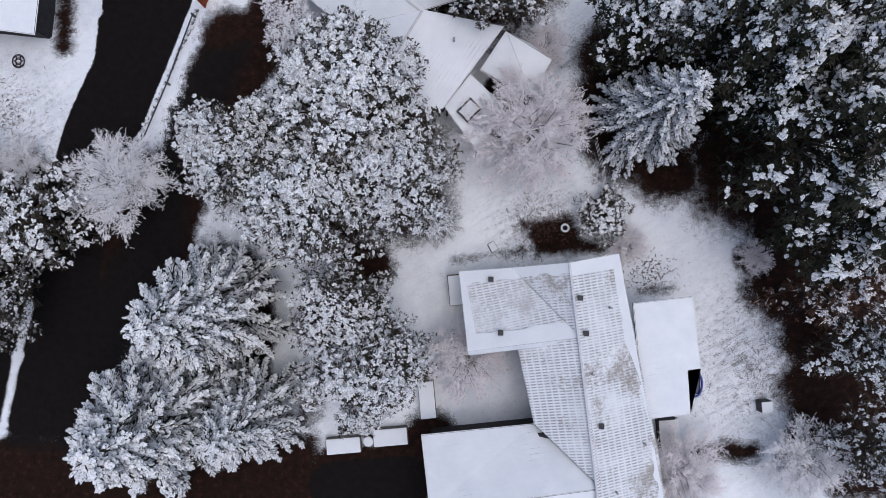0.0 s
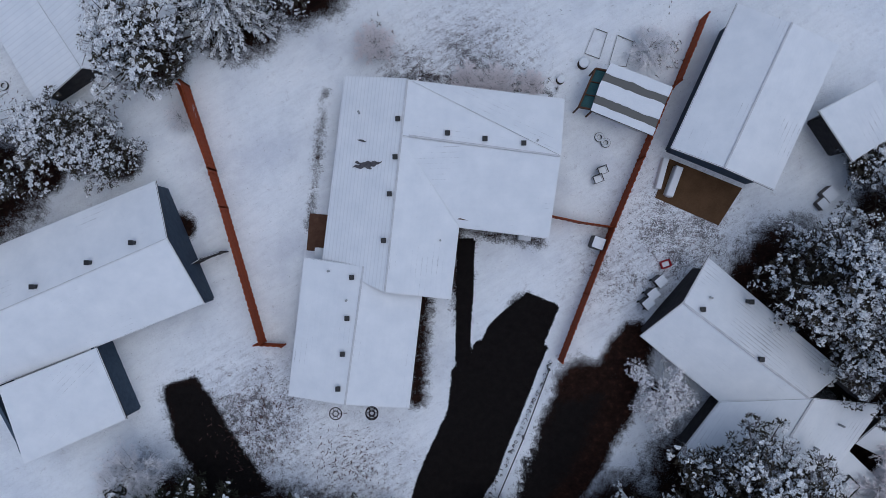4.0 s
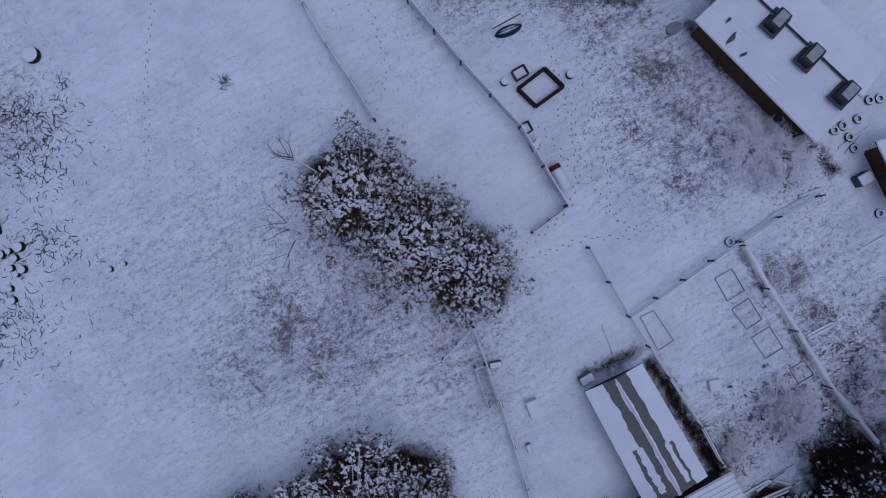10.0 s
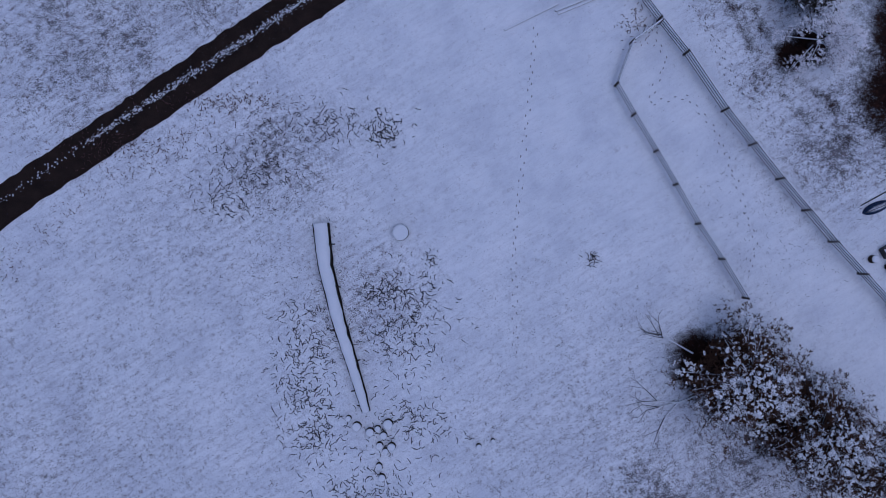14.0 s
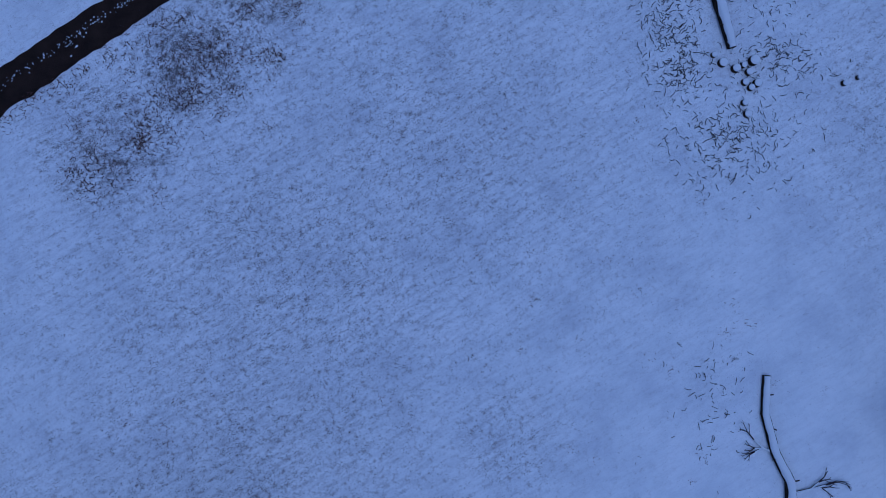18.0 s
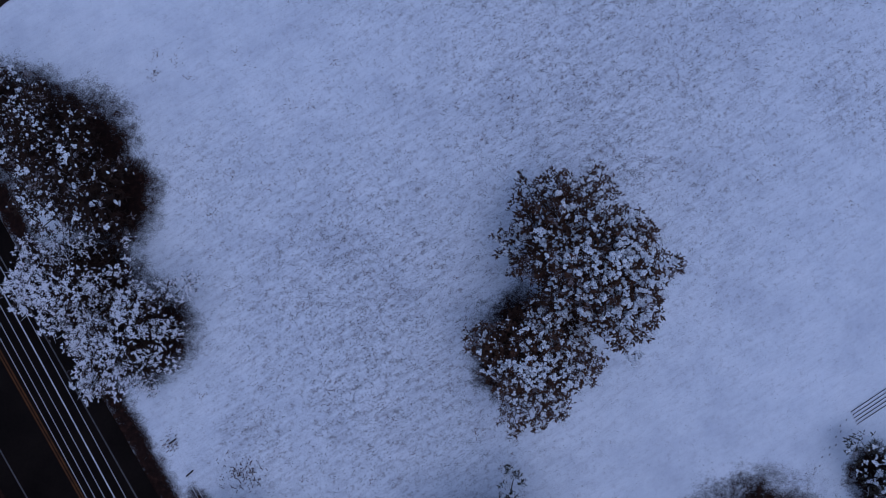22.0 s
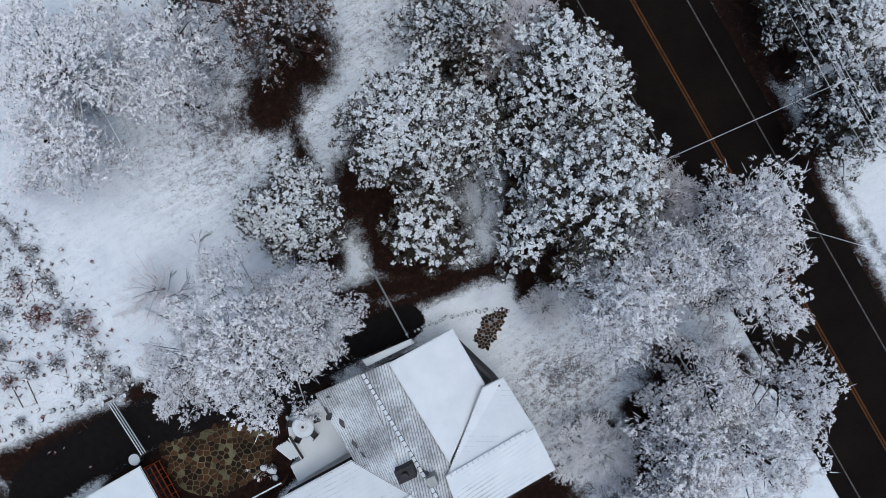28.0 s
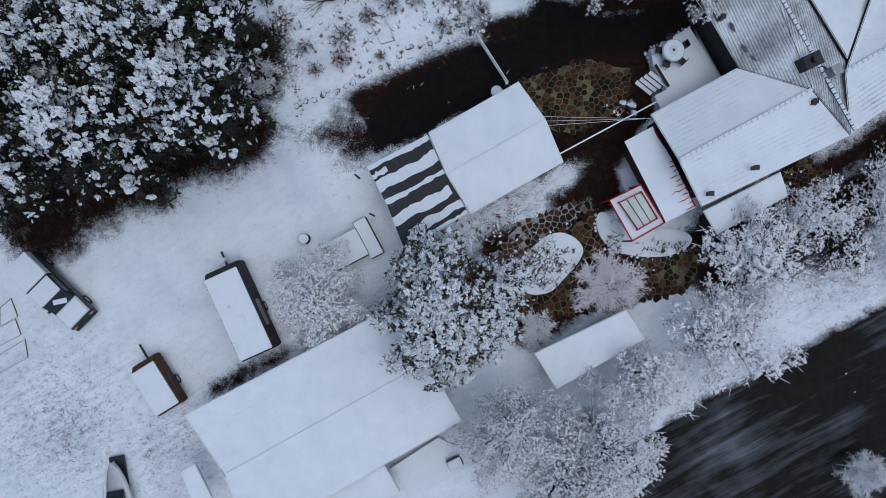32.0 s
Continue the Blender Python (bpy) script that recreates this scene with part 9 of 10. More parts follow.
for k in range(3):
    wire((-96.14, -99.05 - 0.3 * k, 2.6 + 0.05 * k), (-89.59, -99.3, 3.2 + 0.05 * k), "thin cable between garage and house", 0.05, 0.012)
wire((*(-77.98, -99.48), 3.5), (*(-65.81, -98.38), 6.5), "frosted service cable to the house", 0.2, 0.015)
wire((*(-75.74, -99.14), 3.5), (*(-70.15, -98.7), 5.0), "frosted service cable to the house", 0.1, 0.015)

# trailer and sheds by the pole
YELLOW_PAINT = plain("dull_yellow_paint", (0.2, 0.11, 0.02), (0.36, 0.22, 0.05), 0.6)
frame_bed([(-47.09, -87.1), (-42.7, -85.12), (-41.89, -86.47), (-46.36, -88.49)], "long yellow-framed flatbed filled with snow", YELLOW_PAINT, 0.8, 0.14, name="flatbed_trailer")
sheet("trailer_snow", [(-46.94, -87.17), (-42.81, -85.27), (-42.11, -86.36), (-46.29, -88.27)], 0.72, SNOW, "snow lying on the flatbed", "snow", "", thick=0.6)
frame_bed([(-43.43, -82.5), (-41.11, -81.29), (-38.46, -84.53), (-40.85, -87.11)], "wooden deck edge with brown boards", WALL_BROWN, 0.5, 0.3, name="wooden_deck")
sheet("deck_snow", [(-42.88, -82.76), (-41.19, -81.88), (-39.01, -84.6), (-40.85, -86.37)], 0.4, SNOW, "snow lying on the wooden deck", "snow", "", thick=0.3)
crate(-41.83, -89.49, 2.2, 2.6, 0.9, 30, "snow-covered heap of boards", material=BARK)
crate(-44.07, -89.86, 1.2, 1.6, 0.6, 30, "snow-covered box by the pole", material=BARK)
for a, b in (((-43.32, -83.9), (-41.83, -86.14)), ((-47.42, -89.12), (-48.91, -90.68)), ((-47.05, -89.49), (-48.35, -90.98))):
    plank(a, b, "snowy board by the flatbed", 0.3)


# gas tank, canoe and playthings in the paddock
tank = thing("gas_tank", "white lying gas tank with a rusty red end", "tank", "", "", (34.81, -8.24, 0), -62)
bm = tube_bm((-0.75, 0, 0.55), (0.75, 0, 0.55), 0.42, 0.42, 18)
bmesh.ops.bevel(bm, geom=[e for e in bm.edges if abs(e.calc_length()) < 0.2], offset=0.12, segments=2, affect="EDGES")
part("shell", bm, WHITE_PAINT, tank)
part("shell_snow", tube_bm((-0.7, 0, 0.72), (0.7, 0, 0.72), 0.33, 0.33, 14), SNOW, tank)
part("rusty_end", tube_bm((-1.05, 0, 0.5), (-0.72, 0, 0.5), 0.36, 0.4, 14), plain("rusty_red", (0.07, 0.02, 0.015), (0.16, 0.045, 0.03), 0.8), tank)
for sx in (-0.5, 0.5):
    part("foot", box_bm(sx - 0.08, -0.3, 0, sx + 0.08, 0.3, 0.2), BLACK, tank)
canoe = thing("rowing_boat", "small upturned boat half under snow", "boat", "", "", (31.41, 1.6, 0), 22)
verts, faces = [], []
for i in range(9):
    s = i / 8 * 2 - 1
    for k in range(5):
        a = math.pi * k / 4
        w = 0.36 * (1 - s * s) ** 0.6 + 0.01
        verts.append((s * 1.0, math.cos(a) * w, math.sin(a) * w * 1.1))
for i in range(8):
    for k in range(4):
        faces.append((i * 5 + k, (i + 1) * 5 + k, (i + 1) * 5 + k + 1, i * 5 + k + 1))
link_mesh("hull", verts, faces, [snowed("dark_blue_hull", (0.012, 0.02, 0.05), (0.03, 0.05, 0.1), 0.86)], canoe, smooth=True)
part("keel", box_bm(-0.95, -0.02, 0.36, 0.95, 0.02, 0.42, 0.005), BLACK, canoe)
part("oar", beam_bm((-0.9, 0.5, 0.04), (1.2, 0.75, 0.04), 0.07, 0.04), BLACK, canoe)
for x, y, r in ((31.15, -1.8, 0.27), (35.47, -1.31, 0.3), (33.35, -5.75, 0.24)):
    stump(x, y, r, 0.4, "dark bucket rimmed with snow")

# kiddie pool at the carport of the tiled house, wreath-like rings on the lawn
pool = thing("paddling_pool", "blue plastic paddling pool leaning at the carport", "pool", "", "", (102.85, -80.67, 0))
bm = bmesh.new()
ring = []
for i in range(24):
    a = 2 * math.pi * i / 24
    ring.append([bm.verts.new(((0.46 + 0.08 * math.cos(b)) * math.cos(a) * 1.0, (0.82 + 0.08 * math.cos(b)) * math.sin(a), 0.4 + 0.1 * math.sin(b))) for b in [k * math.pi / 3 for k in range(6)]])
for i in range(24):
    for k in range(6):
        bm.faces.new((ring[i][k], ring[(i + 1) % 24][k], ring[(i + 1) % 24][(k + 1) % 6], ring[i][(k + 1) % 6]))
part("rim", bm, plain("blue_plastic", (0.01, 0.03, 0.22), (0.03, 0.07, 0.38), 0.4), pool)
part("liner", box_bm(-0.4, -0.7, 0.02, 0.4, 0.7, 0.3, 0.1), plain("dark_blue_plastic", (0.01, 0.015, 0.06), (0.02, 0.03, 0.1), 0.4), pool)


def wire_ring(x, y, r):
    g = thing("wire_ring", "flat wire ring lying in the snow", "ring", "wire rings on the lawn", "", (x, y, 0.03))
    for rr in (r, r * 0.45):
        c = bmesh.new()
        for i in range(20):
            a0, a1 = 2 * math.pi * i / 20, 2 * math.pi * (i + 1) / 20
            vs = [c.verts.new((math.cos(a) * q, math.sin(a) * q, h)) for a in (a0, a1) for q, h in ((rr - 0.03, 0.0), (rr, 0.05), (rr + 0.03, 0.0))]
            c.faces.new((vs[0], vs[1], vs[4], vs[3]))
            c.faces.new((vs[1], vs[2], vs[5], vs[4]))
        part("hoop", c, TWIG, g)
    for k in range(6):
        a = k * math.pi / 3
        part("spoke", beam_bm((math.cos(a) * r * 0.45, math.sin(a) * r * 0.45, 0.02), (math.cos(a) * r, math.sin(a) * r, 0.02), 0.03, 0.02, 0), TWIG, g)


for x, y in ((55.99, -59.49), (58.38, -59.42), (58.38, -59.5), (58.86, -66.29)):
    wire_ring(x, y, 0.4)

# garage door, concrete apron
part("garage_door", beam_bm((*(78.07, -42.09), 1.15), (*(82.71, -44.16), 1.15), 0.12, 2.2, 0.01), WHITE_PAINT, garage, "white double garage door")
sheet("driveway_apron", [(77.05, -45.25), (78.02, -42.68), (82.8, -44.62), (81.23, -47.08)], 0.02, MUD_WET, "brown wet concrete apron before the garage", "driveway")
crate(77.39, -43.69, 0.35, 2.0, 0.4, -15, "white trough beside the garage drive", material=WHITE_PAINT)

# outbuildings by the caravan
crate(-108.53, -107.31, 2.3, 1.9, 0.9, 28, "snow-covered utility trailer box", material=WALL_DARK, name="utility_trailer", category="trailer")
crate(-107.15, -106.56, 0.9, 2.6, 0.7, 28, "long white lid leaning by the carport", material=WALL_DARK)
stump(-111.36, -106.63, 0.35, 0.6, "round snow-topped water butt")
for k, p in enumerate([(-107.78, -102.64), (-103.94, -100.48), (-105.47, -107.93), (-101.37, -105.47), (-106.81, -105.1), (-103.01, -103.08)]):
    part("post", tube_bm((*p, -0.05), (*p, 2.25 if k < 4 else 2.8), 0.06, 0.06, 8), WALL_BROWN, carport)
building("lean_to", "low snowy lean-to at the outbuilding", "shed", [[(-110.93, -123.56, 2.2), (-105.97, -120.8, 2.2), (-104.99, -122.57, 2), (-109.19, -125.06, 2)], [(-118.72, -121.19, 2.4), (-117.77, -120.66, 2.4), (-116.78, -122.85, 2.2), (-117.84, -123.56, 2.2)]], [], 2.0)
sheet("loading_deck", [(-105.74, -121.6), (-102.61, -119.57), (-99.67, -120.93), (-104.08, -123.44)], 0.6, SNOW, "snowy loading deck beside the outbuilding", "deck", "", thick=0.62)
crate(-101.51, -121.1, 0.9, 0.6, 0.5, 25, "snowy bench on the loading deck", z=0.6, name="bench", category="bench")
building("shed", "small outbuilding with a snowy roof beside pines", "shed", [[(-120.2, -90.62, 2.6), (-117.39, -89.92, 2.6), (-115.58, -93.42, 2.4), (-117.87, -94.83, 2.4)]], [[(-120.27, -90.61), (-117.46, -89.9), (-115.52, -93.42), (-117.81, -94.83)]], 2.3, WALL_BROWN)

# rows of small shrubs in the garden


def garden_shrub(x, y, r, red):
    n = int(abs(x * 7 + y * 3))
    crown, trunk, R, H = KINDS["tuft_red" if red else "tuft"][0][n % 3]
    t = thing("shrub", "small russet garden shrub dusted with snow" if red else "small frosted garden shrub", "shrub", "garden shrubs", "", (x, y, -0.02), (n * 77) % 360)
    for name, me in (("trunk", trunk), ("crown", crown)):
        o = new(name, me)
        o.parent = t
        o.scale = (r, r, 0.7)


garden_shrub(-115.2, -85.02, 0.92, 1)
garden_shrub(-114.17, -82.99, 0.85, 1)
garden_shrub(-111.88, -84.1, 0.71, 0)
garden_shrub(-110.1, -83.92, 0.71, 1)
garden_shrub(-117.31, -83.73, 0.50, 0)
garden_shrub(-116.38, -83.73, 0.46, 0)
garden_shrub(-119.08, -83.73, 0.43, 0)
garden_shrub(-118.42, -85.02, 0.50, 0)
garden_shrub(-116.01, -85.76, 0.64, 1)
garden_shrub(-113.24, -85.39, 0.78, 0)
garden_shrub(-115.28, -86.87, 0.64, 1)
garden_shrub(-112.69, -86.87, 0.71, 0)
garden_shrub(-110.66, -87.24, 0.71, 0)
garden_shrub(-110.1, -87.79, 0.57, 0)
garden_shrub(-108.07, -84.1, 0.46, 0)
garden_shrub(-106.78, -85.02, 0.60, 0)
garden_shrub(-106.52, -85.95, 0.53, 1)
garden_shrub(-107.33, -87.42, 0.60, 0)
garden_shrub(-105.12, -87.79, 0.92, 1)
garden_shrub(-117.86, -86.87, 0.53, 0)
garden_shrub(-117.23, -88.16, 0.53, 0)
garden_shrub(-114.54, -88.9, 0.71, 1)
garden_shrub(-111.95, -88.72, 0.57, 0)
garden_shrub(-111.77, -89.64, 0.46, 0)
garden_shrub(-109.73, -90.01, 0.92, 0)
garden_shrub(-107.7, -89.64, 0.71, 0)
garden_shrub(-116.01, -90.57, 0.60, 0)
garden_shrub(-113.98, -90.93, 0.60, 0)
garden_shrub(-112.87, -92.23, 0.78, 1)
garden_shrub(-113.06, -93.15, 0.71, 0)
garden_shrub(-108.81, -93.34, 0.99, 0)
garden_shrub(-111.4, -94.07, 0.64, 0)
garden_shrub(-108.99, -94.81, 0.71, 1)
garden_shrub(-110.66, -95.55, 0.64, 0)
garden_shrub(-113.98, -96.29, 0.85, 0)
garden_shrub(-105.67, -91.12, 0.78, 0)
garden_shrub(-104.01, -90.75, 0.78, 0)
garden_shrub(-107.26, -92.04, 0.57, 1)
garden_shrub(-102.34, -92.6, 0.71, 0)
garden_shrub(-99.76, -91.67, 0.85, 0)
garden_shrub(-106.41, -94.63, 0.50, 0)
garden_shrub(-110.29, -81.51, 0.57, 0)
garden_shrub(-109.18, -81.7, 0.57, 0)
garden_shrub(-109.84, -79.37, 0.71, 1)
garden_shrub(-102.16, -87.79, 0.57, 1)
garden_shrub(-101.79, -88.9, 0.50, 1)
garden_shrub(-117.31, -80.41, 0.71, 0)
garden_shrub(-118.42, -81.7, 0.78, 0)
garden_shrub(-119.15, -82.25, 0.71, 0)
garden_shrub(-101.05, -90.38, 0.57, 0)
garden_shrub(-103.27, -88.16, 0.50, 0)
garden_shrub(-104.38, -85.58, 0.50, 0)
garden_shrub(-105.49, -83.36, 0.50, 0)


# dead boughs and stems in the garden
def dead_branch(x, y, turn, length, seed, label, thick=0.05):
    rng = random.Random(seed)
    g = thing("dead_branch", label, "branch", "", "", (x, y, 0), turn)
    stack = [((0, 0, 0.1), 0.0, length * 0.4, thick, 0)]
    n = 0
    while stack and n < 60:
        p, a, L, r, depth = stack.pop(0)
        q = (p[0] + math.cos(a) * L, p[1] + math.sin(a) * L, max(0.04, p[2] + rng.uniform(-0.05, 0.12)))
        part("bough" if depth == 0 else "twig", tube_bm(p, q, r, r * 0.65, 6), BARK_SNOW if depth < 2 else TWIG, g)
        n += 1
        if depth < 4:
            for k in range(2 if depth else 3):
                stack.append((q, a + rng.uniform(-0.75, 0.75), L * rng.uniform(0.55, 0.85), r * 0.62, depth + 1))
    return g


dead_branch(-100.46, -87.75, 15, 5.2, 3, "frosted dead branch lying in the garden", 0.09)
dead_branch(-98.04, -86.44, 10, 2.6, 4, "dark broken bough lying in the snow", 0.07)
dead_branch(-91.89, -86.07, 175, 2.2, 5, "dark broken bough lying in the snow", 0.06)
dead_branch(-106.36, -90.9, 170, 4.6, 6, "frosted dead branch lying in the garden", 0.09)
dead_branch(-94.49, -84.39, 110, 2.4, 7, "thin bare twigs sticking out of the snow", 0.04)
dead_branch(0.89, -38.54, 160, 2.6, 8, "bare forked limb of the fallen trunk", 0.12)
dead_branch(1.86, -41.15, 15, 3.0, 9, "bare forked limb of the fallen trunk", 0.12)
dead_branch(20.0, -10.6, 200, 4.5, 10, "white frosted limb sweeping out of the thicket", 0.07)
dead_branch(19.3, -8.0, 150, 3.5, 11, "white frosted limb sweeping out of the thicket", 0.07)


def stems(name, spots, label, seed, material, z=0.0):
    """Dead stalks and seed heads that stand out of the snow, in one mesh."""
    rng = np.random.default_rng(seed)
    soup = Soup()
    for x, y, rx, ry, count in spots:
        for i in range(count):
            p = np.array((x + rng.normal(0, rx * 0.5), y + rng.normal(0, ry * 0.5), z))
            for k in range(rng.integers(2, 6)):
                d = rng.uniform(-0.3, 0.3, 3)
                d[2] = rng.uniform(0.1, 0.4)
                soup.twig(p, p + d, 0.025, 0 if rng.random() < 0.7 else 1)
            if rng.random() < 0.5:
                soup.puff(p + np.array((0, 0, 0.25)), rng.uniform(0.07, 0.16), rng, 0.6)
    return tagged(new(name, soup.mesh(name, [material, FROST, material])), label, "dead stems", "", "stuff")


stems("dead_stems", [(-116.43, -84, 5, 4, 81), (-111.58, -85.49, 5, 5, 108), (-107.48, -87.36, 6, 6, 117), (-114.19, -90.71, 5, 5, 99), (-108.6, -92.2, 6, 5, 108), (-104.13, -91.08, 5, 5, 81), (-117.55, -81.02, 5, 4, 63)], "dead russet flower stalks sticking out of garden snow", 31, RED_STEM)
stems("dead_stems", [(-108.6, -80.65, 1.5, 2, 45), (-106.74, -82.88, 1.5, 2, 45), (-104.87, -85.49, 1.5, 2, 45), (-103.38, -87.73, 1.5, 2, 45), (-101.89, -90.34, 1.5, 2, 45), (-100.77, -92.2, 1.5, 2, 45)], "dead stalks along the garden's edge", 32, GREY_STEM)
stems("dead_stems", [(49.89, -23.31, 3, 2.5, 120), (52.13, -25.54, 2.5, 2.5, 80), (46.35, -25.91, 1.5, 2.0, 60), (59.96, -25.17, 4, 3, 160), (57.72, -26.66, 2, 2, 60), (54.18, -19.95, 3, 4, 80)], "frosted brambles and dead grass tussocks", 33, GREY_STEM)
stems("dead_stems", [(-90.78, -98.09, 0.7, 0.6, 24), (-95.74, -108.23, 1.5, 1.2, 40), (-98.91, -106.37, 2.5, 1.5, 60), (-78.78, -104.13, 2.0, 2.0, 50), (-88.85, -107.48, 2.0, 1.0, 30)], "withered bed plants dusted with snow", 34, RED_STEM)
# oval grid cover on the lawn
grid = thing("grid_cover", "dark oval grid cover lying on the snow", "cover", "", "", (42.31, 1.76, 0.02), 35)
bm = bmesh.new()
bmesh.ops.create_cone(bm, cap_ends=True, segments=24, radius1=0.5, radius2=0.48, depth=0.08, matrix=Matrix.Diagonal((1.15, 0.8, 1, 1)))
part("plate", bm, BLACK, grid)
for k in range(-4, 5):
    w = 0.46 * math.sqrt(1 - (k / 5) ** 2)
    part("bar", box_bm(-w * 1.15, k * 0.075 - 0.012, 0.04, w * 1.15, k * 0.075 + 0.012, 0.06, 0.004), RIDGE, grid)
    part("bar", box_bm(k * 0.105 - 0.012, -w * 0.8, 0.04, k * 0.105 + 0.012, w * 0.8, 0.056, 0.004), RIDGE, grid)


# leaning trunk of the open pine by the road
lean = thing("tree", "dark leaning pine trunk with bare limbs and snowy sprigs", "tree")
rnd = np.random.default_rng(8)
soup = Soup()


def limb(points, r0, r1):
    segs = [(a, b, r0 + (r1 - r0) * i / (len(points) - 1), r0 + (r1 - r0) * (i + 1) / (len(points) - 1)) for i, (a, b) in enumerate(zip(points, points[1:]))]
    o = new("limb", limb_mesh("limb", segs, BARK))
    o.parent = lean
    for a, b, q, w in segs:
        for k in range(5):
            p = np.array(Vector(a).lerp(Vector(b), rnd.random()))
            t = p + rnd.uniform(-1.1, 1.1, 3) * np.array((1, 1, 0.3))
            soup.twig(p, t, 0.05, 0)
            for m in range(6):
                soup.puff(t + rnd.normal(0, 0.28, 3) * np.array((1, 1, 0.4)), rnd.uniform(0.13, 0.24), rnd, 0.85)


limb([(-90.06, -69.51, -0.1), (-88.89, -68.37, 2.5), (-88.55, -67.3, 5), (-89.5, -66.15, 7.5), (-90.82, -65.65, 9.5), (-91.89, -65.02, 11)], 0.42, 0.16)
limb([(-88.55, -67.3, 5), (-91.06, -69.36, 6.5), (-92.91, -69.41, 7.5), (-94.56, -69.2, 8.5), (-96.14, -69.49, 9)], 0.2, 0.07)
limb([(-90.82, -65.65, 9.5), (-92.44, -66.74, 9.5), (-93.91, -67.83, 9.5)], 0.11, 0.05)
limb([(-90.82, -65.65, 9.5), (-92.16, -66.02, 10), (-93.9, -66.6, 10)], 0.1, 0.04)
limb([(-89.5, -66.15, 7.5), (-86.82, -66.61, 8), (-84.68, -67.07, 8)], 0.1, 0.04)
limb([(-88.55, -67.3, 5), (-87.11, -68.67, 5.5), (-85.47, -70.14, 5.5)], 0.1, 0.04)
o = new("foliage", soup.mesh("foliage", [NEEDLE, CLUMP, DUSTED]))
o.parent = lean


# red trellis at the garage's gable
trellis = thing("trellis", "red-painted wooden trellis leaning at the garage", "trellis")
A0, A1 = Vector((-97.55, -97.3, 0.1)), Vector((-96.14, -99.83, 0.1))
for k in range(5):
    z = 0.2 + 0.5 * k
    part("slat", beam_bm(A0 + Vector((0.25 - 0.1 * k, 0.1, z)), A1 + Vector((0.25 - 0.1 * k, 0.1, z)), 0.04, 0.05, 0.005), RED_WOOD, trellis)
for k in range(6):
    p = A0.lerp(A1, k / 5)
    part("upright", beam_bm(p + Vector((0.25, 0.1, 0)), p + Vector((-0.2, 0.1, 2.3)), 0.04, 0.04, 0.005), RED_WOOD, trellis)

stems("dead_stems", [(-95.58, -108.07, 1.9, 1.6, 170), (-95.95, -109.1, 1.3, 1.0, 60)], "frosted twigs in the kidney-shaped bed", 35, GREY_STEM, 0.27)
stems("dead_stems", [(-91.11, -106.7, 0.6, 0.8, 25), (-87.21, -107.25, 2.2, 0.5, 45)], "frosted twigs in the annex bed", 36, GREY_STEM, 0.2)

for x, y, r in ((-90.45, -97.72, 0.34), (-89.93, -97.83, 0.42), (-89.74, -98.35, 0.28)):
    bm = bmesh.new()
    bmesh.ops.create_icosphere(bm, subdivisions=2, radius=r)
    for v in bm.verts:
        v.co *= 0.9 + 0.25 * noise.noise(v.co * 3 + Vector((x, y, 0)))
        v.co.z *= 0.7
    o = part("boulder", bm, STONE_SNOW)
    o.location = (x, y, r * 0.35)
    tagged(o, "rounded boulder capped with snow beside the terrace", "boulder", "terrace boulders")

stems("dead_stems", [(65.83, -37.58, 2.4, 0.7, 70), (68.63, -37.88, 2.0, 0.6, 50), (60.8, -37.58, 2.2, 0.4, 40), (58.94, -35.09, 0.7, 1.6, 40), (77.58, -35.46, 1.5, 1.3, 60)], "withered garden plants against the house", 37, GREY_STEM)

# ---- a grey barrier pole across the drive ----
pole_a, pole_b = (-83.84, -83.63, 0.9), (-80.92, -89.04, 0.9)
barrier = thing("barrier_pole", "grey painted pole barred across the drive on two posts", "barrier")
part("pole", tube_bm(pole_a, pole_b, 0.07, 0.05, 8), GREY_METAL, barrier)
for k in (0.04, 0.96):
    foot = Vector(pole_a).lerp(Vector(pole_b), k)
    part("post", box_bm(foot.x - 0.07, foot.y - 0.07, -0.05, foot.x + 0.07, foot.y + 0.07, 0.98, 0.015), WOOD_SNOW, barrier)


# ---- hay feeder beside the barn-yard fence ----
feeder = thing("hay_feeder", "low feeder of weathered rails beside the yard fence", "feeder")
ring = [(29.2, -20.55), (29.85, -20.35), (30.75, -22.85), (30.1, -23.1)]
for (ax, ay), (bx, by) in zip(ring, ring[1:] + ring[:1]):
    part("post", tube_bm((ax, ay, -0.05), (ax, ay, 1.05), 0.07, 0.06, 8), RAIL, feeder)
    for z in (0.35, 0.7, 1.0):
        part("rail", beam_bm((ax, ay, z), (bx, by, z), 0.07, 0.1, 0.012), RAIL, feeder)
for k in range(1, 5):
    part("slat", beam_bm((29.2 + 0.18 * k, -20.55 - 0.51 * k, 0.5), (29.85 + 0.18 * k, -20.35 - 0.5 * k, 0.5), 0.05, 0.08, 0.01), RAIL, feeder)
crate(30.55, -20.35, 0.75, 0.35, 0.5, 10, "small grey box beside the feeder")


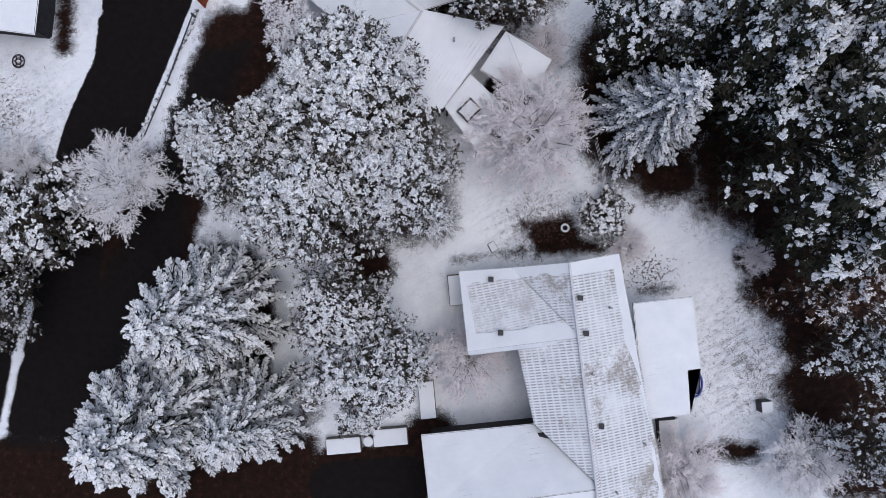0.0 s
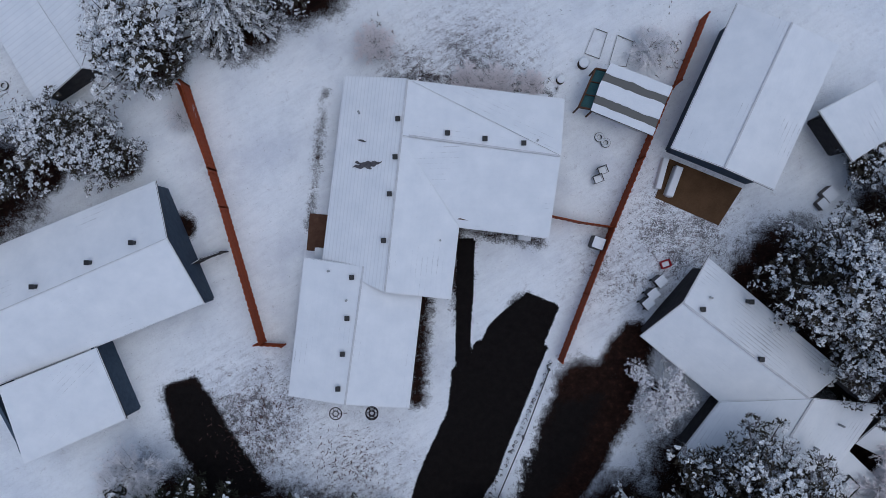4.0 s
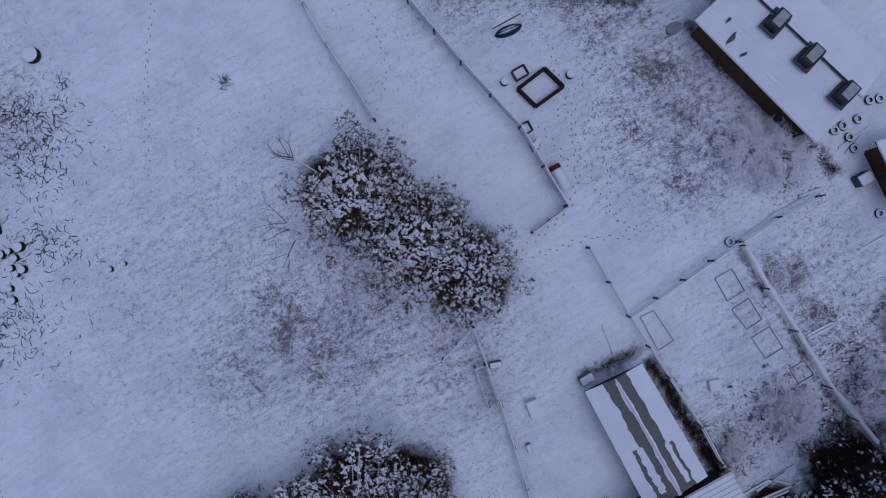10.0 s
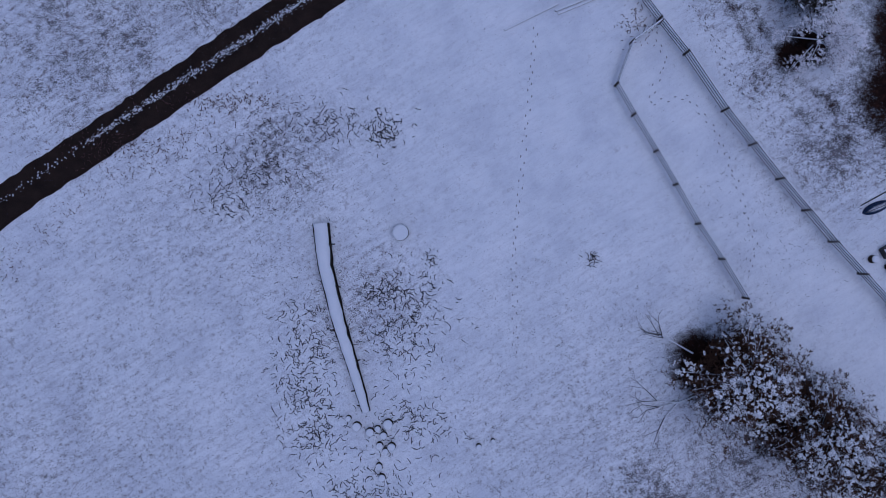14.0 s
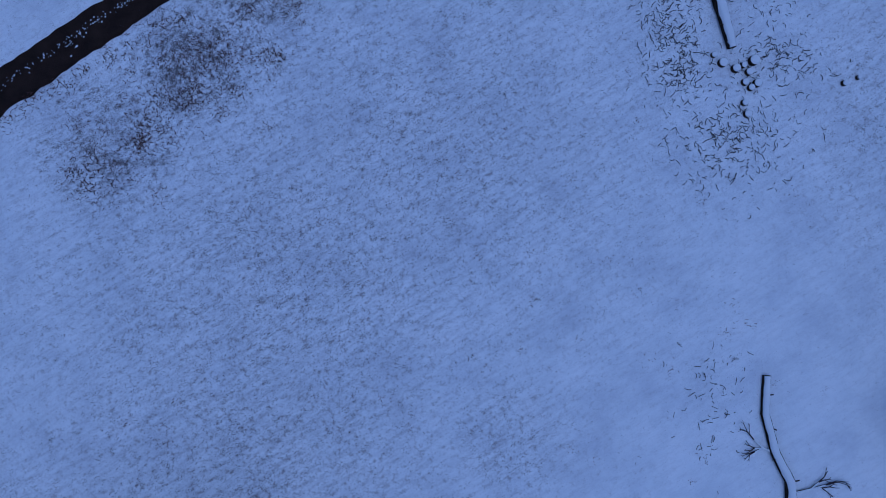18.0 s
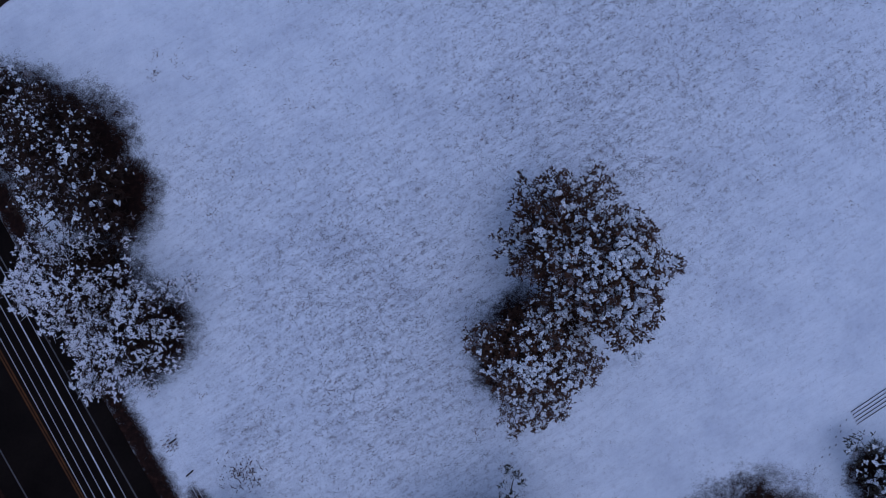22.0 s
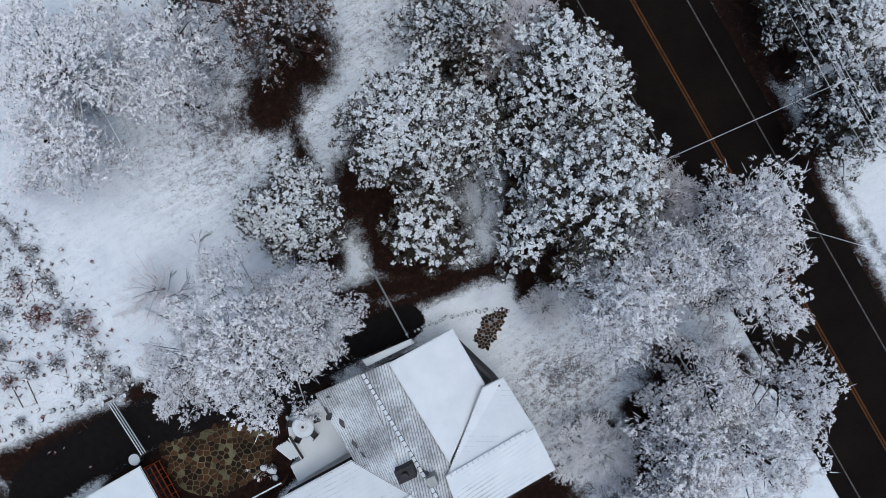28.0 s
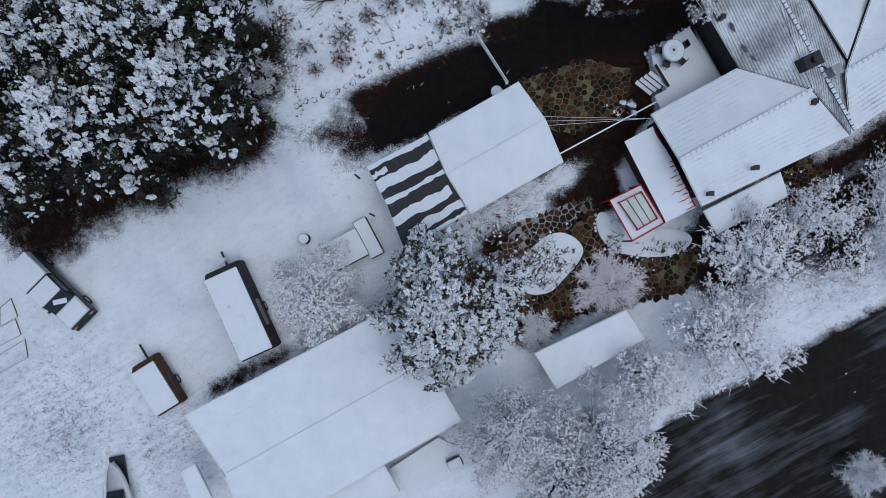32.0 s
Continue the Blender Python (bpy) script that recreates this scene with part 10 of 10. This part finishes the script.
# ---- earth banks under snow, where fences are overgrown ----
def snow_bank(line, width, high, label, seed):
    """A low lumpy ridge of snow along a line."""
    verts, faces, pts = [], [], resample(line, 0.3)
    for i, p in enumerate(pts):
        d = (pts[min(i + 1, len(pts) - 1)] - pts[max(i - 1, 0)]).normalized()
        n = Vector((-d.y, d.x, 0))
        swell = (0.75 + 0.5 * noise.noise((p.x * 0.8, p.y * 0.8, seed))) * (0.05 if i in (0, len(pts) - 1) else 1)
        for k in range(7):
            a = math.pi * k / 6
            wob = 1 + 0.3 * noise.noise((p.x * 2.1, p.y * 2.1, k + seed))
            verts.append(p + n * math.cos(a) * width * 0.5 * swell * wob + Vector((0, 0, math.sin(a) * high * swell * wob - 0.03)))
    for i in range(len(pts) - 1):
        faces += [(7 * i + k, 7 * i + k + 1, 7 * i + k + 8, 7 * i + k + 7) for k in range(6)]
    ob = link_mesh("snow_bank", verts, faces, [SNOW], smooth=True)
    return tagged(ob, label, "snow bank")


snow_bank([(46.95, -12.4), (48.5, -15.2), (50.35, -17.95), (52.55, -21.6), (55.9, -25.7)], 0.55, 0.4, "lumpy bank of snow along the overgrown fence", 1)
snow_bank([(39.6, -17.3), (42.7, -15.2), (46.3, -12.75)], 0.4, 0.25, "low drift of snow along the sagging fence", 2)
snow_bank([(46.9, -12.0), (49.2, -10.4), (51.9, -9.0)], 0.45, 0.3, "low drift of snow along the sagging fence", 3)

# ---- bundle of poles lying in the meadow ----
for k in range(5):
    o = 0.2 * k
    plank((-17.0 + 0.5 * o, -58.6 - o), (-10.6 + 0.9 * o, -54.3 - 0.9 * o), "long thin pole lying in the meadow snow", 0.06, 0.09, 0.08)
footprints("footprints", [[(-22.6, -63.7), (-19.6, -62.7), (-18.1, -60.6), (-17.5, -59.1)], [(34.6, -3.9), (36.4, -1.6), (38.2, -0.2), (41.5, 0.4)], [(19.2, 14.9), (21.0, 12.6), (22.4, 9.4), (25.1, 6.0), (28.6, 4.4), (31.8, 3.4)]], "trails of footprints across the snow", 15)

# ---- tufts of withered grass along the farm track and over the meadow ----
tuft_rng = random.Random(77)
verge = [(-50.4 + 12.3 * k / 30 + tuft_rng.uniform(-0.4, 0.4), -16.9 + 7.5 * k / 30 + tuft_rng.uniform(-0.4, 0.4), 0.7, 0.5, 14) for k in range(31)]
verge += [(-34.0 + 24.0 * k / 30 + tuft_rng.uniform(-0.5, 0.5), -6.6 + 15.6 * k / 30 + tuft_rng.uniform(-0.4, 0.4), 0.8, 0.5, 9) for k in range(31)]
verge += [(tuft_rng.uniform(-46, -30), 0, 0.7, 0.6, tuft_rng.randint(10, 34)) for k in range(46)]
verge = [(x, y if y else -12.5 + (x + 38) * 0.68 + tuft_rng.gauss(-1.6, 2.2), rx, ry, n) for x, y, rx, ry, n in verge]
brush("verge_stalks", verge, "russet withered stalks along the farm track", 41, REED, 0.15, 0.02, curl=0.6, share=1.0)
weeds = [(tuft_rng.uniform(-64, -38), tuft_rng.uniform(-66, -34), 0.45, 0.4, tuft_rng.randint(6, 16)) for k in range(70)]
weeds += [(tuft_rng.uniform(-34, 2), tuft_rng.uniform(-46, -16), 0.5, 0.4, tuft_rng.randint(5, 12)) for k in range(60)]
brush("weed_tufts", weeds, "small brown weed tufts in the meadow snow", 42, REED, 0.13, 0.016, curl=0.8, share=1.0)
# a tyre added as stand-in for the dark round pot in the bed
tyre(94.4, -70.45)
wire((97.6, -49.7, 2.2), (101.0, -55.3, 2.0), "frosted cable between the garden trees", 0.15, 0.045)
